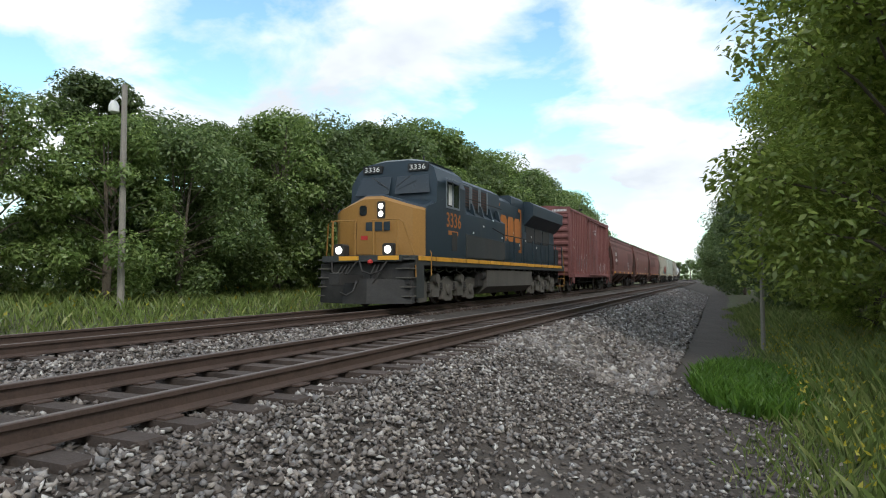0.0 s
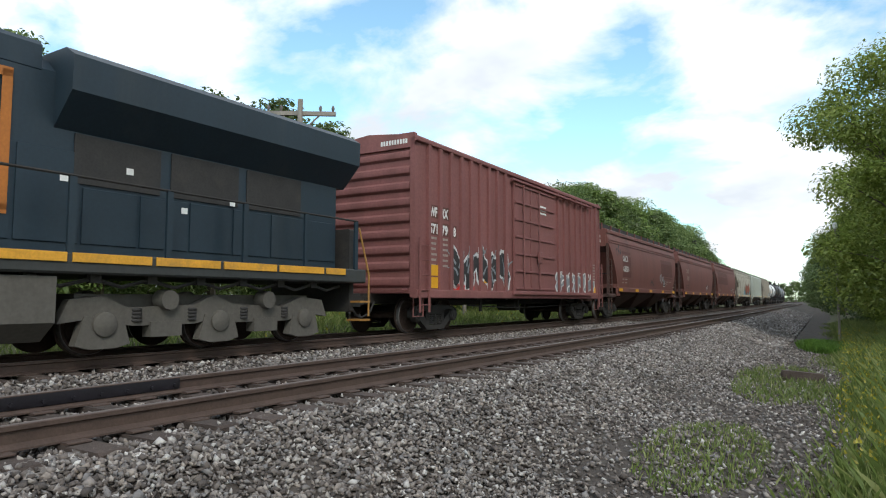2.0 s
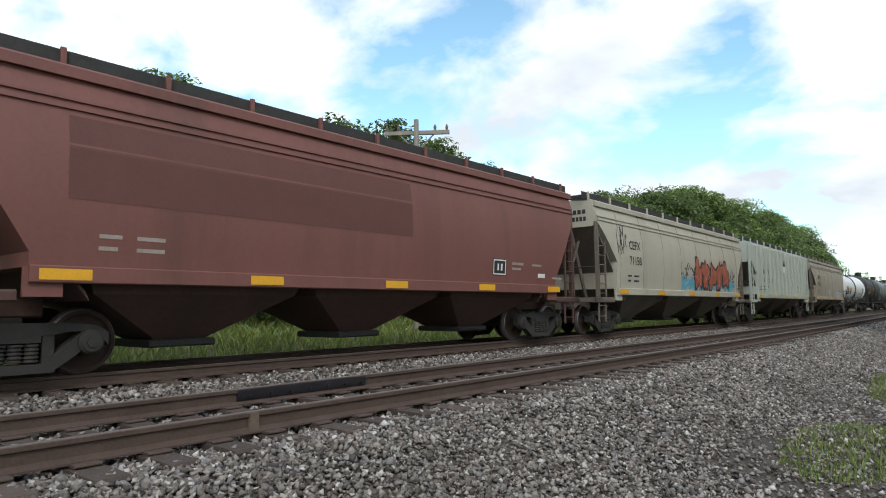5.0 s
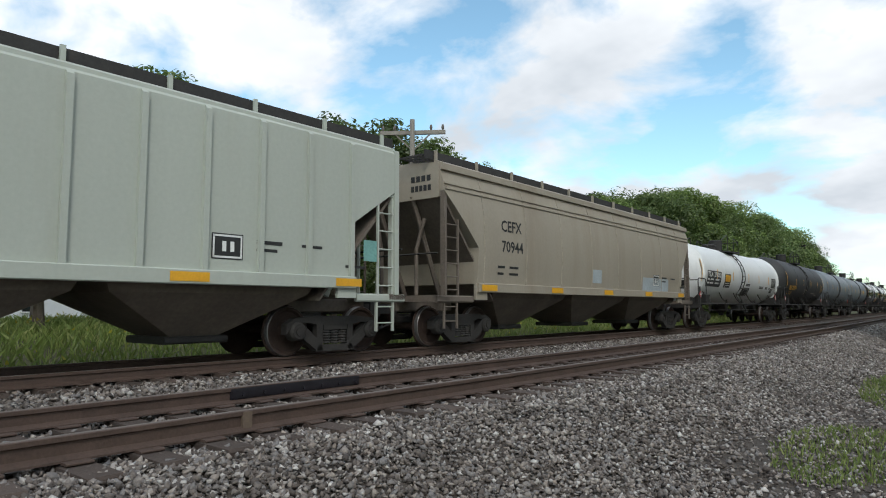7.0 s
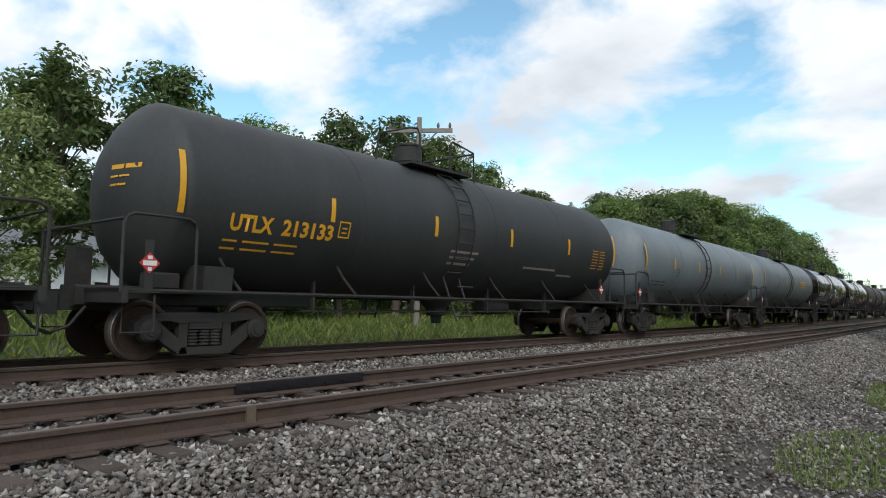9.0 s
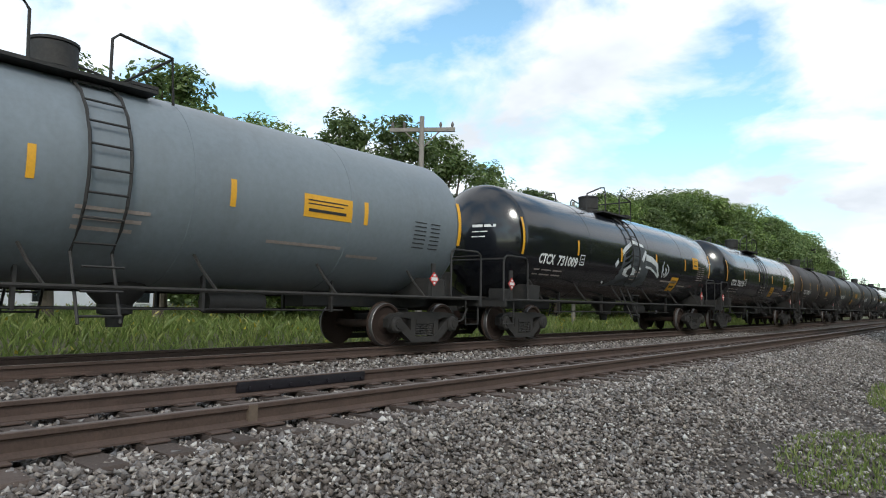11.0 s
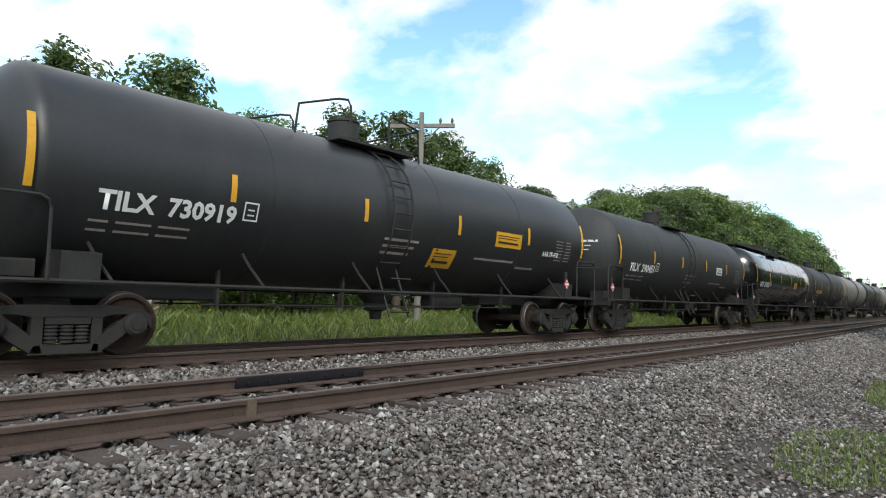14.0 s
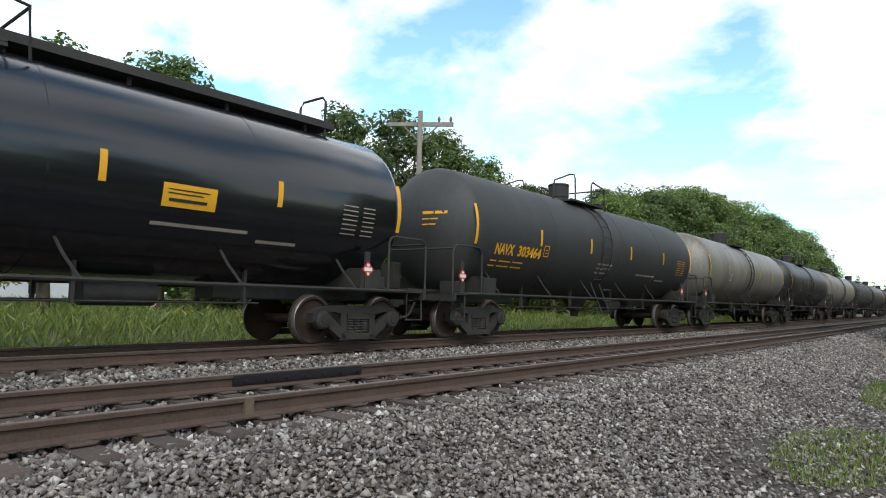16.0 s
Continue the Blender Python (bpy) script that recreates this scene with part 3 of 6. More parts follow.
# ---- grass, weeds ----
def blades(name, l, y, z, height, material, label, width=0.018, lean=0.35, category="grass"):
    n = len(l)
    a = rng.random(n) * 6.283
    dx, dy = np.cos(a) * width, np.sin(a) * width
    tx, ty = rng.normal(0, lean, n) * height, rng.normal(0, lean, n) * height
    x = -l + bends(y)
    p0 = np.stack([x - dx, y - dy, z], 1)
    p1 = np.stack([x + dx, y + dy, z], 1)
    p2 = np.stack([x + dx * 0.7 + tx * 0.4, y + dy * 0.7 + ty * 0.4, z + height * 0.6], 1)
    p3 = np.stack([x + tx, y + ty, z + height], 1)
    v = np.stack([p0, p1, p2, p3], 1).reshape(-1, 3)
    f = np.array([[0, 1, 2, 3]])[None] + 4 * np.arange(n)[:, None, None]
    return bulk(name, v, f.reshape(-1, 4), material, label, category)


soilz = np.vectorize(lambda l, y: soil_z(l, y))
gl, gy = scatter(13.2, 28, -12, 75, 95000, 1.25)
blades("field_grass", gl, gy, soilz(gl, gy) - 0.03, 0.16 + 0.34 * rng.random(len(gl)), M_GRASS, "tall pale green grass beyond the far track", 0.015)
gl, gy = scatter(13.4, 26, -6, 50, 900)
fz = soilz(gl, gy) + 0.25 + 0.25 * rng.random(len(gl))
blades("field_flower", gl, gy, fz, 0.09 + 0 * gl, M_FLOWER, "scattered yellow flowers in the grass", 0.035, 0.5, "flowers")


def patch(n, cl, cy, rl, ry):
    t, r = rng.random(n) * 6.283, np.sqrt(rng.random(n))
    return cl + rl * r * np.cos(t), cy + ry * r * np.sin(t)


gl, gy = patch(10000, 0.55, 30.0, 1.0, 2.6)
blades("grass_patch", gl, gy, np.maximum(soilz(gl, gy), bedz(gl)) - 0.02, 0.12 + 0.2 * rng.random(len(gl)), M_LUSH, "lush bright green grass patch on the gravel")
gl, gy = patch(1500, 1.50, 9.6, 0.7, 2.0)
blades("grass_patch", gl, gy, bedz(gl) - 0.01, 0.04 + 0.08 * rng.random(len(gl)), M_GRASS, "thin low grass growing through the gravel", 0.009)
gl, gy = patch(2500, 1.3, 17.5, 0.9, 3.5)
blades("grass_patch", gl, gy, bedz(gl) - 0.02, 0.05 + 0.14 * rng.random(len(gl)), M_GRASS, "sparse weeds on the bare soil", 0.010)
gl, gy = scatter(-6.0, 1.0, 3, 60, 90000, 1.25)
keep = gl < np.where(gy > 22, 0.5 - 0.5 * np.sin(gy * 0.7), 0.15 + 0.35 * np.sin(gy * 0.9)) + 0.3 * rng.normal(size=len(gl))
keep &= rng.random(len(gl)) < np.clip((gl + 6.0) / 2.5, 0, 1) * np.clip((gy - 2.5) / 4.0, 0, 1)
gl, gy = gl[keep], gy[keep]
blades("weeds", gl, gy, soilz(gl, gy) - 0.03, 0.14 + 0.40 * rng.random(len(gl)) * np.clip((0.8 - gl) * 0.8, 0.3, 1.2), M_GRASS, "tall weeds along the edge of the gravel", 0.010)
gl, gy = scatter(-4.5, 0.2, 9, 40, 4200, 1.2)
blades("weed_flower", gl, gy, soilz(gl, gy) + 0.25 + 0.25 * rng.random(len(gl)), 0.045 + 0 * gl, M_FLOWER, "yellow flowering weeds along the gravel edge", 0.018, 0.6, "flowers")


# ---- trees ----
def leaf_mesh(seed, height, radius, base, n, size, material, gaps=0.25):
    """A crown of clumps of small leaves round an uneven outline."""
    r = np.random.default_rng(seed)
    k = 46
    u = r.random(k)
    ang = r.random(k) * 6.283
    zc = base + (height - base) * u ** 0.85
    prof = np.sin(np.clip((u ** 0.85) * 0.86 + 0.12, 0, 1) * math.pi) ** 0.6
    rr = radius * prof * (0.35 + 0.65 * np.sqrt(r.random(k)))
    cen = np.stack([rr * np.cos(ang), rr * np.sin(ang), zc], 1)
    spread = radius * (0.16 + 0.20 * r.random(k))
    which = r.integers(0, k, n)
    d = r.normal(size=(n, 3))
    d /= np.linalg.norm(d, axis=1, keepdims=True)
    pos = cen[which] + d * (spread[which] * (0.45 + 0.75 * r.random(n) ** 0.6))[:, None] * np.array([1.1, 1.1, 0.8])
    a = r.normal(size=(n, 3))
    a /= np.linalg.norm(a, axis=1, keepdims=True)
    nrm = d * 0.6 + np.array([0, 0, 0.7]) + r.normal(0, 0.45, (n, 3))
    b = np.cross(nrm, a)
    b /= np.linalg.norm(b, axis=1, keepdims=True) + 1e-9
    a = np.cross(b, nrm)
    a /= np.linalg.norm(a, axis=1, keepdims=True) + 1e-9
    s = (size * (0.6 + 0.8 * r.random(n)))[:, None]
    v = np.stack([pos - a * s, pos + b * s * 0.45, pos + a * s - np.array([0, 0, 0.25]) * s, pos - b * s * 0.45], 1).reshape(-1, 3)
    f = (np.array([[0, 1, 2, 3]])[None] + 4 * np.arange(n)[:, None, None]).reshape(-1, 4)
    return bulk("crown", v, f, material, "", ""), cen


def make_tree(seed, height, radius, base, n, size, material, label, stems=1):
    t = thing("tree", label, "tree")
    me, cen = leaf_mesh(seed, height, radius, base, n, size, material)
    link("crown", me, t)
    r = random.Random(seed)
    s = Shape()
    for k in range(stems):
        ox, oy = (r.uniform(-0.5, 0.5), r.uniform(-0.5, 0.5)) if stems > 1 else (0, 0)
        lx, ly = r.uniform(-1, 1) * 0.12 * height, r.uniform(-1, 1) * 0.12 * height
        s.tube([(ox, oy, -0.4), (ox + lx * 0.2, oy + ly * 0.2, height * 0.3), (ox + lx * 0.6, oy + ly * 0.6, height * 0.6), (ox + lx, oy + ly, height * 0.88)], 0.022 * height / (1 + 0.5 * (stems > 1)), 7, 0.03)
    for c in cen[::2]:
        z0 = min(c[2] * 0.72, height * 0.6)
        s.tube([(0, 0, z0), (c[0] * 0.5, c[1] * 0.5, (z0 + c[2]) / 2 + 0.2), tuple(c)], 0.05, 5, 0.015)
    part("trunk", s, M_BARK, t)
    return t


L_TREE = "leafy green deciduous tree at the edge of the field"
KINDS = [make_tree(11, 9.5, 3.4, 0.5, 24000, 0.125, M_LEAF[0], L_TREE, 3),
         make_tree(12, 12.5, 4.2, 1.2, 26000, 0.14, M_LEAF[1], "tall dark green tree behind the railway field"),
         make_tree(13, 7.5, 3.6, 0.2, 15000, 0.17, M_LEAF[2], "bright green bushy tree beside the field", 4),
         make_tree(14, 14.5, 3.0, 3.5, 6500, 0.20, M_LEAF[1], "tall thin-crowned tree rising over its neighbours"),
         make_tree(15, 10.5, 4.6, 0.3, 28000, 0.135, M_LEAF[1], "broad green tree with a rounded crown", 2),
         make_tree(16, 11.5, 3.9, 1.8, 42000, 0.085, M_LEAF[3], "tall leafy tree leaning over the gravel"),
         make_tree(17, 9.0, 3.6, 0.2, 42000, 0.080, M_LEAF[3], "bushy bright green tree beside the gravel", 4),
         make_tree(18, 12.0, 4.6, 0.4, 3600, 0.42, M_LEAF[1], "distant leafy tree in the closing wood"),
         make_tree(19, 10.0, 3.3, 1.6, 11000, 0.13, M_LEAF[4], "airy pale green tree at the edge of the field", 2)]


def plant(kind, x, y, scale=1.0, turn=0.0, group="trees along the left of the line", z=-0.45):
    m = pose(x, y, z, 0, 0, turn) @ Matrix.Diagonal((scale, scale, scale, 1))
    t = copy_thing(KINDS[kind], m)
    t.matrix_basis = m
    t["group"] = group
    return t


tr = random.Random(21)
def row_height(y):
    return float(np.interp(y, [40, 56, 64, 74, 96, 120, 140, 160, 185, 213], [9.2, 11.0, 12.4, 14.2, 15.4, 16.2, 15.4, 12.0, 8.0, 6.0]))


CLOSE = 0.72


def plant_left(kind, x, y, scale, turn):
    """A tree of the left row; CLOSE draws the row in towards the line."""
    return plant(kind, x * CLOSE, y * CLOSE, scale * CLOSE, turn, z=0.05)



# a row beyond the field: thin-crowned trees by the pole, dense further along
for x, y, k, sc in ((-27.8, 24, 3, 0.80), (-28, 28.5, 3, 0.86), (-28.2, 33, 3, 0.84), (-27.6, 37, 3, 0.76), (-30, 26, 0, 0.85), (-30, 31, 0, 0.80), (-29, 36, 0, 0.82), (-29, 41, 0, 0.90), (-27.6, 18, 0, 1.02), (-28.5, 21, 0, 0.9),
                    (-27.4, 13.5, 3, 0.78), (-28, 9.5, 3, 0.74), (-27.2, 7, 8, 0.84), (-28.5, 3, 8, 0.92), (-27, -1, 8, 0.95), (-29, -6, 8, 1.0), (-27, -11, 8, 1.0), (-32, 16, 3, 0.80), (-33, 11, 3, 0.78), (-27.5, 32, 2, 0.55), (-27, 37, 2, 0.6)):
    plant_left(k, x, y, sc, tr.uniform(0, 360))
for i, y in enumerate(np.arange(44, 216, 4.4)):
    plant_left((0, 4, 0, 0, 4)[i % 5], -25.5 + bend(y) * 0.9 + tr.uniform(-1.2, 1.2), y, row_height(y) / (9.5, 10.5, 9.5, 9.5, 10.5)[i % 5] * tr.uniform(0.80, 1.0), tr.uniform(0, 360))
for i, y in enumerate(np.arange(46, 222, 5.5)):
    plant_left((1, 4, 1)[i % 3], -30.5 + bend(y) * 0.9 + tr.uniform(-1.5, 1.5), y, row_height(y) / (12.5, 10.5, 12.5)[i % 3] * tr.uniform(0.95, 1.08), tr.uniform(0, 360))
# right-hand side: trees and bushes leaning over the gravel's edge
RIGHT = "trees along the right of the line"
for x, y, k, s in ((2.2, 34, 5, 1.05), (4.0, 38.5, 6, 1.2), (3.2, 43, 5, 1.0), (3.2, 48.5, 5, 1.05), (3.4, 55, 4, 1.0), (6.6, 31, 5, 1.15), (8.5, 40, 1, 1.15), (3.0, 63, 0, 1.05), (2.4, 72, 4, 1.0), (6.4, 27, 6, 0.85),
                   (0.4, 82, 1, 0.90), (-0.2, 94, 4, 1.0), (-1.0, 108, 1, 0.95), (-1.8, 124, 4, 1.0), (-3.2, 142, 1, 1.0), (-5, 160, 4, 1.0), (3.4, 30, 6, 0.34), (2.4, 40, 6, 0.36), (2.0, 50, 2, 0.45), (1.6, 60, 2, 0.45), (14, 14, 4, 1.0), (17, 4, 1, 1.0)):
    plant(k, x, y, s, tr.uniform(0, 360), RIGHT, -0.85)
# the wood that closes the view where the line bends away
for i in range(46):
    y = tr.uniform(250, 420)
    plant(7, bend(y) - 8 + tr.choice((-1, 1)) * tr.uniform(14, 80), y, tr.uniform(0.75, 0.95), tr.uniform(0, 360), "distant wood")
for i in range(26):
    plant(7, tr.uniform(-150, -55), tr.uniform(-40, 120), tr.uniform(0.9, 1.1), tr.uniform(0, 360), "distant wood")
for k, kind in enumerate(KINDS):
    kind.matrix_basis = pose(30 + 7 * k, -20 - 4 * k, -0.6)
    kind["group"] = RIGHT


# ---- poles, mast, house ----
def utility_pole(x, y, top, label):
    p = thing("utility_pole", label, "pole", at=pose(x, y, -0.5, 0, 0, 35))
    part("pole", Shape().tube([(0, 0, -0.5), (0, 0, top * 0.5), (0, 0, top)], 0.13, 10, 0.09), M_POLE, p)
    part("crossarm", Shape().box(-1.25, 1.25, 0.08, 0.20, top - 0.55, top - 0.40), M_POLE, p)
    part("brace", Shape().tube([(-0.7, 0.14, top - 0.5), (0, 0.12, top - 1.2)], 0.03).tube([(0.7, 0.14, top - 0.5), (0, 0.12, top - 1.2)], 0.03), M_POLE, p)
    for k in (-1.15, -0.7, 0.7, 1.15):
        part("insulator", Shape().lathe_z([(top - 0.40, 0.03), (top - 0.33, 0.05), (top - 0.27, 0.06), (top - 0.20, 0.035), (top - 0.17, 0.02)], k, 0.14, 8), M_INSUL, p)
    return p


utility_pole(-16.5, 18.0, 8.5, "grey wooden utility pole with crossarm and insulators")
post = thing("signal_post", "slim grey post beyond the train", "post", at=pose(-17.4, 90, -0.5))
part("post", Shape().tube([(0, 0, -0.3), (0, 0, 9.4)], 0.09, 8, 0.08), M_POLE, post)
part("box", Shape().slab(-0.35, 0.35, -0.2, 0.2, 7.6, 9.0), M_DARK, post)
lamp_pole = thing("street_lamp", "white street lamp on a short arm of a wooden pole", "street lamp", at=pose(-17.3, 31, -0.5, 0, 0, -20))
part("pole", Shape().tube([(0, 0, -0.5), (0, 0, 7.0)], 0.11, 8, 0.08), M_POLE, lamp_pole)
part("arm", Shape().tube([(0, 0, 6.5), (-0.4, 0, 6.75), (-0.8, 0, 6.7)], 0.03), M_WHITE, lamp_pole)
part("shade", Shape().lathe_z([(6.32, 0.05), (6.37, 0.15), (6.55, 0.15), (6.70, 0.08)], -0.85, 0, 12), M_WHITE, lamp_pole)
mast = thing("signal_mast", "slim grey mast with a white lamp head beside the gravel", "mast", at=pose(-0.62, 36, -0.95))
part("post", Shape().tube([(0, 0, -0.3), (0, 0, 5.1)], 0.055, 10, 0.045), M_POLE, mast)
part("lamp_head", Shape().lathe_z([(5.05, 0.05), (5.1, 0.10), (5.27, 0.10), (5.35, 0.04)], 0, 0, 12), M_WHITE, mast)
part("box", Shape().slab(0.04, 0.17, -0.07, 0.07, 4.6, 5.0), M_DARK, mast)
block = thing("timber_block", "short weathered piece of sleeper on the gravel", "timber", at=pose(-1.05, 18.3, -0.93, 0, 4, 12))
part("timber", Shape().slab(-0.42, 0.42, -0.11, 0.11, -0.03, 0.17, 0.02), M_TIE, block)
house = thing("house", "white building half hidden behind the trees", "house", at=pose(-44, 12, -0.3, 0, 0, 20))
part("wall", Shape().box(-5, 5, -8, 8, -0.2, 3.4), M_HOUSE, house)
part("roof", Shape().prism([(-5.5, 3.4), (5.5, 3.4), (0, 5.6)], -8.5, 8.5), M_ROOF, house)
for yy in (-5, -1, 3, 6):
    w = part("window", Shape().box(5.0, 5.06, yy - 0.5, yy + 0.5, 1.0, 2.3), M_GLASS, house)
    part("window_sill", Shape().box(5.0, 5.08, yy - 0.6, yy + 0.6, 0.92, 1.0), M_WHITE, w)
    part("lintel", Shape().box(5.0, 5.08, yy - 0.6, yy + 0.6, 2.3, 2.38), M_WHITE, w)


# ---- the train: shared running gear ----
def axle_shape():
    return Shape().lathe_x([(-1.10, 0.075), (-0.84, 0.075), (-0.82, 0.085), (0.82, 0.085), (0.84, 0.075), (1.10, 0.075)], 0, 0.455, 12)


def wheel_mesh(d):
    """A wheel with its flange inwards; the tread and rim edge are worn bright."""
    key = ("wheel", d)
    if key not in CACHE:
        s = Shape().lathe_x([(d * 0.70, 0.10), (d * 0.70, 0.36), (d * 0.69, 0.40), (d * 0.69, 0.475), (d * 0.725, 0.470), (d * 0.735, 0.447), (d * 0.81, 0.440), (d * 0.82, 0.43),
                             (d * 0.82, 0.385), (d * 0.775, 0.35), (d * 0.765, 0.20), (d * 0.82, 0.13), (d * 0.83, 0.10)], 0, 0.455, 28)
        me = s.mesh("wheel", M_WHEEL)
        me.materials.append(M_TREAD)
        for face in me.polygons:
            if len(face.vertices) <= 4 and abs(face.center.x) > 0.733 and math.hypot(face.center.y, face.center.z - 0.455) > 0.425:
                face.material_index = 1
        CACHE[key] = me
    return CACHE[key]


def bolster_shape():
    return Shape().slab(-0.95, 0.95, -0.22, 0.22, 0.45, 0.66).slab(-0.3, 0.3, -0.3, 0.3, 0.62, 0.80)


def side_frame_shape(d):
    s = Shape()
    a, b = sorted((d * 0.93, d * 1.09))
    s.plate([(-1.12, 0.40), (-1.12, 0.58), (-0.95, 0.68), (-0.55, 0.72), (0.55, 0.72), (0.95, 0.68), (1.12, 0.58), (1.12, 0.40), (0.98, 0.60), (0.60, 0.60), (0.42, 0.56), (-0.42, 0.56), (-0.60, 0.60), (-0.98, 0.60)], a, b)
    for q in (1, -1):
        s.plate([(q * 1.02, 0.60), (q * 0.78, 0.60), (q * 0.34, 0.24), (q * 0.30, 0.10), (q * 0.44, 0.10), (q * 0.70, 0.28)], a, b)
        s.plate([(q * 0.30, 0.16), (q * 0.44, 0.16), (q * 0.44, 0.60), (q * 0.30, 0.60)], a + 0.01, b - 0.01)
        s.lathe_x([(d * 0.96, 0.18), (d * 1.12, 0.17), (d * 1.16, 0.13)], q * 0.89, 0.455, 14)
        s.lathe_x([(d * 1.15, 0.085), (d * 1.18, 0.08)], q * 0.89, 0.455, 8)
    s.plate([(-0.46, 0.08), (0.46, 0.08), (0.40, 0.20), (-0.40, 0.20)], a, b)
    s.box(a, b, -0.28, 0.28, 0.47, 0.57)
    return s


def spring_shape(d, y):
    """One coil spring, its turns as ridges of a single turned piece."""
    prof = []
    for k in range(5):
        z = 0.215 + 0.05 * k
        prof += [(z, 0.072), (z + 0.012, 0.095), (z + 0.026, 0.095), (z + 0.038, 0.072)]
    return Shape().lathe_z(prof, d * 1.02, y, 10)


def add_wheelset(car, y, z=0.0):
    w = link("wheelset", shared("axle", axle_shape, M_WHEEL), car, "", (0, y, z))
    for d in (-1, 1):
        link("wheel", wheel_mesh(d), w)


def running_gear(car, ys, axle=0.89):
    for y in ys:
        b = link("bogie", shared("bolster", bolster_shape, M_STEEL), car, "dusty cast steel bogie", (0, y, 0))
        for d in (-1, 1):
            link("side_frame", shared("side_frame%d" % d, lambda: side_frame_shape(d), M_STEEL), b)
            for k, ys_ in enumerate((-0.19, 0.0, 0.19)):
                link("spring", shared("spring_%d_%d" % (d, k), lambda: spring_shape(d, ys_), M_DARK), b)
            add_wheelset(car, y + d * axle)


def couplers(car, half, material=M_DARK):
    for d in (-1, 1):
        s = Shape().box(-0.11, 0.11, min(d * (half - 0.9), d * (half + 0.25)), max(d * (half - 0.9), d * (half + 0.25)), 0.74, 0.96)
        s.plate([(d * (half + 0.20), 0.68), (d * (half + 0.45), 0.70), (d * (half + 0.45), 1.0), (d * (half + 0.20), 1.02)], -0.17, 0.15)
        part("coupler", s, material, car, "rusty knuckle coupler")
        h = Shape().tube([(0.35, d * (half - 0.1), 0.80), (0.37, d * (half + 0.12), 0.52), (0.30, d * (half + 0.38), 0.42), (0.2, d * (half + 0.5), 0.5)], 0.025, 6)
        part("air_hose", h, M_DARK, car)


def ladder(car, x, y, z0, z1, wide=0.42, rungs=5, axis="y", material=M_DARK, off=0.03):
    s = Shape()
    for d in (-wide / 2, wide / 2):
        p = (x, y + d) if axis == "y" else (x + d, y)
        s.box(p[0] - 0.022, p[0] + 0.022, p[1] - 0.022, p[1] + 0.022, z0, z1)
    for k in range(rungs):
        z = z0 + (z1 - z0) * (k + 0.5) / rungs
        a, b = ((x, y - wide / 2, z), (x, y + wide / 2, z)) if axis == "y" else ((x - wide / 2, y, z), (x + wide / 2, y, z))
        s.tube([a, b], 0.015, 5)
    return part("ladder", s, material, car)


# ---- tank cars ----
TR, TZ = 1.52, 2.60


def tank_surf(y, z):
    return math.sqrt(max(0.05, TR * TR - (z - TZ) ** 2))


def tank_shape(half):
    rings = []
    n = 44
    st = [(-half - 0.62, 0.05), (-half - 0.58, 0.45), (-half - 0.46, 0.85), (-half - 0.28, 1.18), (-half - 0.10, 1.40), (-half, 1.49), (-half + 0.1, TR)]
    st += [(-half + 0.1 + (2 * half - 0.2) * k / 8, TR) for k in range(1, 8)]
    st += [(-y, r) for y, r in reversed(st[:7])]
    for y, r in st:
        rings.append([(r * math.cos(2 * math.pi * k / n), y, TZ + r * math.sin(2 * math.pi * k / n)) for k in range(n)])
    return Shape().loft(rings)


def band_shape(y):
    def make():
        n = 44
        return Shape().loft([[((TR + d) * math.cos(2 * math.pi * k / n), y + e, TZ + (TR + d) * math.sin(2 * math.pi * k / n)) for k in range(n)] for d, e in ((-0.01, -0.05), (0.006, -0.04), (0.006, 0.04), (-0.01, 0.05))], caps=False)
    return make


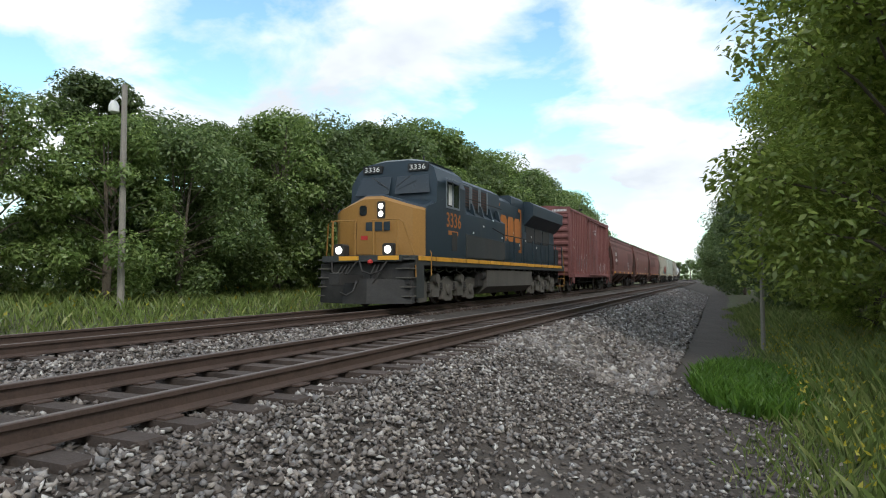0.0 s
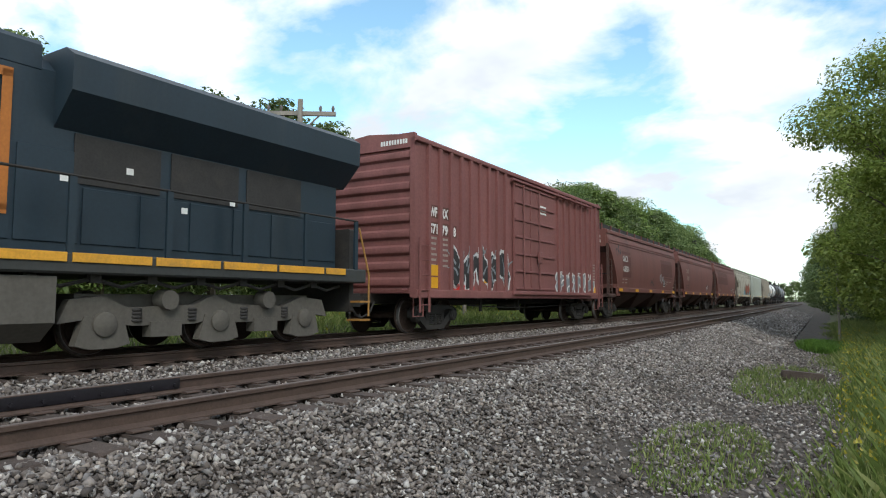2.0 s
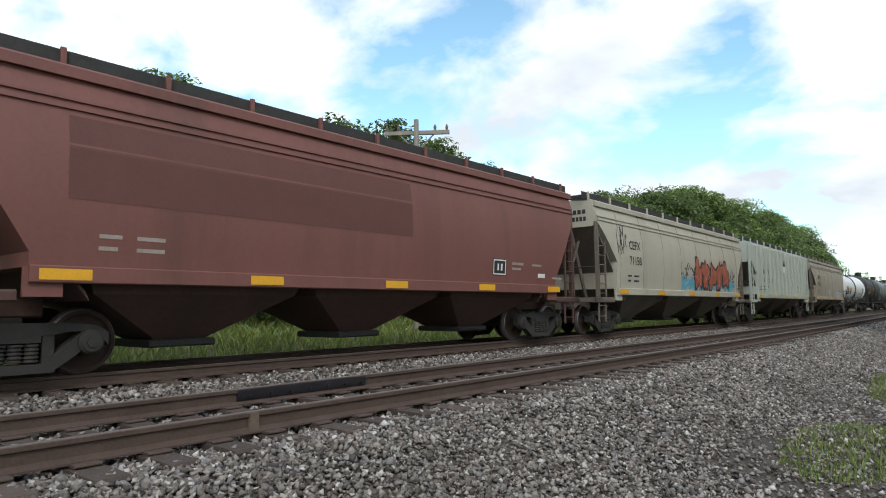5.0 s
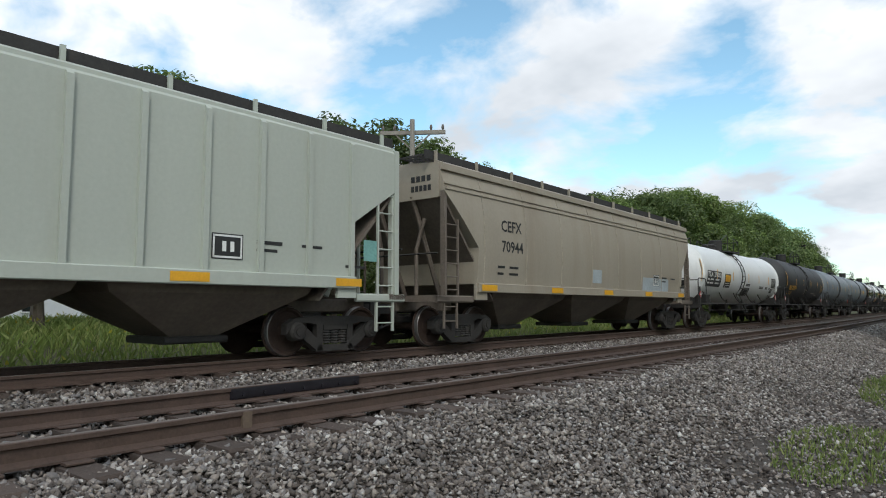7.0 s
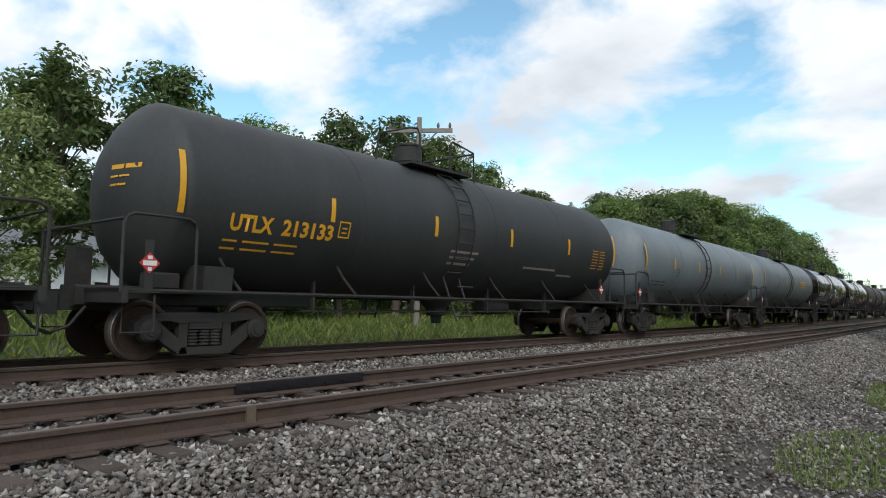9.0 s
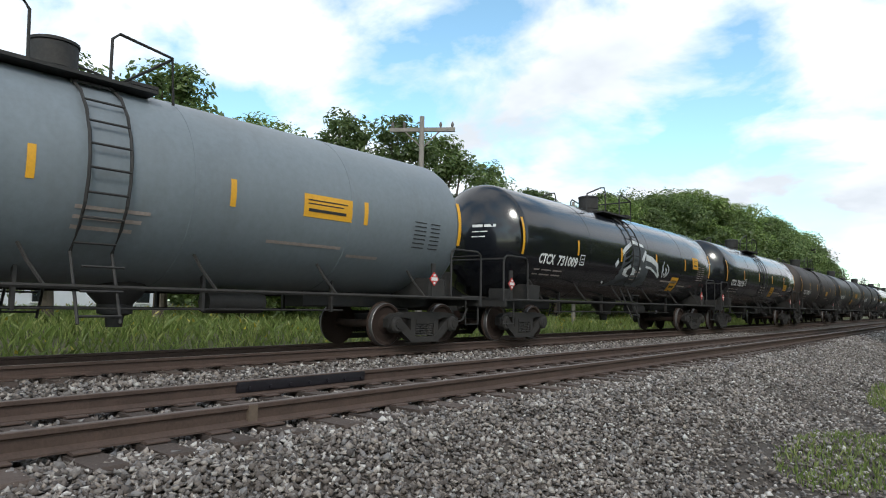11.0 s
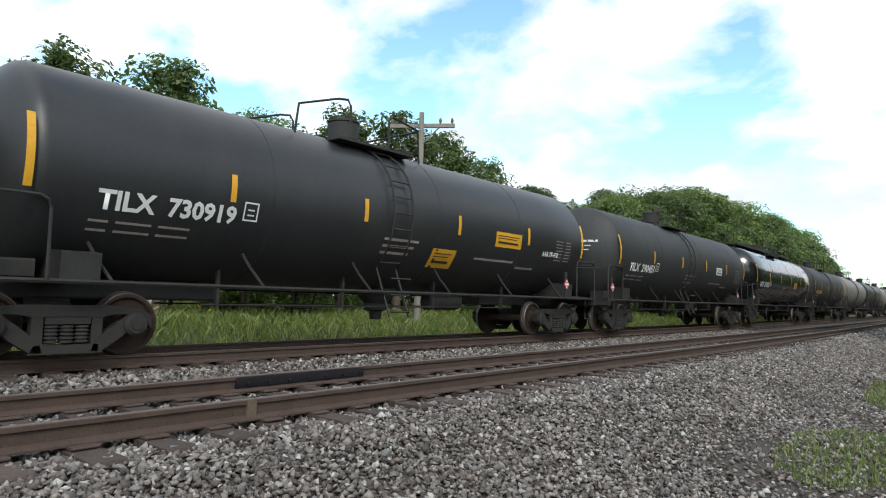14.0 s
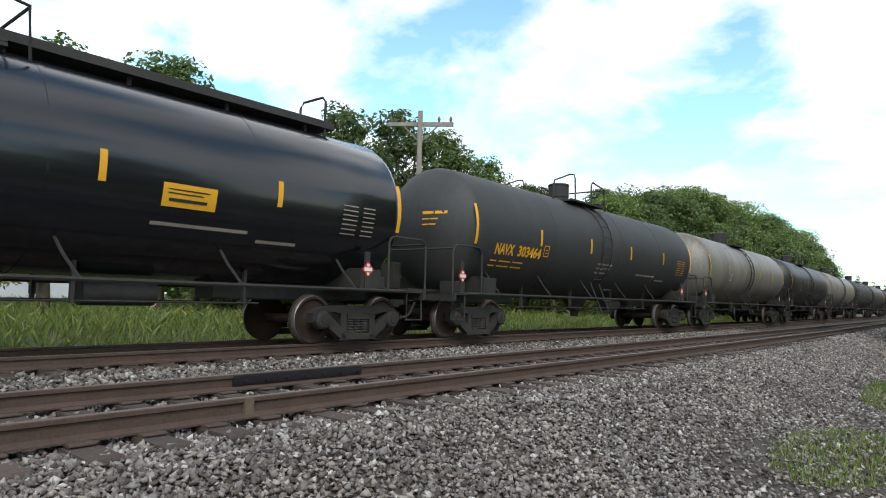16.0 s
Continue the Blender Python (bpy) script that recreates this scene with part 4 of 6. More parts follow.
def tank_car(length, paint, label, mark="", number="", ink=M_WHITE, ring=M_YSTRIP, placard=True, yellow_cards=(), walkway=False, ladder_on=True, art=0, strips=(), ladder_y=-0.55, dome_y=-0.8):
    half_l = length / 2
    half = half_l - 1.35          # straight part of the barrel
    car = thing("tank_car", label, "tank car", "tank cars of the train")
    tank = link("tank", shared("tank_%.2f_%.2f" % (half, TR), lambda: tank_shape(half), paint), car)
    for y in (-half * 0.5, half * 0.02 + 0.6, half * 0.55):
        link("weld_band", shared("band_%.2f_%.2f" % (y, TR), band_shape(y), paint), tank)
    # underframe
    for d in (-1, 1):
        y0, y1 = sorted((d * (half_l - 0.32), d * (half_l - 4.6)))
        part("stub_sill", Shape().slab(-0.28, 0.28, y0, y1, 0.80, 1.12), M_DARK, car)
        yb = d * (half_l - 1.95)
        part("saddle", Shape().prism([(-1.36, 1.02), (1.36, 1.02), (1.40, 1.42), (1.05, 1.45), (0.5, 1.20), (-0.5, 1.20), (-1.05, 1.45), (-1.40, 1.42)], yb - 0.25, yb + 0.25), M_DARK, car)
        ye = d * (half_l - 0.45)
        part("end_platform", Shape().box(-1.45, 1.45, min(ye, ye - d * 0.55), max(ye, ye - d * 0.55), 1.00, 1.06).box(-1.48, 1.48, min(ye, ye - d * 0.09), max(ye, ye - d * 0.09), 0.86, 1.06), M_DARK, car)
        for q in (-1, 1):
            part("handrail", Shape().tube([(q * 1.44, ye, 1.0), (q * 1.44, ye, 1.95), (q * 1.44, ye - d * 0.05, 2.05), (q * 1.44, ye - d * 0.14, 2.10), (q * 1.44, ye - d * 0.95, 2.10), (q * 1.44, ye - d * 1.04, 2.05), (q * 1.44, ye - d * 1.08, 1.95), (q * 1.44, ye - d * 1.08, 1.05)], 0.024, 6), M_DARK, car)
            part("stirrup", Shape().tube([(q * 1.40, ye - d * 0.05, 0.98), (q * 1.40, ye - d * 0.05, 0.45), (q * 1.40, ye - d * 0.50, 0.45), (q * 1.40, ye - d * 0.50, 0.98)], 0.022, 6), M_DARK, car)
        part("end_rail", Shape().tube([(-1.44, ye, 2.02), (1.44, ye, 2.02)], 0.022, 6), M_DARK, car)
        part("brake_gear", Shape().slab(-0.9, -0.5, min(ye - d * 0.15, ye - d * 0.4), max(ye - d * 0.15, ye - d * 0.4), 1.06, 1.75), M_DARK, car)
        part("valve_box", Shape().slab(0.5, 0.95, min(ye - d * 0.7, ye - d * 1.1), max(ye - d * 0.7, ye - d * 1.1), 1.06, 1.32), M_DARK, car)
        if placard:
            yp = -half_l + 0.85 if d < 0 else half_l - 2.05
            pl = Shape().plate([(yp - 0.15, 1.42), (yp, 1.27), (yp + 0.15, 1.42), (yp, 1.57)], 1.40, 1.412)
            pc = part("placard", pl, M_RED, car, "red diamond hazard placard")
            bars(pc, [(yp - 0.10, 1.385, 0.20, 0.07), (yp - 0.035, 1.475, 0.07, 0.05), (yp - 0.03, 1.31, 0.06, 0.05)], lambda y, z: 1.411, M_WHITE)
            part("placard_bracket", Shape().box(1.36, 1.40, yp - 0.06, yp + 0.06, 1.02, 1.75), M_DARK, car)
    for q in (-1, 1):
        part("side_rail", Shape().tube([(q * 1.42, -half_l + 0.5, 1.03), (q * 1.42, half_l - 0.5, 1.03)], 0.035, 6), M_STEEL, car)
    for q in (-1, 1):
        part("brake_pipe", Shape().tube([(q * 0.75, -half_l + 4.0, 0.74), (q * 0.75, half_l - 4.0, 0.74)], 0.018, 6), M_DARK, car)
    for k in range(4):
        y = -half_l + 4.3 + (length - 8.6) * k / 3
        for q in (-1, 1):
            part("pipe_hanger", Shape().box(q * 0.75 - 0.04, q * 0.75 + 0.04, y - 0.025, y + 0.025, 0.71, 1.34), M_DARK, car)
    part("air_reservoir", Shape().tube([(0.35, 1.6, 0.86), (0.35, 2.7, 0.86)], 0.19, 12), M_DARK, car)
    part("bottom_outlet", Shape().lathe_z([(0.45, 0.12), (0.62, 0.14), (0.66, 0.26), (0.80, 0.26), (0.95, 0.40), (1.15, 0.45)], 0, 0.3, 14), M_DARK, car)
    for k in range(6):
        y = -half + 1.0 + (2 * half - 2.0) * k / 5
        for q in (-1, 1):
            part("rail_strut", Shape().tube([(q * 1.42, y, 1.03), (q * 1.22, y - 0.16, 1.30 if TR < 1.5 else 1.36), (q * (tank_surf(0, 1.58) - 0.01), y - 0.24, 1.58)], 0.024, 5), M_STEEL, car)
    # manway, platform and ladder
    top = TZ + TR
    mw = part("manway", Shape().lathe_z([(top - 0.25, 0.31), (top + 0.10, 0.31), (top + 0.12, 0.33), (top + 0.46, 0.33), (top + 0.48, 0.31), (top + 0.46, 0.25)], 0, dome_y, 20), M_DARK, car, "round valve housing on top of the tank")
    part("lid", Shape().lathe_z([(top + 0.48, 0.345), (top + 0.52, 0.345), (top + 0.55, 0.27)], 0, dome_y, 20), M_DARK, mw)
    part("top_platform", Shape().box(0.45, 1.05, -1.8, 0.3, top - 0.18, top - 0.13).box(-1.05, -0.45, -1.8, 0.3, top - 0.18, top - 0.13).box(-1.05, 1.05, -0.1, 0.3, top - 0.12, top - 0.07), M_DARK, car)
    for q in (-1, 1):
        part("safety_rail", Shape().tube([(q * 0.92, -2.75, top - 0.25), (q * 0.92, -2.68, top + 0.30), (q * 0.92, -1.75, top + 0.62), (q * 0.92, -1.50, top + 0.66), (q * 0.92, -1.42, top + 0.55), (q * 0.92, -1.40, top - 0.18)], 0.024, 6), M_DARK, car)
        part("safety_rail", Shape().tube([(q * 0.92, -0.35, top - 0.15), (q * 0.92, -0.35, top + 0.5), (q * 0.92, -0.25, top + 0.6), (q * 0.92, 0.55, top + 0.48), (q * 0.92, 0.60, top - 0.25)], 0.024, 6), M_DARK, car)
    part("cross_rail", Shape().tube([(-0.92, 0.55, top + 0.46), (0.92, 0.55, top + 0.46)], 0.024, 6), M_DARK, car)
    if dome_y > -0.5:
        hatch = part("hatch", Shape().lathe_z([(top - 0.2, 0.30), (top + 0.14, 0.30), (top + 0.16, 0.36), (top + 0.22, 0.36), (top + 0.25, 0.26)], 0, dome_y - 1.15, 18), M_DARK, car, "low round hatch with a bolted lid")
        part("hinge", Shape().slab(-0.06, 0.06, dome_y - 1.62, dome_y - 1.40, top - 0.05, top + 0.20), M_DARK, hatch)
    if ladder_on:
        for q in (-1, 1):
            s = Shape()
            for dy in (-0.27, 0.27):
                s.tube([(q * (tank_surf(0, z) + 0.10), ladder_y + dy, z) for z in np.linspace(top - 0.10, 1.5, 9)] + [(q * 1.55, ladder_y + dy, 0.55)], 0.024, 5)
            for z in np.linspace(top - 0.25, 0.65, 11):
                x = q * (tank_surf(0, z) + 0.10 if z > 1.5 else 1.56)
                s.tube([(x, ladder_y - 0.27, z), (x, ladder_y + 0.27, z)], 0.018, 5)
            part("ladder", s, M_DARK, car)
    if walkway:
        part("roof_walkway", Shape().box(-0.42, 0.42, -half_l + 1.5, half_l - 2.2, top + 0.10, top + 0.16).box(-0.45, -0.40, -half_l + 1.5, half_l - 2.2, top + 0.10, top + 0.24).box(0.40, 0.45, -half_l + 1.5, half_l - 2.2, top + 0.10, top + 0.24), M_DARK, car, "long black running board on top of the tank")
        hoop = Shape()
        for yy in (-half_l + 1.2, half_l - 2.4):
            hoop.tube([(-0.4, yy, top - 0.6), (-0.4, yy, top + 0.65), (-0.3, yy, top + 0.75), (0.3, yy, top + 0.75), (0.4, yy, top + 0.65), (0.4, yy, top - 0.6)], 0.025, 6)
        part("hoop_rail", hoop, M_DARK, car)
        legs = Shape()
        for k in range(8):
            yy = -half_l + 2.0 + (length - 4.8) * k / 7
            legs.box(-0.3, -0.25, yy - 0.03, yy + 0.03, top - 0.1, top + 0.12).box(0.25, 0.3, yy - 0.03, yy + 0.03, top - 0.1, top + 0.12)
        part("walkway_legs", legs, M_DARK, car)
    # markings
    for k, y in enumerate(strips or np.linspace(-half - 0.12, half - 0.0, 6)):
        tall = abs(y) > half - 0.6
        panel(tank, "reflective_strip", y - 0.05, y + 0.05, TZ - (0.42 if tall else 0.26), TZ + (0.52 if tall else 0.17), tank_surf, ring, n=6, label="yellow reflective strip")
    if mark:
        lettering(car, mark, 0.26, -half + 0.72, TZ - 0.58, tank_surf, ink, width=0.80, bold=0.012)
        lettering(car, number, 0.26, -half + 1.70, TZ - 0.58, tank_surf, ink, width=1.10, bold=0.012)
    if paint is not M_TWHITE:
        bars(car, [(-half + a, TZ - 0.76 - 0.12 * r, w, 0.032) for r in (0, 1) for a, w in ((0.66, 0.26), (1.02, 0.5), (1.62, 0.48))], tank_surf, ink if ink is not M_WHITE else M_FADED)
        bars(car, [(half * 0.3 + 0.2 * k, TZ - 0.75 - 0.12 * (k % 2), 0.8, 0.05) for k in (0, 4, 9)] + [(-0.9, TZ - 0.55 - 0.13 * k, 1.0 - 0.1 * k, 0.05) for k in range(3)], tank_surf, M_FADED)
        fr = half - 1.55
        bars(car, [(fr + 0.10, TZ - 0.06 - 0.085 * k, 0.36, 0.020) for k in range(7)] + [(fr + 0.59, TZ - 0.06 - 0.085 * k, 0.30, 0.020) for k in range(7)], tank_surf, M_FADED if ink is M_WHITE else ink)
        bars(car, [(-half + 2.92, TZ - 0.52, 0.26, 0.025), (-half + 2.92, TZ - 0.25, 0.26, 0.025)] + [(-half + 2.92 + d, TZ - 0.52, 0.025, 0.29) for d in (0, 0.24)] + [(-half + 2.99, TZ - 0.44, 0.12, 0.025), (-half + 2.99, TZ - 0.36, 0.12, 0.025)], tank_surf, M_WHITE if ink is M_WHITE else ink)
    # end marks on the dished head
    if mark:
        hx = []
        for j in range(3):
            hx.append((0.25, TZ + 0.28 - 0.13 * j, (0.62, 0.42, 0.36)[j], (0.07, 0.03, 0.03)[j]))
        s = Shape()
        for x0, z, w, h in hx:
            for (xa, xb) in ((x0, x0 + w * 0.46), (x0 + w * 0.52, x0 + w)):
                def head(x, zz):
                    r = math.hypot(x, zz - TZ)
                    return -half - float(np.interp(r, [0, 0.05, 0.45, 0.85, 1.18, 1.40, 1.49], [0.63, 0.62, 0.58, 0.46, 0.28, 0.10, 0.0])) - 0.012
                s.add([(xa, head(xa, z), z), (xb, head(xb, z), z), (xb, head(xb, z + h), z + h), (xa, head(xa, z + h), z + h)], [(0, 1, 2, 3)])
        part("end_lettering", s, ink, car, smooth=0)
    for y0, w, z0, h, white in yellow_cards:
        c = panel(tank, "notice", y0, y0 + w, z0, z0 + h, tank_surf, M_WHITE if white else M_YSTRIP, label="yellow notice panel" if not white else "white notice panel")
        bars(c, [(y0 + 0.08, z0 + h * 0.72, w - 0.2, h * 0.05), (y0 + 0.08, z0 + h * 0.56, w - 0.3, h * 0.05), (y0 + 0.10, z0 + h * 0.24, w - 0.25, h * 0.13)], lambda y, z: tank_surf(y, z) + 0.005, M_BLACKP)
    if art:
        def spray(outline, material, lift, cuts=7):
            zs = [z for _, z in outline]
            sh = Shape()
            n = len(outline) // 2
            lo, hi = outline[:n], list(reversed(outline[n:]))
            for a in range(n - 1):
                for b in range(cuts):
                    q = []
                    for (i0, f0) in ((a, b / cuts), (a + 1, b / cuts), (a + 1, (b + 1) / cuts), (a, (b + 1) / cuts)):
                        y = lo[i0][0] + (hi[i0][0] - lo[i0][0]) * f0
                        z = lo[i0][1] + (hi[i0][1] - lo[i0][1]) * f0
                        q.append((tank_surf(y, z) + lift, y, z))
                    sh.add(q, [(0, 1, 2, 3)])
            part("graffiti", sh, material, car, "sprayed grey and white bird's head", smooth=60)
        spray([(-2.3, 1.55), (-1.5, 1.60), (-0.6, 1.62), (0.3, 1.60), (0.75, 1.70), (0.75, 2.55), (0.35, 3.02), (-0.5, 3.10), (-1.25, 2.75), (-2.2, 1.62)], M_BIRD, 0.006)
        spray([(0.45, 2.25), (0.9, 2.22), (1.35, 2.10), (1.75, 1.95), (1.80, 2.05), (1.50, 2.45), (1.0, 2.65), (0.45, 2.72)], M_GRAF_W, 0.009)
        spray([(0.45, 2.32), (0.9, 2.30), (1.30, 2.18), (1.55, 2.10), (1.55, 2.16), (1.35, 2.34), (0.9, 2.46), (0.45, 2.50)], M_BIRD, 0.011)
        spray([(-1.2, 1.95), (-0.8, 1.88), (-0.3, 1.98), (-0.3, 2.14), (-0.8, 2.28), (-1.2, 2.12)], M_GRAF_W, 0.010)
        spray([(-0.95, 1.98), (-0.75, 1.95), (-0.55, 2.0), (-0.55, 2.12), (-0.75, 2.2), (-0.95, 2.1)], M_GRAF_K, 0.012)
        spray([(-2.25, 1.62), (-1.75, 2.20), (-1.25, 2.66), (-0.5, 3.0), (0.3, 2.92), (0.3, 3.02), (-0.5, 3.12), (-1.3, 2.80), (-1.85, 2.32), (-2.35, 1.66)], M_GRAF_W, 0.012)
        spray([(-1.4, 1.62), (-0.9, 1.75), (-0.3, 1.68), (0.3, 1.85), (0.35, 1.95), (-0.3, 1.80), (-0.9, 1.86), (-1.4, 1.70)], M_GRAF_K, 0.010)
        spray([(-0.1, 2.2), (0.15, 2.6), (0.4, 2.85), (0.5, 2.80), (0.3, 2.5), (0.05, 2.15)], M_GRAF_W, 0.012)
        scrawl(car, 1.85, 2.55, 1.95, 2.65, tank_surf, ((M_GRAF_W, 0.035, 4),), art + 1)
    couplers(car, half_l - 0.35)
    running_gear(car, (-half_l + 1.95, half_l - 1.95))
    return car


# ---- covered hoppers ----
def hopper_car(length, kind, paint, under, label, mark="", number="", ink=M_BLACKP, top=4.24, cut=2.25):
    """kind 'curved': smooth bowed sides; kind 'ribbed': flat sides with outside posts."""
    hl = length / 2
    car = thing("hopper_car", label, "hopper car", "covered hopper cars of the train")
    e_top, e_mid, e_low, z_mid, z_low = hl - 0.75, hl - 0.75, hl - 1.9, 3.45 if kind == "curved" else 3.2, cut
    curved = kind == "curved"

    def side(z):
        if curved:
            return float(np.interp(z, [1.2, 1.42, 2.2, 3.0, 3.7, 3.95, 4.1], [1.50, 1.53, 1.585, 1.56, 1.44, 1.36, 1.20]))
        return float(np.interp(z, [1.2, 4.0, 4.12], [1.50, 1.50, 1.30]))

    def surf(y, z):
        return side(z)

    zs = [1.42, 1.8, 2.2, 2.6, 3.0, 3.4, 3.7, 3.95, 4.1]
    rings = []
    for y in [-e_top, -e_mid + 0.001] + list(np.linspace(-e_mid + 0.3, -e_low - 0.002, 4)) + [-e_low, 0.0, e_low] + list(np.linspace(e_low + 0.002, e_mid - 0.3, 4)) + [e_mid - 0.001, e_top]:
        a = abs(y)
        low = 1.42 if a <= e_low else z_low + (z_mid - z_low) * (a - e_low) / (e_mid - e_low)
        right = [(side(max(z, low)), y, max(z, low)) for z in zs]
        rings.append(right + [(0.45, y, 4.17), (-0.45, y, 4.17)] + [(-x, yy, z) for x, yy, z in reversed(right)])
    part("body", Shape().loft(rings), paint, car, smooth=25)
    # slope sheets, end posts; the darker colour carries shade under the body
    for d in (-1, 1):
        sh = Shape()
        sh.loft([[(-1.46, d * (e_low - 0.75), 1.0), (1.46, d * (e_low - 0.75), 1.0), (1.46, d * (e_low - 0.7), 1.12), (-1.46, d * (e_low - 0.7), 1.12)],
                 [(-1.40, d * (e_mid - 0.02), z_mid - 0.12), (1.40, d * (e_mid - 0.02), z_mid - 0.12), (1.40, d * (e_mid - 0.02), z_mid - 0.02), (-1.40, d * (e_mid - 0.02), z_mid - 0.02)]])
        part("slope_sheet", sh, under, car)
        part("end_wall", Shape().slab(-1.36, 1.36, min(d * (e_top - 0.02), d * (e_top + 0.03)), max(d * (e_top - 0.02), d * (e_top + 0.03)), z_mid - 0.15, 4.08), paint, car)
        yb = d * (hl - 0.5)
        post = Shape()
        for q in (-1, 1):
            post.box(q * 1.42 - 0.05, q * 1.42 + 0.05, d * (e_top - 0.06) - 0.05, d * (e_top - 0.06) + 0.05, 1.05, z_mid + 0.1)
            post.tube([(q * 0.55, d * (e_top - 1.0), 1.1), (q * 0.55, d * (e_top + 0.0), z_mid - 0.05)], 0.06, 6)
            post.tube([(q * 0.55, d * (e_top - 0.15), 1.1), (q * 0.55, d * (e_top - 0.15), 2.2), (q * 0.75, d * (e_top - 0.2), 2.9)], 0.045, 6)
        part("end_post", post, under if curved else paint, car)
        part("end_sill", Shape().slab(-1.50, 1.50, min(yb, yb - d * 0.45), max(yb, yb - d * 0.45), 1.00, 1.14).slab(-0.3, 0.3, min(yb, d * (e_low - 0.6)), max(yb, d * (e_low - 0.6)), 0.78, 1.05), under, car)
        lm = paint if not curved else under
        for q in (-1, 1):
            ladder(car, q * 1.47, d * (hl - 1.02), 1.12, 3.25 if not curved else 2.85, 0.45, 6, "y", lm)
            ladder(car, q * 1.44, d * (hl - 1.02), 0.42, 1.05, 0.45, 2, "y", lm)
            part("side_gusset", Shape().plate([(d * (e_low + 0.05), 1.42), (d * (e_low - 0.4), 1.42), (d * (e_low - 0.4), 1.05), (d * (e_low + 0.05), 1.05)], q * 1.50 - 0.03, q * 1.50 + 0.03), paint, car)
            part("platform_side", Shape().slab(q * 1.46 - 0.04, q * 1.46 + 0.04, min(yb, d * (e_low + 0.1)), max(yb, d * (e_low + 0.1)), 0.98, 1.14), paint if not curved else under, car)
        part("end_grab", Shape().tube([(-1.45, d * (hl - 0.55), 2.05), (1.45, d * (hl - 0.55), 2.05)], 0.02, 5), M_DARK, car)
    for q in (-1, 1):
        part("side_sill", Shape().slab(q * 1.54 - 0.05, q * 1.54 + 0.05, -e_low, e_low, 1.22, 1.44, 0.015), paint, car)
        part("roof_edge", Shape().prism([(q * 1.30, 3.92), (q * 1.44, 3.92), (q * 1.44, 4.06), (q * 1.22, 4.16)], -e_top, e_top), paint, car)
    if curved:
        for q in (-1, 1):
            for z in (3.50, 3.62):
                part("eave_rib", Shape().prism([(q * (side(z) - 0.02), z - 0.03), (q * (side(z) + 0.035), z - 0.02), (q * (side(z) + 0.03), z + 0.02), (q * (side(z) - 0.03), z + 0.03)], -e_top + 0.02, e_top - 0.02), paint, car)
    # chutes
    for c in (-0.60, 0.0, 0.60):
        yc = c * e_low
        w = e_low * 0.285
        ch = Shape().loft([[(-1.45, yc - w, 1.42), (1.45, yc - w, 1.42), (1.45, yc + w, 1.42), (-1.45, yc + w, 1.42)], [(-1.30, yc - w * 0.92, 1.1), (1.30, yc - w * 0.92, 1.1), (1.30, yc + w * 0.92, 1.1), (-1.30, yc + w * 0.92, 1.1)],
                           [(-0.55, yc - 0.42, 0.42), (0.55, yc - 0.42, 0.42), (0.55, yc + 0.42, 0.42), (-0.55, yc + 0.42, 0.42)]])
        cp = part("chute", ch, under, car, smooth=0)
        part("outlet_gate", Shape().slab(-0.65, 0.65, yc - 0.55, yc + 0.55, 0.30, 0.42), M_DARK, cp)
    # running boards and hatches
    rb = Shape()
    for q in (-1, 1):
        a, b = sorted((q * 0.42, q * 1.12))
        for x in np.linspace(a + 0.04, b - 0.04, 5):
            rb.box(x - 0.012, x + 0.012, -e_top - 0.25, e_top + 0.25, top - 0.02, top + 0.02)
        for y in np.arange(-e_top - 0.3, e_top + 0.3, 0.24):
            rb.box(a, b, y, y + 0.02, top - 0.025, top + 0.015)
        rb.box(q * 1.12 - 0.012, q * 1.12 + 0.012, -e_top - 0.25, e_top + 0.25, top - 0.08, top + 0.13)
    part("running_board", rb, M_DARK, car, "black grated running board along the roof", smooth=0)
    for y in np.linspace(-e_top + 0.1, e_top - 0.1, 11):
        for q in (-1, 1):
            link("board_bracket", shared("board_bracket", lambda: Shape().box(-0.02, 0.03, -0.035, 0.035, 4.02, top + 0.15), paint), car, "", (q * 1.16, y, 0))
    part("hatch_trough", Shape().slab(-0.36, 0.36, -e_top + 0.5, e_top - 0.5, 4.15, 4.24), paint, car)
    if curved:
        for y in (np.linspace(-e_low + 0.25, e_low - 0.25, 8) if paint is not M_BROWN else ()):
            part("weld_seam", Shape().loft([[(side(z) - 0.01, y - 0.022, z), (side(z) + 0.012, y - 0.012, z), (side(z) + 0.012, y + 0.012, z), (side(z) - 0.01, y + 0.022, z)] for z in (1.44, 1.8, 2.2, 2.6, 3.0, 3.4, 3.7, 3.9)]), M_BROWN_D if paint is M_BROWN else M_SEAM_SHADE, car)
    else:
        for y in np.linspace(-e_low + 0.08, e_low - 0.08, 14):
            low = 1.25
            # dark line along each post: its shading drawn in, with streaked dirt
            part("weld_seam", Shape().box(1.498, 1.506, y + 0.048, y + 0.066, 1.44, 3.9), M_SEAM_SHADE, car)
            part("side_post", Shape().prism([(1.49, low), (1.575, low + 0.05), (1.575, 3.90), (1.49, 3.97)], y - 0.045, y + 0.045), paint, car)
            part("side_post", Shape().prism([(-1.49, low), (-1.575, low + 0.05), (-1.575, 3.90), (-1.49, 3.97)], y - 0.045, y + 0.045), paint, car)
    for k, y in enumerate(np.linspace(-e_low + 0.1, e_low - 0.5, 5)):
        panel(car, "reflective_strip", y, y + 0.62, 1.26, 1.40, lambda y, z: 1.595, M_YSTRIP, n=1, label="yellow reflective strip")
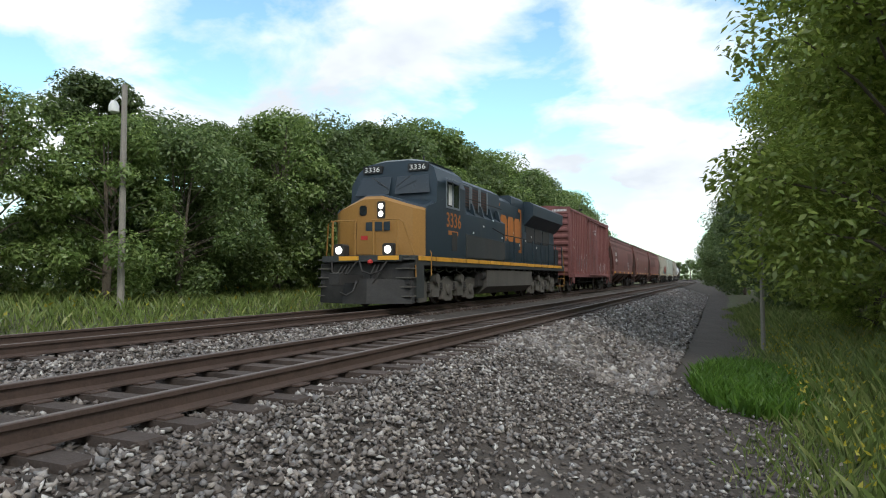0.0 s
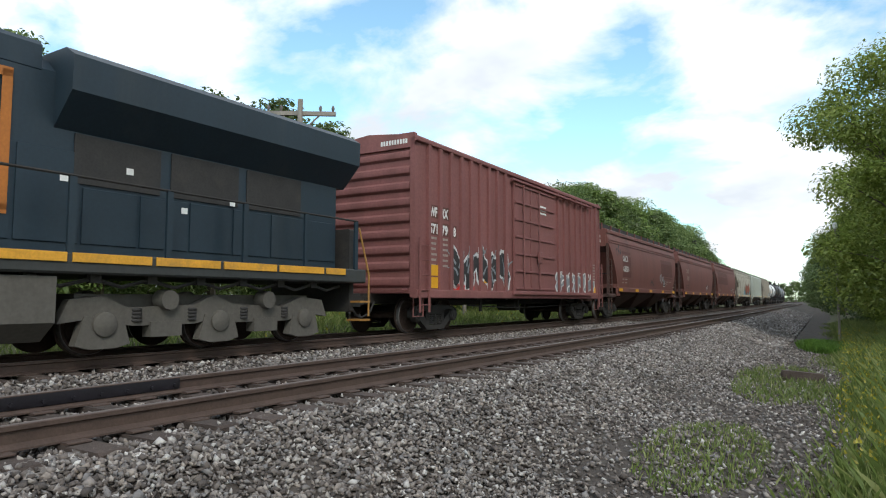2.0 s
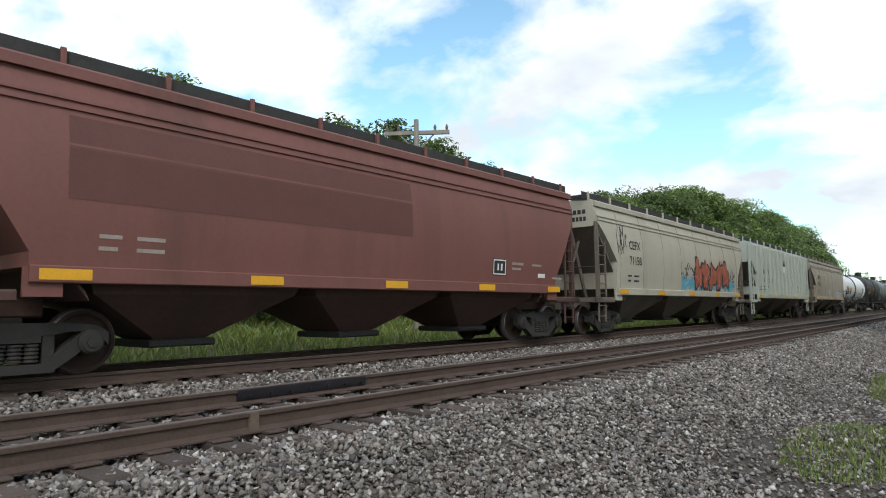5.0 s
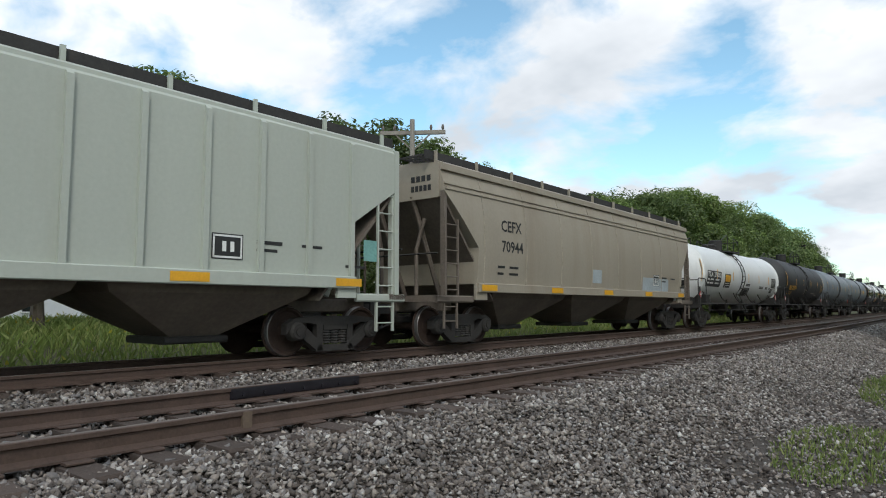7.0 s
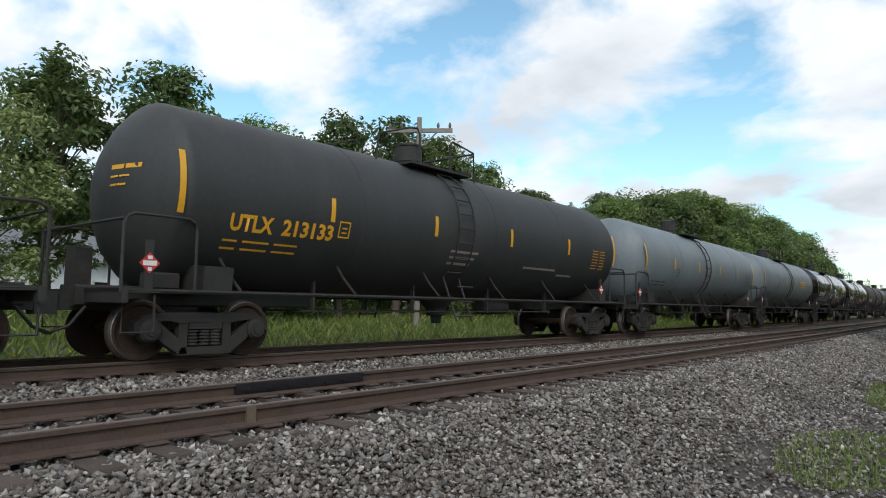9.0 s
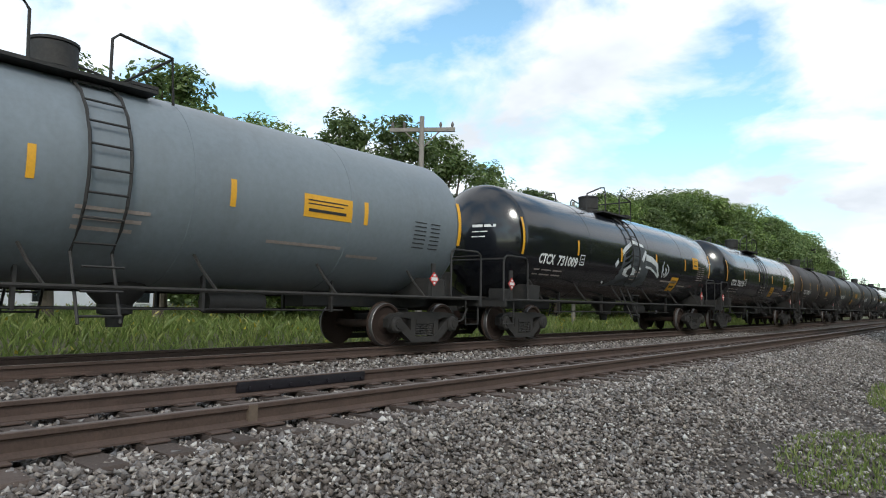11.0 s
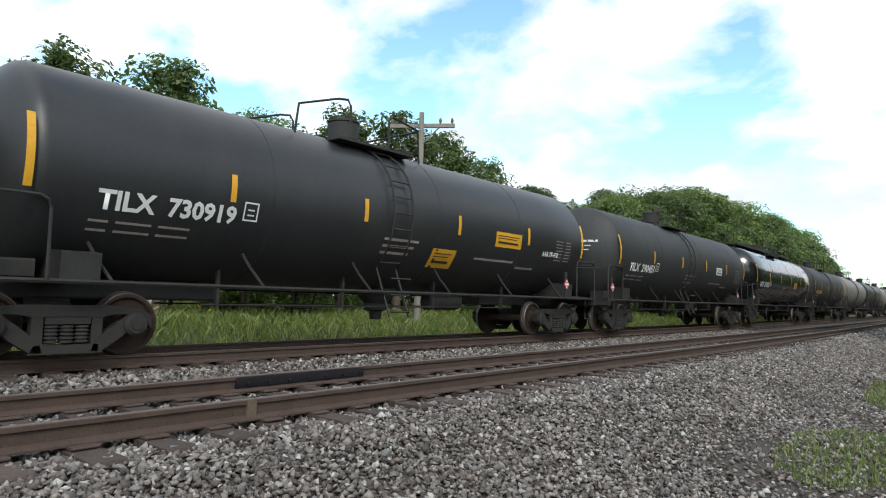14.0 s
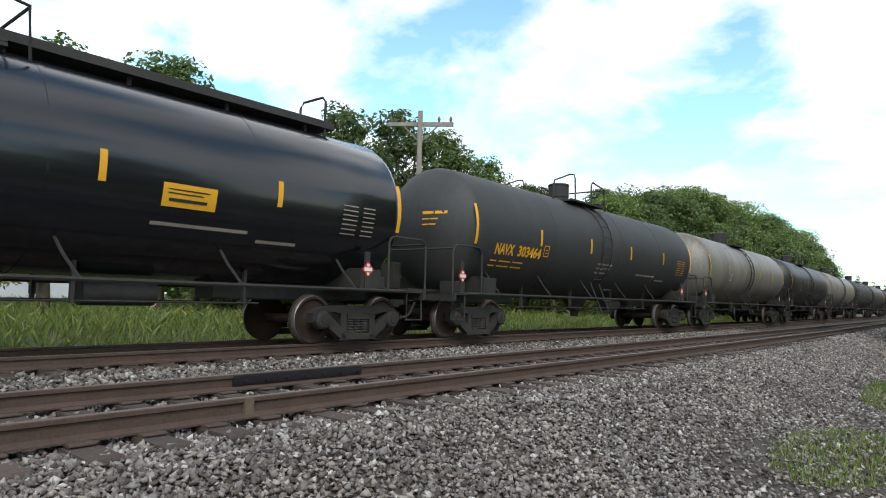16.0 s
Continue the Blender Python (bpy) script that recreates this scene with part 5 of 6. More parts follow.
    if not curved:
        for d in (-1, 1):
            for q in (-1, 1):
                part("corner_post", Shape().slab(q * 1.46 - 0.05, q * 1.46 + 0.05, d * e_top - 0.06, d * e_top + 0.06, 1.12, 4.02, 0.01), paint, car)
    if mark:
        lettering(car, mark, 0.28, -e_low + 0.95, 2.72, surf, ink, width=0.92)
        lettering(car, number, 0.28, -e_low + 0.95, 2.22, surf, ink, width=0.96)
        ex = Shape()
        for j, (w, h) in enumerate(((0.62, 0.13), (0.62, 0.13))):
            for k in range(4 + j):
                x0 = 0.55 + w * k / (4 + j)
                ex.box(x0, x0 + w / (4 + j) * 0.7, -e_top - 0.04, -e_top - 0.032, 3.70 - 0.22 * j, 3.70 - 0.22 * j + h)
        part("end_lettering", ex, ink, car, smooth=0)
    faint = M_FADED if ink is M_WHITE else M_BLACKP
    bars(car, [(-e_low + 0.8, 1.82, 0.3, 0.055), (-e_low + 1.3, 1.82, 0.4, 0.055), (-e_low + 0.8, 1.66, 0.25, 0.055), (-e_low + 1.3, 1.66, 0.4, 0.055), (e_low - 2.1, 1.9, 0.5, 0.06), (e_low - 1.2, 1.9, 0.45, 0.05), (e_low - 2.1, 1.78, 0.4, 0.05), (e_low - 0.2, 1.6, 0.5, 0.05)], surf, faint)
    if number == "71158":
        couplers(car, hl - 0.35)
        running_gear(car, (-hl + 1.95, hl - 1.95))
        return car, surf, e_low
    c = panel(car, "consolidated_stencil", e_low - 2.9, e_low - 2.35, 1.62, 2.02, surf, M_BLACKP, n=2, label="black stencil box with white frame")
    bars(c, [(e_low - 2.88, 1.64, 0.51, 0.03), (e_low - 2.88, 1.97, 0.51, 0.03), (e_low - 2.88, 1.64, 0.03, 0.36), (e_low - 2.40, 1.64, 0.03, 0.36), (e_low - 2.72, 1.74, 0.07, 0.16), (e_low - 2.58, 1.74, 0.07, 0.16)], lambda y, z: side(z) + 0.004, M_WHITE)
    couplers(car, hl - 0.35)
    running_gear(car, (-hl + 1.95, hl - 1.95))
    return car, surf, e_low


# ---- boxcar ----
def box_car(length, label):
    hl = length / 2
    hb = hl - 0.55
    car = thing("box_car", label, "boxcar")
    z0, z1 = 1.02, 5.02
    part("body", Shape().prism([(-1.48, z0), (1.48, z0), (1.48, z1 - 0.12), (1.40, z1), (0.0, z1 + 0.14), (-1.40, z1), (-1.48, z1 - 0.12)], -hb + 0.08, hb - 0.08), M_BOX, car, smooth=20)
    door0, door1 = -1.65, 1.75
    for q in (-1, 1):
        for y in list(np.linspace(-hb + 0.62, door0 - 0.55, 9)) + list(np.linspace(door1 + 0.55, hb - 0.62, 8)):
            a, b = sorted((q * 1.47, q * 1.56))
            part("side_post", Shape().prism([(a, z0 + 0.05), (b, z0 + 0.05), (b, z1 - 0.2), (a, z1 - 0.14)], y - 0.06, y + 0.06), M_BOX, car)
        part("side_sill", Shape().slab(q * 1.52 - 0.05, q * 1.52 + 0.05, -hb, hb, 0.90, 1.12, 0.02), M_BOX, car)
        part("eave", Shape().slab(q * 1.50 - 0.06, q * 1.50 + 0.06, -hb, hb, z1 - 0.20, z1 - 0.08, 0.02), M_BOX, car)
        a, b = sorted((q * 1.50, q * 1.57))
        dr = part("door", Shape().box(a, b, door0, door1, z0 + 0.12, z1 - 0.35), M_BOX, car, "faded red sliding plug door")
        g = Shape()
        for z in np.linspace(z0 + 0.2, z1 - 0.45, 7):
            g.slab(min(q * 1.56, q * 1.61), max(q * 1.56, q * 1.61), door0 + 0.05, door1 - 0.05, z - 0.035, z + 0.035, 0.012)
        g.box(min(q * 1.56, q * 1.60), max(q * 1.56, q * 1.60), door0 + 1.25, door0 + 1.33, z0 + 0.2, z1 - 0.45)
        part("door_rib", g, M_BOX, dr)
        part("lock_bar", Shape().tube([(q * 1.64, door0 + 1.9, z0 + 0.2), (q * 1.64, door0 + 1.9, z1 - 0.4)], 0.025, 6).tube([(q * 1.64, door0 + 0.6, z0 + 0.2), (q * 1.64, door0 + 0.6, z1 - 0.4)], 0.025, 6).slab(q * 1.66 - 0.03, q * 1.66 + 0.03, door0 + 1.75, door0 + 2.05, 2.1, 2.5), M_BOX, dr)
        part("door_track", Shape().slab(q * 1.60 - 0.05, q * 1.60 + 0.05, door0 - 0.2, hb - 1.5, z0 + 0.0, z0 + 0.12, 0.015).slab(q * 1.60 - 0.05, q * 1.60 + 0.05, door0 - 0.2, hb - 1.5, z1 - 0.36, z1 - 0.28, 0.015), M_BOX, car)
        for d in (-1, 1):
            ladder(car, q * 1.60, d * (hb - 0.32), 0.55, 2.4, 0.42, 5, "y", M_BOX)
    for d in (-1, 1):
        part("end_frame", Shape().slab(-1.50, -1.36, min(d * (hb - 0.1), d * hb), max(d * (hb - 0.1), d * hb), z0 - 0.1, z1 - 0.1).slab(1.36, 1.50, min(d * (hb - 0.1), d * hb), max(d * (hb - 0.1), d * hb), z0 - 0.1, z1 - 0.1).slab(-1.5, 1.5, min(d * (hb - 0.1), d * hb), max(d * (hb - 0.1), d * hb), z1 - 0.35, z1 + 0.02), M_BOX, car)
        for k in range(9):
            z = z0 + 0.28 + k * 0.40
            y = d * (hb - 0.08)
            sec = [(y, z - 0.13), (y + d * 0.07, z - 0.07), (y + d * 0.085, z), (y + d * 0.07, z + 0.07), (y, z + 0.13)]
            s = Shape().loft([[(x, yy, zz) for yy, zz in sec] for x in (-1.34, -1.2, 1.2, 1.34)])
            part("end_corrugation", s, M_BOX, car)
        part("end_sill", Shape().slab(-0.3, 0.3, min(d * (hb - 2), d * hl - d * 0.35), max(d * (hb - 2), d * hl - d * 0.35), 0.75, 1.02), M_DARK, car)
        part("cross_step", Shape().tube([(1.40, d * (hb - 0.1), 0.95), (1.40, d * (hb - 0.1), 0.45), (1.40, d * (hb - 0.55), 0.45), (1.40, d * (hb - 0.55), 0.95)], 0.022, 6).box(-1.3, 1.3, min(d * hb, d * (hb + 0.25)), max(d * hb, d * (hb + 0.25)), 1.10, 1.14), M_BOX, car)
    part("centre_sill", Shape().slab(-0.25, 0.25, -hb + 1, hb - 1, 0.70, 1.0), M_DARK, car)
    for y in np.linspace(-hb + 3.5, hb - 3.5, 5):
        part("crossbearer", Shape().box(-1.4, 1.4, y - 0.08, y + 0.08, 0.85, 1.02), M_DARK, car)
    part("brake_pipe", Shape().tube([(1.2, -hb + 3.2, 0.70), (1.2, -1.0, 0.60), (1.2, hb - 3.2, 0.66)], 0.018, 6), M_DARK, car)
    part("air_reservoir", Shape().lathe_x([(0.4, 0.1), (0.45, 0.2), (1.1, 0.2), (1.15, 0.1)], -0.5, 0.7, 12), M_DARK, car)
    for y in (-hb + 4.0, -0.6):
        part("pipe_hanger", Shape().box(1.17, 1.23, y - 0.04, y + 0.04, 0.52, 0.95), M_DARK, car)
    sf = lambda y, z: 1.482
    for t, y, z, w in (("WF", -hb + 0.72, 3.02, 0.36), ("RX", -hb + 1.28, 3.02, 0.36), ("571", -hb + 0.70, 2.58, 0.40), ("79", -hb + 1.30, 2.58, 0.32), ("8", -hb + 1.90, 2.58, 0.15)):
        panel(car, "dark_plate", y - 0.04, y + w + 0.04, z - 0.05, z + 0.29, sf, M_BROWN_D, lift=0.004, n=1)
        lettering(car, t, 0.24, y, z, sf, M_WHITE, width=w, bold=0.016)
    bars(car, [(-hb + 0.72, 2.42 - 0.14 * k, 0.34 - 0.03 * (k % 3), 0.06) for k in range(7)] + [(-hb + 1.30, 2.42 - 0.14 * k, 0.32, 0.06) for k in range(6)] + [(hb - 1.1, 2.3 - 0.12 * k, 0.40, 0.05) for k in range(7)], sf, M_FADED)
    bars(car, [(door0 + 2.0, z1 - 0.95 - 0.12 * k, 0.65, 0.06) for k in range(3)], lambda y, z: 1.572, M_WHITE)
    for y, w, z, h in ((-hb + 0.70, 0.42, 1.16, 0.28), (-hb + 0.70, 0.42, 1.48, 0.28), (-3.6, 0.45, 1.35, 0.12), (door0 + 0.05, 0.5, 1.42, 0.12), (hb - 1.15, 0.5, 1.16, 0.25), (door1 - 0.5, 0.45, 1.42, 0.1)):
        panel(car, "yellow_panel", y, y + w, z, z + h, sf, M_YSTRIP, lift=0.010, n=1, label="yellow panel")
    panel(car, "grey_patch", door0 - 1.25, door0 - 0.6, 1.75, 2.2, sf, M_PATCH, lift=0.010, n=1)
    s2 = lambda y, z: 1.486
    panel(car, "red_patch", -hb + 1.85, -hb + 3.1, 1.13, 1.30, sf, M_RED, lift=0.009, n=1, label="bright red paint patch")
    throw_up(car, -hb + 1.75, door0 - 0.25, 1.14, 2.45, s2, 5, 4, M_GRAF_W, M_GRAF_K, M_GRAF_G)
    throw_up(car, door1 + 0.3, hb - 0.85, 1.14, 1.95, s2, 5, 9, M_GRAF_W, M_GRAF_G, M_WHITE)
    ex = Shape()
    for k in range(10):
        ex.box(0.45 + 0.085 * k, 0.45 + 0.085 * k + 0.055, -hb - 0.006, -hb + 0.002, z1 - 0.24, z1 - 0.12)
    part("end_lettering", ex, M_WHITE, car, smooth=0)
    couplers(car, hl - 0.35)
    running_gear(car, (-hl + 2.2, hl - 2.2))
    return car


# ---- locomotive ----
def locomotive(length, label):
    hl = length / 2
    f = -hl + 0.95            # front of the body
    r = hl - 1.35            # rear of the hood
    car = thing("locomotive", label, "locomotive")
    Z = 1.52                  # deck
    part("frame", Shape().slab(-1.50, 1.50, f + 0.9, r, 1.22, Z), M_GREYB, car)
    for q in (-1, 1):
        st = Shape()
        for y in np.arange(f + 1.1, r - 1.0, 1.28):
            st.slab(q * 1.51 - 0.015, q * 1.51 + 0.015, y, min(y + 1.2, r - 0.7), 1.38, Z - 0.01, 0.004)
        part("sill_stripe", st, M_YEL, car, "yellow stripe along the sill")
    # nose: gold front with chamfered corners, blue flanks
    n0, n1 = f + 1.10, f + 2.35
    nose = Shape()
    nose.loft([[(-0.30, n0, Z), (0.30, n0, Z), (1.22, n0 + 0.22, Z), (1.49, n0 + 0.5, Z), (1.49, n1 + 0.6, Z), (-1.49, n1 + 0.6, Z), (-1.49, n0 + 0.5, Z), (-1.22, n0 + 0.22, Z)],
               [(-0.30, n0, 3.20), (0.30, n0, 3.20), (1.22, n0 + 0.22, 2.92), (1.49, n0 + 0.5, 2.86), (1.49, n1 + 0.6, 3.12), (-1.49, n1 + 0.6, 3.12), (-1.49, n0 + 0.5, 2.86), (-1.22, n0 + 0.22, 2.92)],
               [(-0.26, n0 + 0.10, 3.30), (0.26, n0 + 0.10, 3.30), (1.12, n0 + 0.32, 3.02), (1.40, n0 + 0.58, 2.95), (1.40, n1 + 0.6, 3.30), (-1.40, n1 + 0.6, 3.30), (-1.40, n0 + 0.58, 2.95), (-1.12, n0 + 0.32, 3.02)]])
    part("nose", nose, M_GOLD, car, "gold-painted faceted nose", smooth=20)
    part("nose_top", Shape().loft([[(-0.30, n0 + 0.16, 3.30), (0.30, n0 + 0.16, 3.30), (1.10, n0 + 0.36, 3.02), (1.43, n0 + 0.60, 2.93), (1.43, n1 + 0.5, 3.29), (-1.43, n1 + 0.5, 3.29), (-1.43, n0 + 0.60, 2.93), (-1.10, n0 + 0.36, 3.02)],
                                   [(-0.28, n0 + 0.20, 3.36), (0.28, n0 + 0.20, 3.36), (1.05, n0 + 0.42, 3.10), (1.38, n0 + 0.68, 3.02), (1.38, n1 + 0.5, 3.40), (-1.38, n1 + 0.5, 3.40), (-1.38, n0 + 0.68, 3.02), (-1.05, n0 + 0.42, 3.10)]]), M_BLUE, car)
    for q in (-1, 1):
        part("nose_flank", Shape().plate([(n0 + 0.52, Z), (n1 + 0.7, Z), (n1 + 0.7, 3.36), (n0 + 0.62, 3.0), (n0 + 0.52, 2.88)], q * 1.495 - 0.012, q * 1.495 + 0.012), M_BLUE, car)
    # cab
    c0, c1 = n1 - 0.1, n1 + 2.55
    sec = [(-1.50, Z), (1.50, Z), (1.50, 3.85), (1.32, 4.30), (1.02, 4.52), (0.4, 4.60), (-0.4, 4.60), (-1.02, 4.52), (-1.32, 4.30), (-1.50, 3.85)]
    front = {z: c0 + 0.30 * max(0, (z - 3.1)) / 1.5 for _, z in sec}
    part("cab", Shape().loft([[(x, c0 + 0.32 * max(0.0, z - 3.1), z) for x, z in sec], [(x, c1, z) for x, z in sec]]), M_BLUE, car, "navy blue cab", smooth=20)
    # sunlight on the roof is put into its pale colour
    part("cab_roof", Shape().prism([(-1.10, 4.53), (1.10, 4.53), (0.5, 4.66), (-0.5, 4.66)], c0 + 0.6, c1 - 0.05), mat("sunlit_grey_roof", (0.35, 0.37, 0.38), 0.6), car, "cab roof, sunlight put into its pale grey colour")
    for q in (-1, 1):
        for a, b in ((0.10, 1.30),):
            za, zb = 3.50, 4.08
            ya, yb = c0 + 0.32 * (za - 3.1) - 0.02, c0 + 0.32 * (zb - 3.1) - 0.02
            ws = Shape().add([(q * a, ya, za), (q * b, ya, za), (q * (b - 0.12), yb, zb), (q * a, yb, zb)], [(0, 1, 2, 3)])
            w = part("windshield", ws, M_GLASS, car, "dark windshield pane", smooth=0)
            part("wiper", Shape().tube([(q * (a + b) / 2, ya - 0.03, zb - 0.02), (q * (a + 0.05), ya - 0.02, za + 0.2)], 0.012, 4), M_DARK, w)
        nb = part("number_board", Shape().slab(q * 0.80 - 0.34, q * 0.80 + 0.34, c0 + 0.30, c0 + 0.56, 4.22, 4.46, 0.02), M_BLACKP, car, "black number board")
        cu = bpy.data.curves.new("digits", "FONT")
        cu.body, cu.size = "3336", 0.22
        tmp = bpy.data.objects.new("digits", cu)
        me = bpy.data.meshes.new_from_object(tmp)
        bpy.data.objects.remove(tmp)
        xs = [v.co.x for v in me.vertices]
        for v in me.vertices:
            v.co = (q * 0.80 - 0.27 + (v.co.x - min(xs)) * 0.54 / (max(xs) - min(xs)), c0 + 0.292, 4.265 + v.co.y)
        me.materials.clear()
        me.materials.append(M_WHITE)
        link("digits", me, nb)
        # side windows, sunshade
        for a, b in ((0.95, 1.42), (1.50, 2.05)):
            w = part("side_window", Shape().box(q * 1.50 - 0.012, q * 1.50 + 0.012, c0 + a, c0 + b, 3.15, 3.92), M_GLASS, car)
            fr = Shape()
            for yy in (a, b):
                fr.box(q * 1.51 - 0.015, q * 1.51 + 0.015, c0 + yy - 0.03, c0 + yy + 0.03, 3.10, 3.97)
            fr.box(q * 1.51 - 0.015, q * 1.51 + 0.015, c0 + a, c0 + b, 3.09, 3.15)
            part("frame", fr, M_TGREY, w)
        part("window_blind", Shape().box(q * 1.52 - 0.01, q * 1.52 + 0.01, c0 + 1.12, c0 + 1.34, 3.2, 3.85), M_WHITE, car, "pale window panel")
        part("sunshade", Shape().add([(q * 1.50, c0 + 0.85, 4.02), (q * 1.50, c0 + 2.2, 4.02), (q * 1.82, c0 + 2.2, 3.90), (q * 1.82, c0 + 0.85, 3.90), (q * 1.50, c0 + 0.85, 4.05), (q * 1.50, c0 + 2.2, 4.05), (q * 1.82, c0 + 2.2, 3.93), (q * 1.82, c0 + 0.85, 3.93)], [(0, 1, 2, 3), (4, 5, 6, 7), (2, 3, 7, 6), (0, 3, 7, 4), (1, 2, 6, 5)]), M_TGREY, car)
    part("roof_antenna", Shape().box(-0.3, 0.3, c0 + 1.0, c0 + 1.5, 4.66, 4.74).tube([(0.6, c0 + 1.2, 4.6), (0.6, c0 + 1.2, 4.85)], 0.03), M_DARK, car)
    # nose fittings
    lh = part("headlight_box", Shape().slab(0.18, 0.42, n0 - 0.03, n0 + 0.03, 2.62, 3.12), M_DARK, car)
    for z in (2.75, 2.98):
        part("headlight", Shape().loft([[(0.30 + 0.085 * math.cos(k * 0.524), n0 - 0.035, z + 0.085 * math.sin(k * 0.524)) for k in range(12)], [(0.30 + 0.06 * math.cos(k * 0.524), n0 - 0.05, z + 0.06 * math.sin(k * 0.524)) for k in range(12)]]), M_LAMP, lh, "lit white headlight")
    part("nose_window", Shape().slab(-0.42, -0.18, n0 - 0.012, n0 + 0.01, 2.72, 3.02, 0.05), M_GLASS, car)
    part("nose_door", Shape().slab(-0.50, 0.12, n0 - 0.02, n0 + 0.01, Z + 0.05, 2.60, 0.02), M_GOLD, car)
    logo = Shape()
    for x in (-0.58, 0.98):
        logo.box(x, x + 0.05, n0 - 0.028 if x < 0.6 else n0 + 0.18, n0 - 0.022 if x < 0.6 else n0 + 0.2, 2.2, 2.56)
    logo.box(-0.20, 0.02, n0 - 0.028, n0 - 0.022, 2.26, 2.52).box(0.10, 0.34, n0 - 0.028, n0 - 0.022, 2.26, 2.52).box(0.40, 0.60, n0 - 0.028, n0 - 0.022, 2.26, 2.52)
    part("nose_emblem", logo, M_BLUE, car, "dark blue company emblem blocks")
    part("notice", Shape().box(-0.36, -0.14, n0 - 0.03, n0 - 0.02, 2.0, 2.12), M_RED, car)
    for q in (-1, 1):
        dl = part("ditch_light_box", Shape().slab(q * 0.80 - 0.17, q * 0.80 + 0.17, f + 0.55, f + 0.85, Z - 0.02, Z + 0.34, 0.05), M_DARK, car)
        part("ditch_light", Shape().loft([[(q * 0.80 + 0.11 * math.cos(k * 0.524), f + 0.545, Z + 0.16 + 0.11 * math.sin(k * 0.524)) for k in range(12)], [(q * 0.80 + 0.07 * math.cos(k * 0.524), f + 0.52, Z + 0.16 + 0.07 * math.sin(k * 0.524)) for k in range(12)]]), M_LAMP, dl, "lit ditch light")
        hr = Shape()
        hr.tube([(q * 0.30, f + 0.62, Z), (q * 0.30, f + 0.62, Z + 1.0)], 0.03, 6).tube([(q * 1.05, f + 0.62, Z), (q * 1.05, f + 0.62, Z + 1.0)], 0.035, 6)
        hr.tube([(q * 0.25, f + 0.62, Z + 1.02), (q * 1.10, f + 0.62, Z + 1.02), (q * 1.22, f + 0.65, Z + 0.95), (q * 1.48, f + 0.95, Z - 0.1), (q * 1.49, f + 0.95, 0.9)], 0.022, 6)
        part("front_handrail", hr, M_GOLD, car)
        part("nose_grab", Shape().tube([(q * 1.02, n0 + 0.22, 2.55), (q * 1.10, n0 + 0.22, 2.55), (q * 1.53, n0 + 0.85, Z + 0.1), (q * 1.53, n0 + 0.85, 0.95)], 0.02, 6), M_GOLD, car)
        for k in range(5):
            part("step", Shape().box(min(q * 1.05, q * 1.50), max(q * 1.05, q * 1.50), f + 0.55, f + 0.95, 0.35 + 0.26 * k, 0.38 + 0.26 * k), M_TANKG, car, "dusty boarding step")
        part("step_side", Shape().box(min(q * 1.42, q * 1.50), max(q * 1.42, q * 1.50), f + 0.98, f + 1.5, 0.3, Z - 0.02), M_GREYB, car)
    part("front_deck", Shape().slab(-1.30, 1.30, f + 0.45, f + 1.2, Z - 0.18, Z), M_GREYB, car)
    for xa, xb in ((-0.72, -0.08), (0.55, 1.2)):
        part("deck_stripe", Shape().slab(xa, xb, f + 0.43, f + 0.46, Z - 0.14, Z - 0.02, 0.005), M_YEL, car)
    pil = Shape().loft([[(-1.45, f + 0.62, 1.30), (1.45, f + 0.62, 1.30), (1.45, f + 0.9, 1.30), (-1.45, f + 0.9, 1.30)], [(-1.45, f + 0.62, 0.70), (1.45, f + 0.62, 0.70), (1.45, f + 0.9, 0.70), (-1.45, f + 0.9, 0.70)]])
    part("pilot", pil, M_DARK, car)
    plow = Shape().loft([[(-1.48, f + 0.72, 0.82), (-0.35, f + 0.16, 0.86), (0.35, f + 0.16, 0.86), (1.48, f + 0.72, 0.82), (1.48, f + 0.85, 0.82), (-1.48, f + 0.85, 0.82)],
                         [(-1.50, f + 0.66, 0.16), (-0.4, f + 0.06, 0.16), (0.4, f + 0.06, 0.16), (1.50, f + 0.66, 0.16), (1.50, f + 0.85, 0.16), (-1.50, f + 0.85, 0.16)]])
    part("plow", plow, M_DARK, car, "dark grimy snow plow", smooth=20)
    for q in (-1, 1):
        for k in range(3):
            part("brake_hose", Shape().tube([(q * (0.4 + 0.13 * k), f + 0.55, 1.25), (q * (0.42 + 0.13 * k), f + 0.28, 1.0), (q * (0.30 + 0.1 * k), f + 0.22, 0.72), (q * (0.15 + 0.1 * k), f + 0.3, 0.85)], 0.022, 6), M_STEEL, car)
    part("jumper_cable", Shape().tube([(-0.95, f + 0.42, 1.38), (-0.86, f + 0.30, 1.05), (-0.60, f + 0.22, 0.92), (-0.30, f + 0.22, 1.0), (-0.12, f + 0.40, 1.34)], 0.026, 6), M_STEEL, car)
    part("jumper_cable", Shape().tube([(-0.02, f + 0.40, 1.34), (0.15, f + 0.25, 1.06), (0.45, f + 0.22, 0.98), (0.72, f + 0.30, 1.08), (0.85, f + 0.42, 1.36)], 0.026, 6), M_STEEL, car)
    part("red_knob", Shape().lathe_z([(1.26, 0.03), (1.30, 0.08), (1.36, 0.08), (1.40, 0.03)], 0.32, f + 0.4, 10), M_RED, car)
    # equipment cabin behind the cab: full width below, set back above
    e0, e1 = c1, c1 + 4.6
    for q in (-1, 1):
        part("cabinet_door", Shape().plate([(e0 + 0.1, Z + 0.05), (e1 - 0.15, Z + 0.05), (e1 - 0.15, 2.28), (e0 + 0.1, 2.36)], q * 1.49 - 0.02, q * 1.49 + 0.02), M_GREYB, car, "dusty lower cabinet panel")
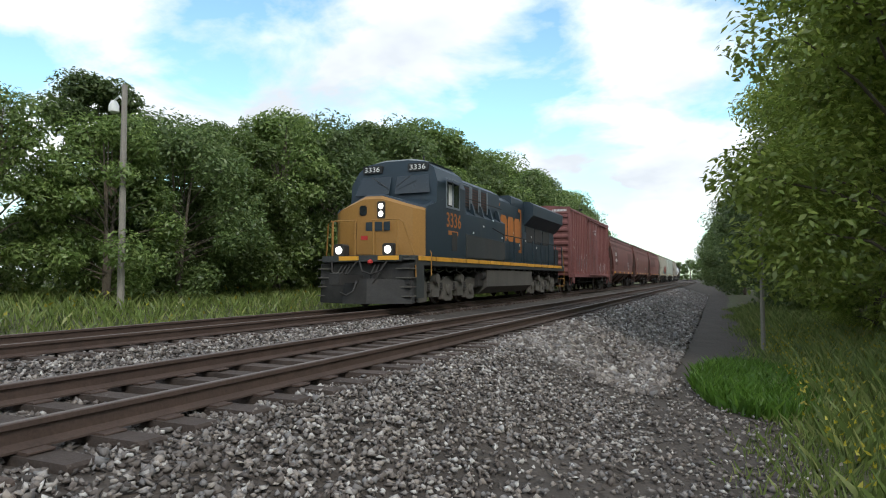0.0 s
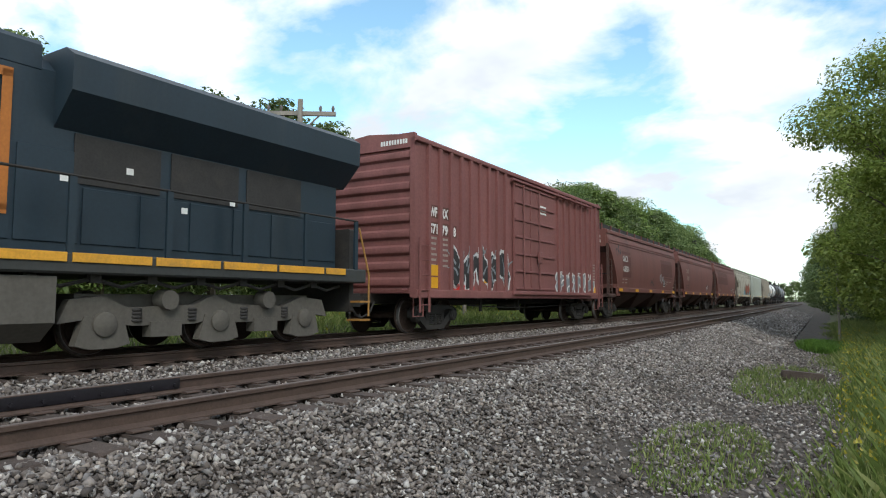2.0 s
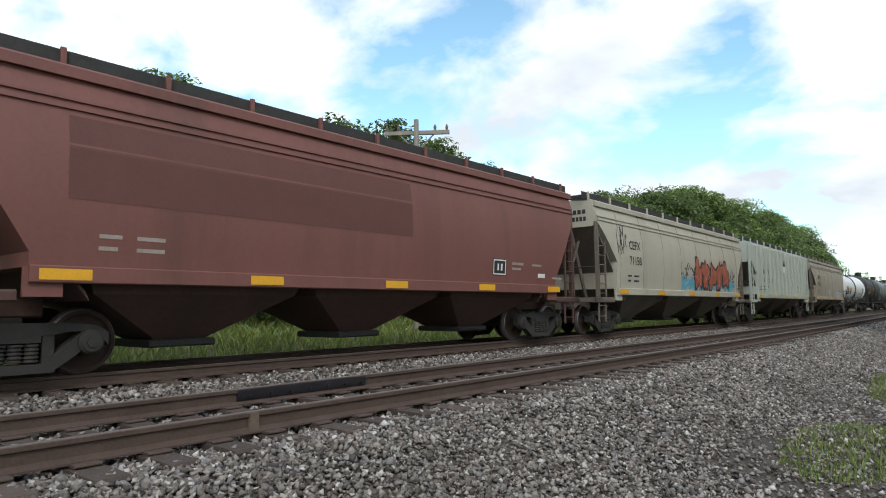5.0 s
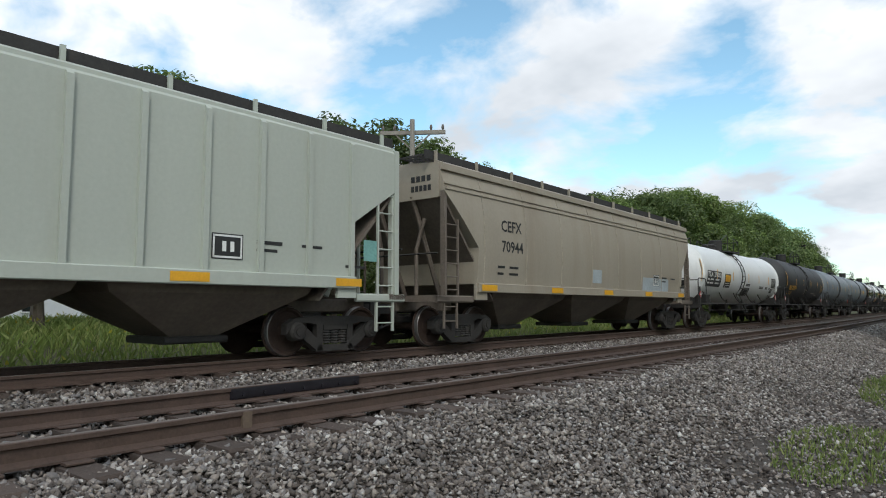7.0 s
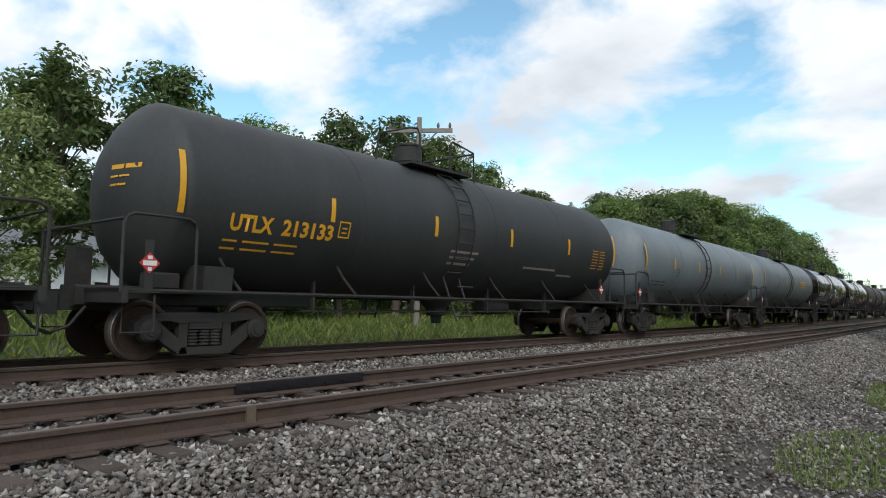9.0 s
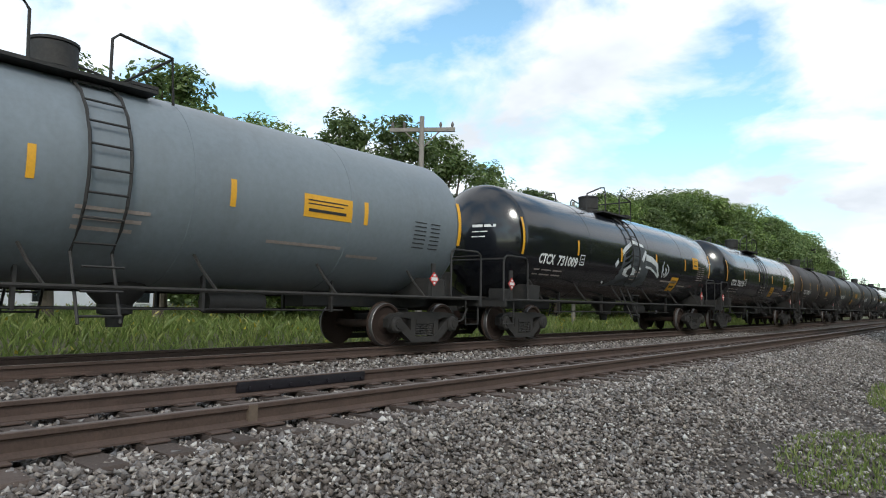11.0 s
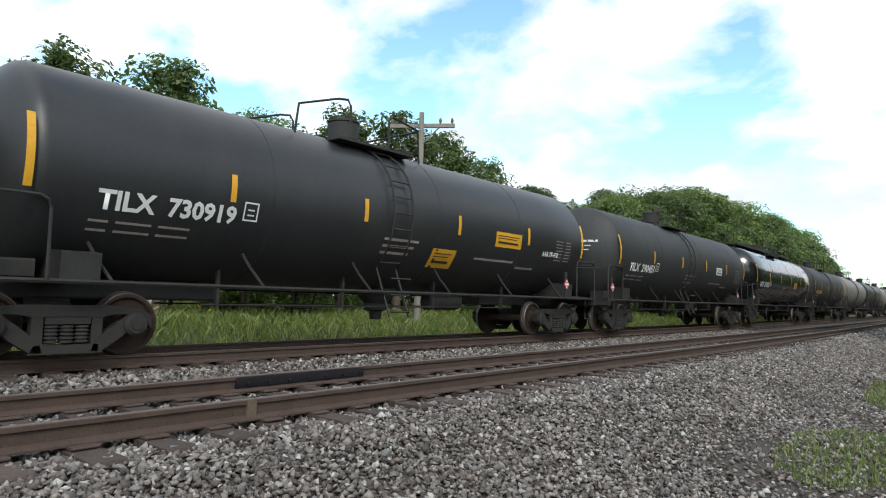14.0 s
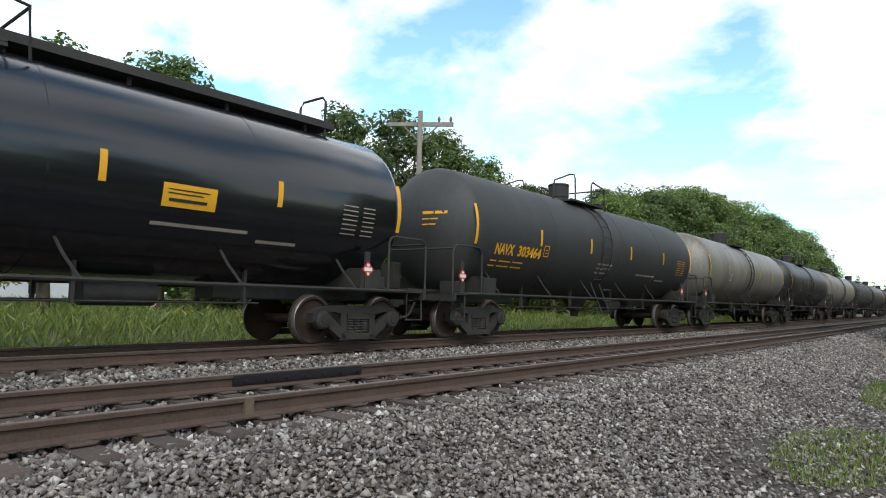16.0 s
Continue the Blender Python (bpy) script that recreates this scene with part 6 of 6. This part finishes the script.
        part("vent_grille", Shape().box(q * 1.50 - 0.012, q * 1.50 + 0.012, c0 + 1.4, c0 + 1.85, Z + 0.22, 2.35), M_DARK, car)
    part("equipment_cabin", Shape().prism([(-1.47, Z), (1.47, Z), (1.47, 3.05), (1.22, 3.22), (1.22, 4.20), (0.85, 4.42), (-0.85, 4.42), (-1.22, 4.20), (-1.22, 3.22), (-1.47, 3.05)], e0 - 0.02, e1), M_BLUE, car, "navy blue equipment cabin", smooth=20)
    for q in (-1, 1):
        for k, y in enumerate((e0 + 0.35, e0 + 1.3, e0 + 2.25)):
            gw = part("intake_grille", Shape().box(q * 1.22 - 0.02, q * 1.22 + 0.02, y, y + 0.72, 3.35, 4.10), M_DARK, car)
            sl = Shape()
            for z in np.linspace(3.42, 4.02, 7):
                sl.box(q * 1.245 - 0.008, q * 1.245 + 0.008, y + 0.04, y + 0.68, z, z + 0.035)
            part("slat", sl, M_UNDER_B, gw)
            part("frame", Shape().box(q * 1.25 - 0.02, q * 1.25 + 0.02, y - 0.05, y, 3.3, 4.15).box(q * 1.25 - 0.02, q * 1.25 + 0.02, y + 0.72, y + 0.77, 3.3, 4.15), M_TGREY, gw)
        for y in (e0 + 0.2, e0 + 1.15, e0 + 2.1, e0 + 3.1, e0 + 4.1):
            part("cabin_bracket", Shape().prism([(q * 1.46, 3.05), (q * 1.24, 3.2), (q * 1.24, 3.55), (q * 1.34, 3.5)], y - 0.06, y + 0.06), M_BLUE, car)
        part("cabin_rail", Shape().tube([(q * 1.40, e0 + 0.15, 3.62), (q * 1.40, e1 - 0.3, 3.62)], 0.018, 5), M_STEEL, car)
    # engine hood, stack and radiator
    part("engine_hood", Shape().prism([(-1.05, Z), (1.05, Z), (1.05, 4.10), (0.82, 4.30), (-0.82, 4.30), (-1.05, 4.10)], e1 - 0.01, r - 0.5), M_BLUE, car, "navy blue engine hood", smooth=20)
    part("exhaust_housing", Shape().slab(-1.06, 1.06, e1 + 2.2, e1 + 4.1, 4.0, 4.50, 0.08), M_BLUE, car)
    d0 = e1 + 4.3
    part("radiator", Shape().prism([(-1.05, 3.30), (1.05, 3.30), (1.50, 3.78), (1.52, 4.28), (1.30, 4.42), (-1.30, 4.42), (-1.52, 4.28), (-1.50, 3.78)], d0, r - 0.25), M_BLUE, car, "overhanging radiator wings", smooth=20)
    for q in (-1, 1):
        for k in range(3):
            part("radiator_screen", Shape().box(q * 1.06 - 0.015, q * 1.06 + 0.015, d0 + 0.3 + 1.6 * k, d0 + 1.7 + 1.6 * k, 2.55, 3.28), M_DARK, car)
    for q in (-1, 1):
        for k, y in enumerate(np.arange(e1 + 0.15, r - 0.9, 0.92)):
            part("hood_door", Shape().slab(q * 1.055 - 0.018, q * 1.055 + 0.018, y, y + 0.86, Z + 0.15, 2.5 if y > d0 else 3.0, 0.01), M_BLUE, car)
        for y in np.linspace(e1 - 0.2, r - 0.3, 8):
            part("rail_post", Shape().box(q * 1.46 - 0.025, q * 1.46 + 0.025, y - 0.05, y + 0.05, Z - 0.1, Z + 1.05), M_BLUE, car)
        part("handrail", Shape().tube([(q * 1.47, e1 - 1.6, Z + 1.25), (q * 1.47, e1 - 0.2, Z + 1.08), (q * 1.47, r - 0.25, Z + 1.04)], 0.022, 6), M_STEEL, car)
        part("rear_steps", Shape().tube([(q * 1.47, r - 0.2, Z + 0.9), (q * 1.47, r + 0.15, Z - 0.1), (q * 1.47, r + 0.15, 0.5)], 0.022, 6).box(min(q * 1.1, q * 1.48), max(q * 1.1, q * 1.48), r - 0.15, r + 0.2, 0.4, 0.44).box(min(q * 1.1, q * 1.48), max(q * 1.1, q * 1.48), r - 0.15, r + 0.2, 0.8, 0.84), M_GOLD, car)
    part("rear_wall", Shape().slab(-1.2, 1.2, r - 0.2, r - 0.05, 0.6, Z + 0.9), M_DARK, car)
    # emblem on the hood, as plain blocks
    ex = 1.08
    lg = Shape()
    for y, d in ((e1 + 0.06, 1), (e1 + 3.6, -1)):
        lg.box(ex + 0.0, ex + 0.008, y, y + 0.13, 2.05, 3.95)
        a, b = sorted((y + (0.0 if d > 0 else 0.13), y + d * 0.45 + (0 if d > 0 else 0.13)))
        lg.box(ex, ex + 0.008, a, b, 3.85, 3.98).box(ex, ex + 0.008, a, b, 2.0, 2.13)
    for k in range(3):
        y = e1 + 0.62 + 1.0 * k
        lg.plate([(y + 0.15, 2.45), (y + 0.78, 2.45), (y + 0.86, 2.60), (y + 0.86, 3.35), (y + 0.74, 3.52), (y + 0.12, 3.52), (y, 3.38), (y, 2.60)], ex, ex + 0.008)
    part("side_emblem", lg, M_ORANGE, car, "orange company emblem blocks")
    lettering(car, "3336", 0.48, c0 + 0.95, 2.50, lambda y, z: 1.502, M_ORANGE, width=1.25)
    panel(car, "cab_emblem", c0 + 1.1, c0 + 1.95, 2.25, 2.38, lambda y, z: 1.502, M_ORANGE, n=1)
    bars(car, [(e0 + 0.7 + 1.1 * k, 2.42 + 0.6 * (k % 3) * 0.5, 0.14, 0.06) for k in range(4)] + [(e1 + 1.0 * k + 0.4, 2.3 + 0.25 * (k % 3), 0.12, 0.10) for k in range(8)], lambda y, z: 1.50 if y < e1 else 1.08, M_WHITE, "small_placard")
    # fuel tank, trucks
    part("fuel_tank", Shape().prism([(-1.05, 0.28), (1.05, 0.28), (1.42, 0.55), (1.42, 1.18), (-1.42, 1.18), (-1.42, 0.55)], -3.0, 3.4), M_TANKG, car, "dust-coloured fuel tank", smooth=20)
    part("air_reservoir", Shape().slab(-1.3, 1.3, -3.7, -3.05, 0.55, 1.15).tube([(1.25, -3.4, 0.95), (1.25, -3.0, 0.95)], 0.16, 12), M_STEEL, car)
    for yc in (-hl + 5.0, hl - 5.0):
        s = Shape()
        for q in (-1, 1):
            a, b = sorted((q * 1.02, q * 1.18))
            s.plate([(-2.75, 0.52), (-2.6, 0.86), (-2.1, 0.92), (-1.7, 0.74), (-0.5, 0.78), (-0.1, 0.95), (0.3, 0.78), (1.5, 0.74), (2.0, 0.92), (2.6, 0.86), (2.75, 0.52), (2.3, 0.58), (1.6, 0.46), (0.4, 0.46), (0, 0.58), (-0.5, 0.46), (-1.6, 0.46), (-2.3, 0.58)], a, b)
            for y in (-2.08, -0.0, 2.08):
                s.plate([(y - 0.30, 0.62), (y - 0.42, 0.20), (y - 0.20, 0.14), (y + 0.20, 0.14), (y + 0.42, 0.20), (y + 0.30, 0.62)], a + 0.02, b + 0.02 * q)
                s.lathe_x([(q * 1.1, 0.2), (q * 1.24, 0.18), (q * 1.28, 0.1)], y, 0.50, 14)
            for y in (-1.05, 1.05):
                s.lathe_x([(q * 1.05, 0.17), (q * 1.30, 0.16)], y, 0.86, 12)
                s.box(min(q * 1.0, q * 1.22), max(q * 1.0, q * 1.22), y - 0.28, y + 0.28, 0.28, 0.52)
        s.box(-0.95, 0.95, -2.4, 2.4, 0.6, 0.95)
        bg = part("bogie", s, M_TANKG, car, "dusty three-axle bogie", at=(0, yc, 0))
        sp = Shape()
        for q in (-1, 1):
            for y in (-1.55, -0.55, 0.55, 1.55):
                for k in range(4):
                    sp.lathe_z([(0.52 + 0.055 * k, 0.09), (0.535 + 0.055 * k, 0.10), (0.55 + 0.055 * k, 0.10), (0.565 + 0.055 * k, 0.09)], q * 1.14, y, 10)
        part("springs", sp, M_DARK, bg)
        for y in (-2.08, 0.0, 2.08):
            add_wheelset(car, yc + y, 0.02)
    pipes = Shape()
    for y in np.arange(-hl + 2.6, hl - 2, 0.9):
        pipes.box(1.25, 1.36, y, y + 0.16, 1.10, 1.24)
        pipes.tube([(1.3, y + 0.1, 1.15), (1.3, y + 0.5, 1.05), (1.3, y + 0.9, 1.15)], 0.03, 5)
    part("pipework", pipes, M_STEEL, car)
    couplers(car, hl - 0.45)
    return car


# ---- the train, front to rear: where each car begins, counted along the line ----
JOINTS = [32.3, 54.9, 70.6, 87.0, 103.4, 119.75, 136.9, 153.65, 170.9, 188.0, 204.9, 221.4, 238.0, 254.95, 271.8, 288.5, 305.2, 321.9, 338.65, 355.5, 372.3, 389.1, 405.9, 422.7, 439.5, 456.3, 473.1, 489.9]
SPEED = 20.5
TRAIN = []


def add_car(ob, k):
    TRAIN.append((ob, (JOINTS[k] + JOINTS[k + 1]) / 2, JOINTS[k + 1] - JOINTS[k]))


def size(k):
    return JOINTS[k + 1] - JOINTS[k]


add_car(locomotive(size(0), "blue and gold diesel freight locomotive with lit headlights"), 0)
add_car(box_car(size(1), "faded red ribbed boxcar with graffiti along its side"), 1)
h, sf, e = hopper_car(size(2), "curved", M_BROWN, M_UNDER_B, "brown covered hopper car with white reporting marks", "GACX", "63501", M_WHITE, cut=1.6)
panel(h, "dark_patch", -e + 0.85, -e + 2.4, 1.95, 3.2, sf, M_BROWN_D, lift=0.004, n=5)
panel(h, "dark_patch", e - 3.4, e - 0.3, 2.1, 3.2, sf, M_BROWN_D, lift=0.004, n=5)
scrawl(h, -e + 0.0, -e + 0.75, 2.9, 3.5, sf, ((M_GRAF_K, 0.04, 4),), 31)
scrawl(h, 0.2, 0.9, 1.6, 2.1, sf, ((M_GRAF_K, 0.03, 4),), 32)
scrawl(h, 2.6, 3.4, 1.8, 2.4, sf, ((M_PATCH, 0.05, 4),), 33)
add_car(h, 2)
h, sf, e = hopper_car(size(3), "curved", M_BROWN, M_UNDER_B, "brown covered hopper car with faded markings", "GACX", "63500", M_FADED, cut=1.6)
add_car(h, 3)
h, sf, e = hopper_car(size(4), "curved", M_BROWN, M_UNDER_B, "plain brown covered hopper car with a stencil box", "", "", M_WHITE, cut=1.6)
panel(h, "dark_patch", -e + 0.4, 0.6, 2.3, 3.4, sf, M_BROWN_D, lift=0.004, n=5)
panel(h, "stencil_plate", e - 0.9, e - 0.55, 1.62, 1.72, sf, M_WHITE, n=1)
add_car(h, 4)
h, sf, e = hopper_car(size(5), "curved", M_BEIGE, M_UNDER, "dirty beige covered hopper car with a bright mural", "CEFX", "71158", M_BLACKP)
throw_up(h, -0.9, 5.9, 1.46, 2.05, lambda y, z: sf(y, z) - 0.004, 8, 41, M_GRAF_B, M_GRAF_B, M_PATCH)
throw_up(h, 0.5, 5.1, 1.47, 2.85, lambda y, z: sf(y, z) + 0.012, 5, 47, M_GRAF_K, M_GRAF_R, M_GRAF_P)
scrawl(h, -0.9, 0.7, 1.9, 2.6, sf, ((M_GRAF_K, 0.03, 7),), 43)
scrawl(h, 5.0, 6.0, 1.9, 2.5, sf, ((M_GRAF_K, 0.03, 5),), 44)
scrawl(h, -e + 0.1, -e + 0.8, 2.5, 3.6, sf, ((M_GRAF_K, 0.025, 6),), 45)
add_car(h, 5)
h, sf, e = hopper_car(size(6), "ribbed", M_GREYH, M_UNDER, "pale grey ribbed covered hopper car", "", "", M_BLACKP, cut=2.45)
bay = (2 * e - 0.16) / 13
first = -e + 0.08
lettering(h, "IN", 0.24, first + 1.26 * bay, 2.53, sf, M_BLACKP, width=0.42 * bay)
lettering(h, "TX", 0.24, first + 2.22 * bay, 2.53, sf, M_BLACKP, width=0.46 * bay)
lettering(h, "88", 0.30, first + 1.14 * bay, 2.06, sf, M_WORN, width=0.56 * bay)
lettering(h, "21", 0.30, first + 2.16 * bay, 2.06, sf, M_WORN, width=0.52 * bay)
lettering(h, "1", 0.30, first + 3.12 * bay, 2.06, sf, M_BLACKP, width=0.06)
lettering(h, "1", 0.30, first + 3.40 * bay, 2.06, sf, M_BLACKP, width=0.06)
bars(h, [(first + (1.16 + 0.16 * k) * bay, 1.80 - 0.12 * j, 0.09, 0.05) for k in range(3) for j in range(2)] + [(first + 2.2 * bay, 1.78, 0.28, 0.10), (first + 4.2 * bay, 2.5, 0.02, 0.14), (first + 5.2 * bay, 2.22, 0.05, 0.13)], sf, M_WORN)
bars(h, [(first + 0.32 * bay, 1.80 - 0.07 * k, 0.34, 0.025) for k in range(3)], sf, M_BLACKP)
em = panel(h, "emblem", -0.15, 0.6, 2.75, 3.35, sf, M_WHITE, lift=0.006, n=2, label="black and white shield emblem")
bars(em, [(-0.12, 3.12, 0.69, 0.2), (-0.02, 3.35, 0.5, 0.08)], lambda y, z: 1.508, M_BLACKP)
panel(h, "teal_patch", e + 0.25, e + 0.6, 1.75, 2.15, sf, M_TEAL, n=1)
add_car(h, 6)
h, sf, e = hopper_car(size(7), "curved", M_TAN, M_UNDER, "grimy tan covered hopper car", "CEFX", "70944", M_BLACKP)
panel(h, "patch", 2.9, 5.3, 1.45, 1.9, sf, M_PATCH, n=2, label="grey-blue paint patch")
panel(h, "patch", -0.9, -0.3, 1.6, 2.0, sf, M_PATCH, n=2)
add_car(h, 7)
CARD = (1.9, 0.9, 2.25, 0.36, False)
TR, TZ = 1.40, 2.42
t = tank_car(size(8), M_TWHITE, "white tank car with black lettering panels", "", "", M_BLACKP, strips=(-7.32, -5.1, -2.43, 0.52, 2.72, 4.95, 7.2), ladder_y=-0.88, dome_y=-0.25)
hw = size(8) / 2 - 1.35
pn = panel(t, "lettering_panel", -hw + 0.62, -hw + 2.75, TZ - 0.62, TZ + 0.08, tank_surf, M_BLACKP, n=6, label="black lettering panel")
lift = lambda y, z: tank_surf(y, z) + 0.004
lettering(pn, "TILX", 0.22, -hw + 0.70, TZ - 0.18, lift, M_WHITE, width=0.75)
lettering(pn, "270002", 0.22, -hw + 1.62, TZ - 0.18, lift, M_WHITE, width=1.05)
bars(pn, [(-hw + a, TZ - 0.34 - 0.16 * k, w, 0.07) for k in (0, 1) for a, w in ((0.72, 0.3), (1.12, 0.5), (1.85, 0.6))], lift, M_WHITE)
nb = panel(t, "notice_board", -hw + 3.35, -hw + 4.35, TZ - 0.62, TZ + 0.02, tank_surf, M_BLACKP, n=5, label="black board with a yellow notice")
panel(nb, "notice", -hw + 3.45, -hw + 4.27, TZ - 0.34, TZ - 0.03, lift, M_YSTRIP, n=3)
bars(nb, [(-hw + 3.5, TZ - 0.44 - 0.09 * k, 0.7, 0.03) for k in range(2)], lift, M_WHITE)
for y0, w, z0, hh, kind in ((-0.28, 1.32, TZ - 0.95, 0.40, "big"), (0.11, 0.81, TZ - 0.46, 0.12, "line"), (2.98, 0.9, TZ - 0.54, 0.13, "line"), (4.4, 0.5, TZ - 0.54, 0.12, "line"), (5.31, 0.22, TZ - 0.53, 0.09, ""), (5.72, 1.05, TZ - 0.44, 0.55, "table"), (5.66, 0.55, TZ - 0.72, 0.22, "line")):
    sp = panel(t, "stencil_panel", y0, y0 + w, z0, z0 + hh, tank_surf, M_BLACKP, n=4, label="black stencil panel with small white print")
    if kind == "big":
        bars(sp, [(y0 + 0.10, z0 + 0.34, w - 0.2, 0.022)] + [(y0 + a, z0 + 0.06 + 0.05 * k, 0.24, 0.012) for k in range(5) for a in (0.08, 1.0)] + [(y0 + 0.36, z0 + 0.035, 0.6, 0.010)], lift, M_WORN_W)
    elif kind == "line":
        bars(sp, [(y0 + 0.06 + (w - 0.1) * k / 6, z0 + hh * 0.35, (w - 0.1) / 8, hh * 0.34) for k in range(6)], lift, M_WORN_W)
    elif kind == "table":
        bars(sp, [(y0 + 0.07 + 0.33 * a, z0 + 0.06 + 0.066 * k, 0.25, 0.026) for k in range(7) for a in range(3)], lift, M_WORN_W)
hp = Shape()
for x0, z0, w, h_ in ((0.25, TZ + 0.25, 0.62, 0.36), (0.35, TZ - 0.62, 0.55, 0.22)):
    hp.add([(x, -hw - 0.66 + 0.34 * max(0.0, math.hypot(x, z - TZ) - 0.30) ** 1.5, z) for x, z in ((x0, z0), (x0 + w, z0), (x0 + w, z0 + h_), (x0, z0 + h_))], [(0, 1, 2, 3)])
part("end_panel", hp, M_BLACKP, t, "black stencil panel on the tank head", smooth=0)
add_car(t, 8)
TR, TZ = 1.52, 2.60
add_car(tank_car(size(9), M_TDULL, "dull black tank car with yellow lettering", "UTLX", "213133", M_YSTRIP, yellow_cards=()), 9)
add_car(tank_car(size(10), M_TGREY, "grey tank car in the middle of the train", "", "", M_BLACKP, ladder_on=True), 10)
add_car(tank_car(size(11), M_TGREY, "grey tank car with a yellow notice", "", "", M_BLACKP, yellow_cards=((2.7, 1.1, 2.35, 0.40, False),)), 11)
add_car(tank_car(size(12), M_TGLOSS, "glossy black tank car with a sprayed bird's head", "CTCX", "731009", M_WHITE, yellow_cards=((3.1, 0.7, 1.55, 0.5, False), (5.1, 0.6, 2.45, 0.45, False)), art=61), 12)
add_car(tank_car(size(13), M_TGLOSS, "glossy black tank car with white lettering", "CTCX", "732115", M_WHITE, yellow_cards=((1.3, 0.75, 1.65, 0.5, False), (4.2, 0.75, 2.05, 0.32, False))), 13)
add_car(tank_car(size(14), M_TBROWN, "rusty brown tank car with white lettering", "TILX", "192052", M_WHITE, yellow_cards=((2.4, 0.7, 2.05, 0.3, False),)), 14)
add_car(tank_car(size(15), M_TBLACK, "satin black tank car with yellow notices", "TILX", "730919", M_WHITE, yellow_cards=((0.6, 0.8, 1.6, 0.4, False), (2.75, 1.1, 2.2, 0.36, False))), 15)
t = tank_car(size(16), M_TDULL, "dull black tank car with white lettering", "TILX", "290451", M_WHITE, yellow_cards=((2.7, 0.8, 2.25, 0.32, True),))
add_car(t, 16)
lettering(TRAIN[15][0], "AAR ST-470", 0.12, 4.9, 2.12, tank_surf, M_WHITE, width=0.80)
add_car(tank_car(size(17), M_TGLOSS, "glossy black tank car with a full-length roof walkway", "VMSX", "310213", M_WHITE, yellow_cards=((2.2, 0.85, 2.12, 0.34, False),), walkway=True, ladder_on=False), 17)
add_car(tank_car(size(18), M_TDULL, "dull black tank car with yellow lettering", "NAVX", "303464", M_YSTRIP), 18)
REST = [(M_TSILVER, "weathered silver-brown tank car"), (M_TBLACK, "satin black tank car in the rear of the train"), (M_TSILVER, "weathered silver-brown tank car"), (M_TDULL, "dull black tank car in the rear of the train"),
        (M_TBLACK, "satin black tank car in the rear of the train"), (M_TBROWN, "rusty brown tank car in the rear of the train"), (M_TDULL, "dull black tank car in the rear of the train"), (M_TBLACK, "satin black tank car in the rear of the train")]
for k, (paint, label) in enumerate(REST):
    add_car(tank_car(size(19 + k), paint, label, ladder_on=k < 3), 19 + k)

# ---- sleepers and plates, piece by piece ----
tie_me = Shape().slab(-1.28, 1.28, -0.112, 0.112, -0.37, -0.185, 0.02).mesh("sleeper", M_TIE)
plate_me = Shape().slab(-0.17, 0.17, -0.09, 0.09, -0.186, -0.166, 0.006).mesh("tie_plate", M_RAIL)
tie_rnd = random.Random(8)
for tr_ob, centre, y0, y1 in ((track_near, NEAR, -6, 62), (track_far, FAR, -12, 60)):
    y = y0
    while y < y1:
        slope = (bend(y + 0.5) - bend(y - 0.5))
        turn = -math.degrees(math.atan(slope)) * -1
        tie = link("sleeper", tie_me, tr_ob, "", pose(-centre + bend(y) + tie_rnd.uniform(-0.05, 0.05), y, tie_rnd.uniform(-0.012, 0.006), tie_rnd.uniform(-1.5, 1.5), 0, -turn + tie_rnd.uniform(-1, 1)))
        if y < 24:
            for lat in (-HALF, HALF):
                link("tie_plate", plate_me, tr_ob, "", pose(-centre - lat + bend(y), y, 0, 0, 0, -turn))
        y += 0.53 + tie_rnd.uniform(-0.03, 0.03)


# ---- motion ----
def motions():
    for ob, start, length in TRAIN:
        rows = []
        for t in np.arange(0, 16.01, 1.0):
            y = start - SPEED * t
            a, b = y - length * 0.36, y + length * 0.36
            xa, xb = -FAR + bend(a), -FAR + bend(b)
            rows.append((float(t), pose((xa + xb) / 2, y, 0, 0, 0, -math.degrees(math.atan2(xb - xa, b - a)))))
        walk(ob, rows)


motions()
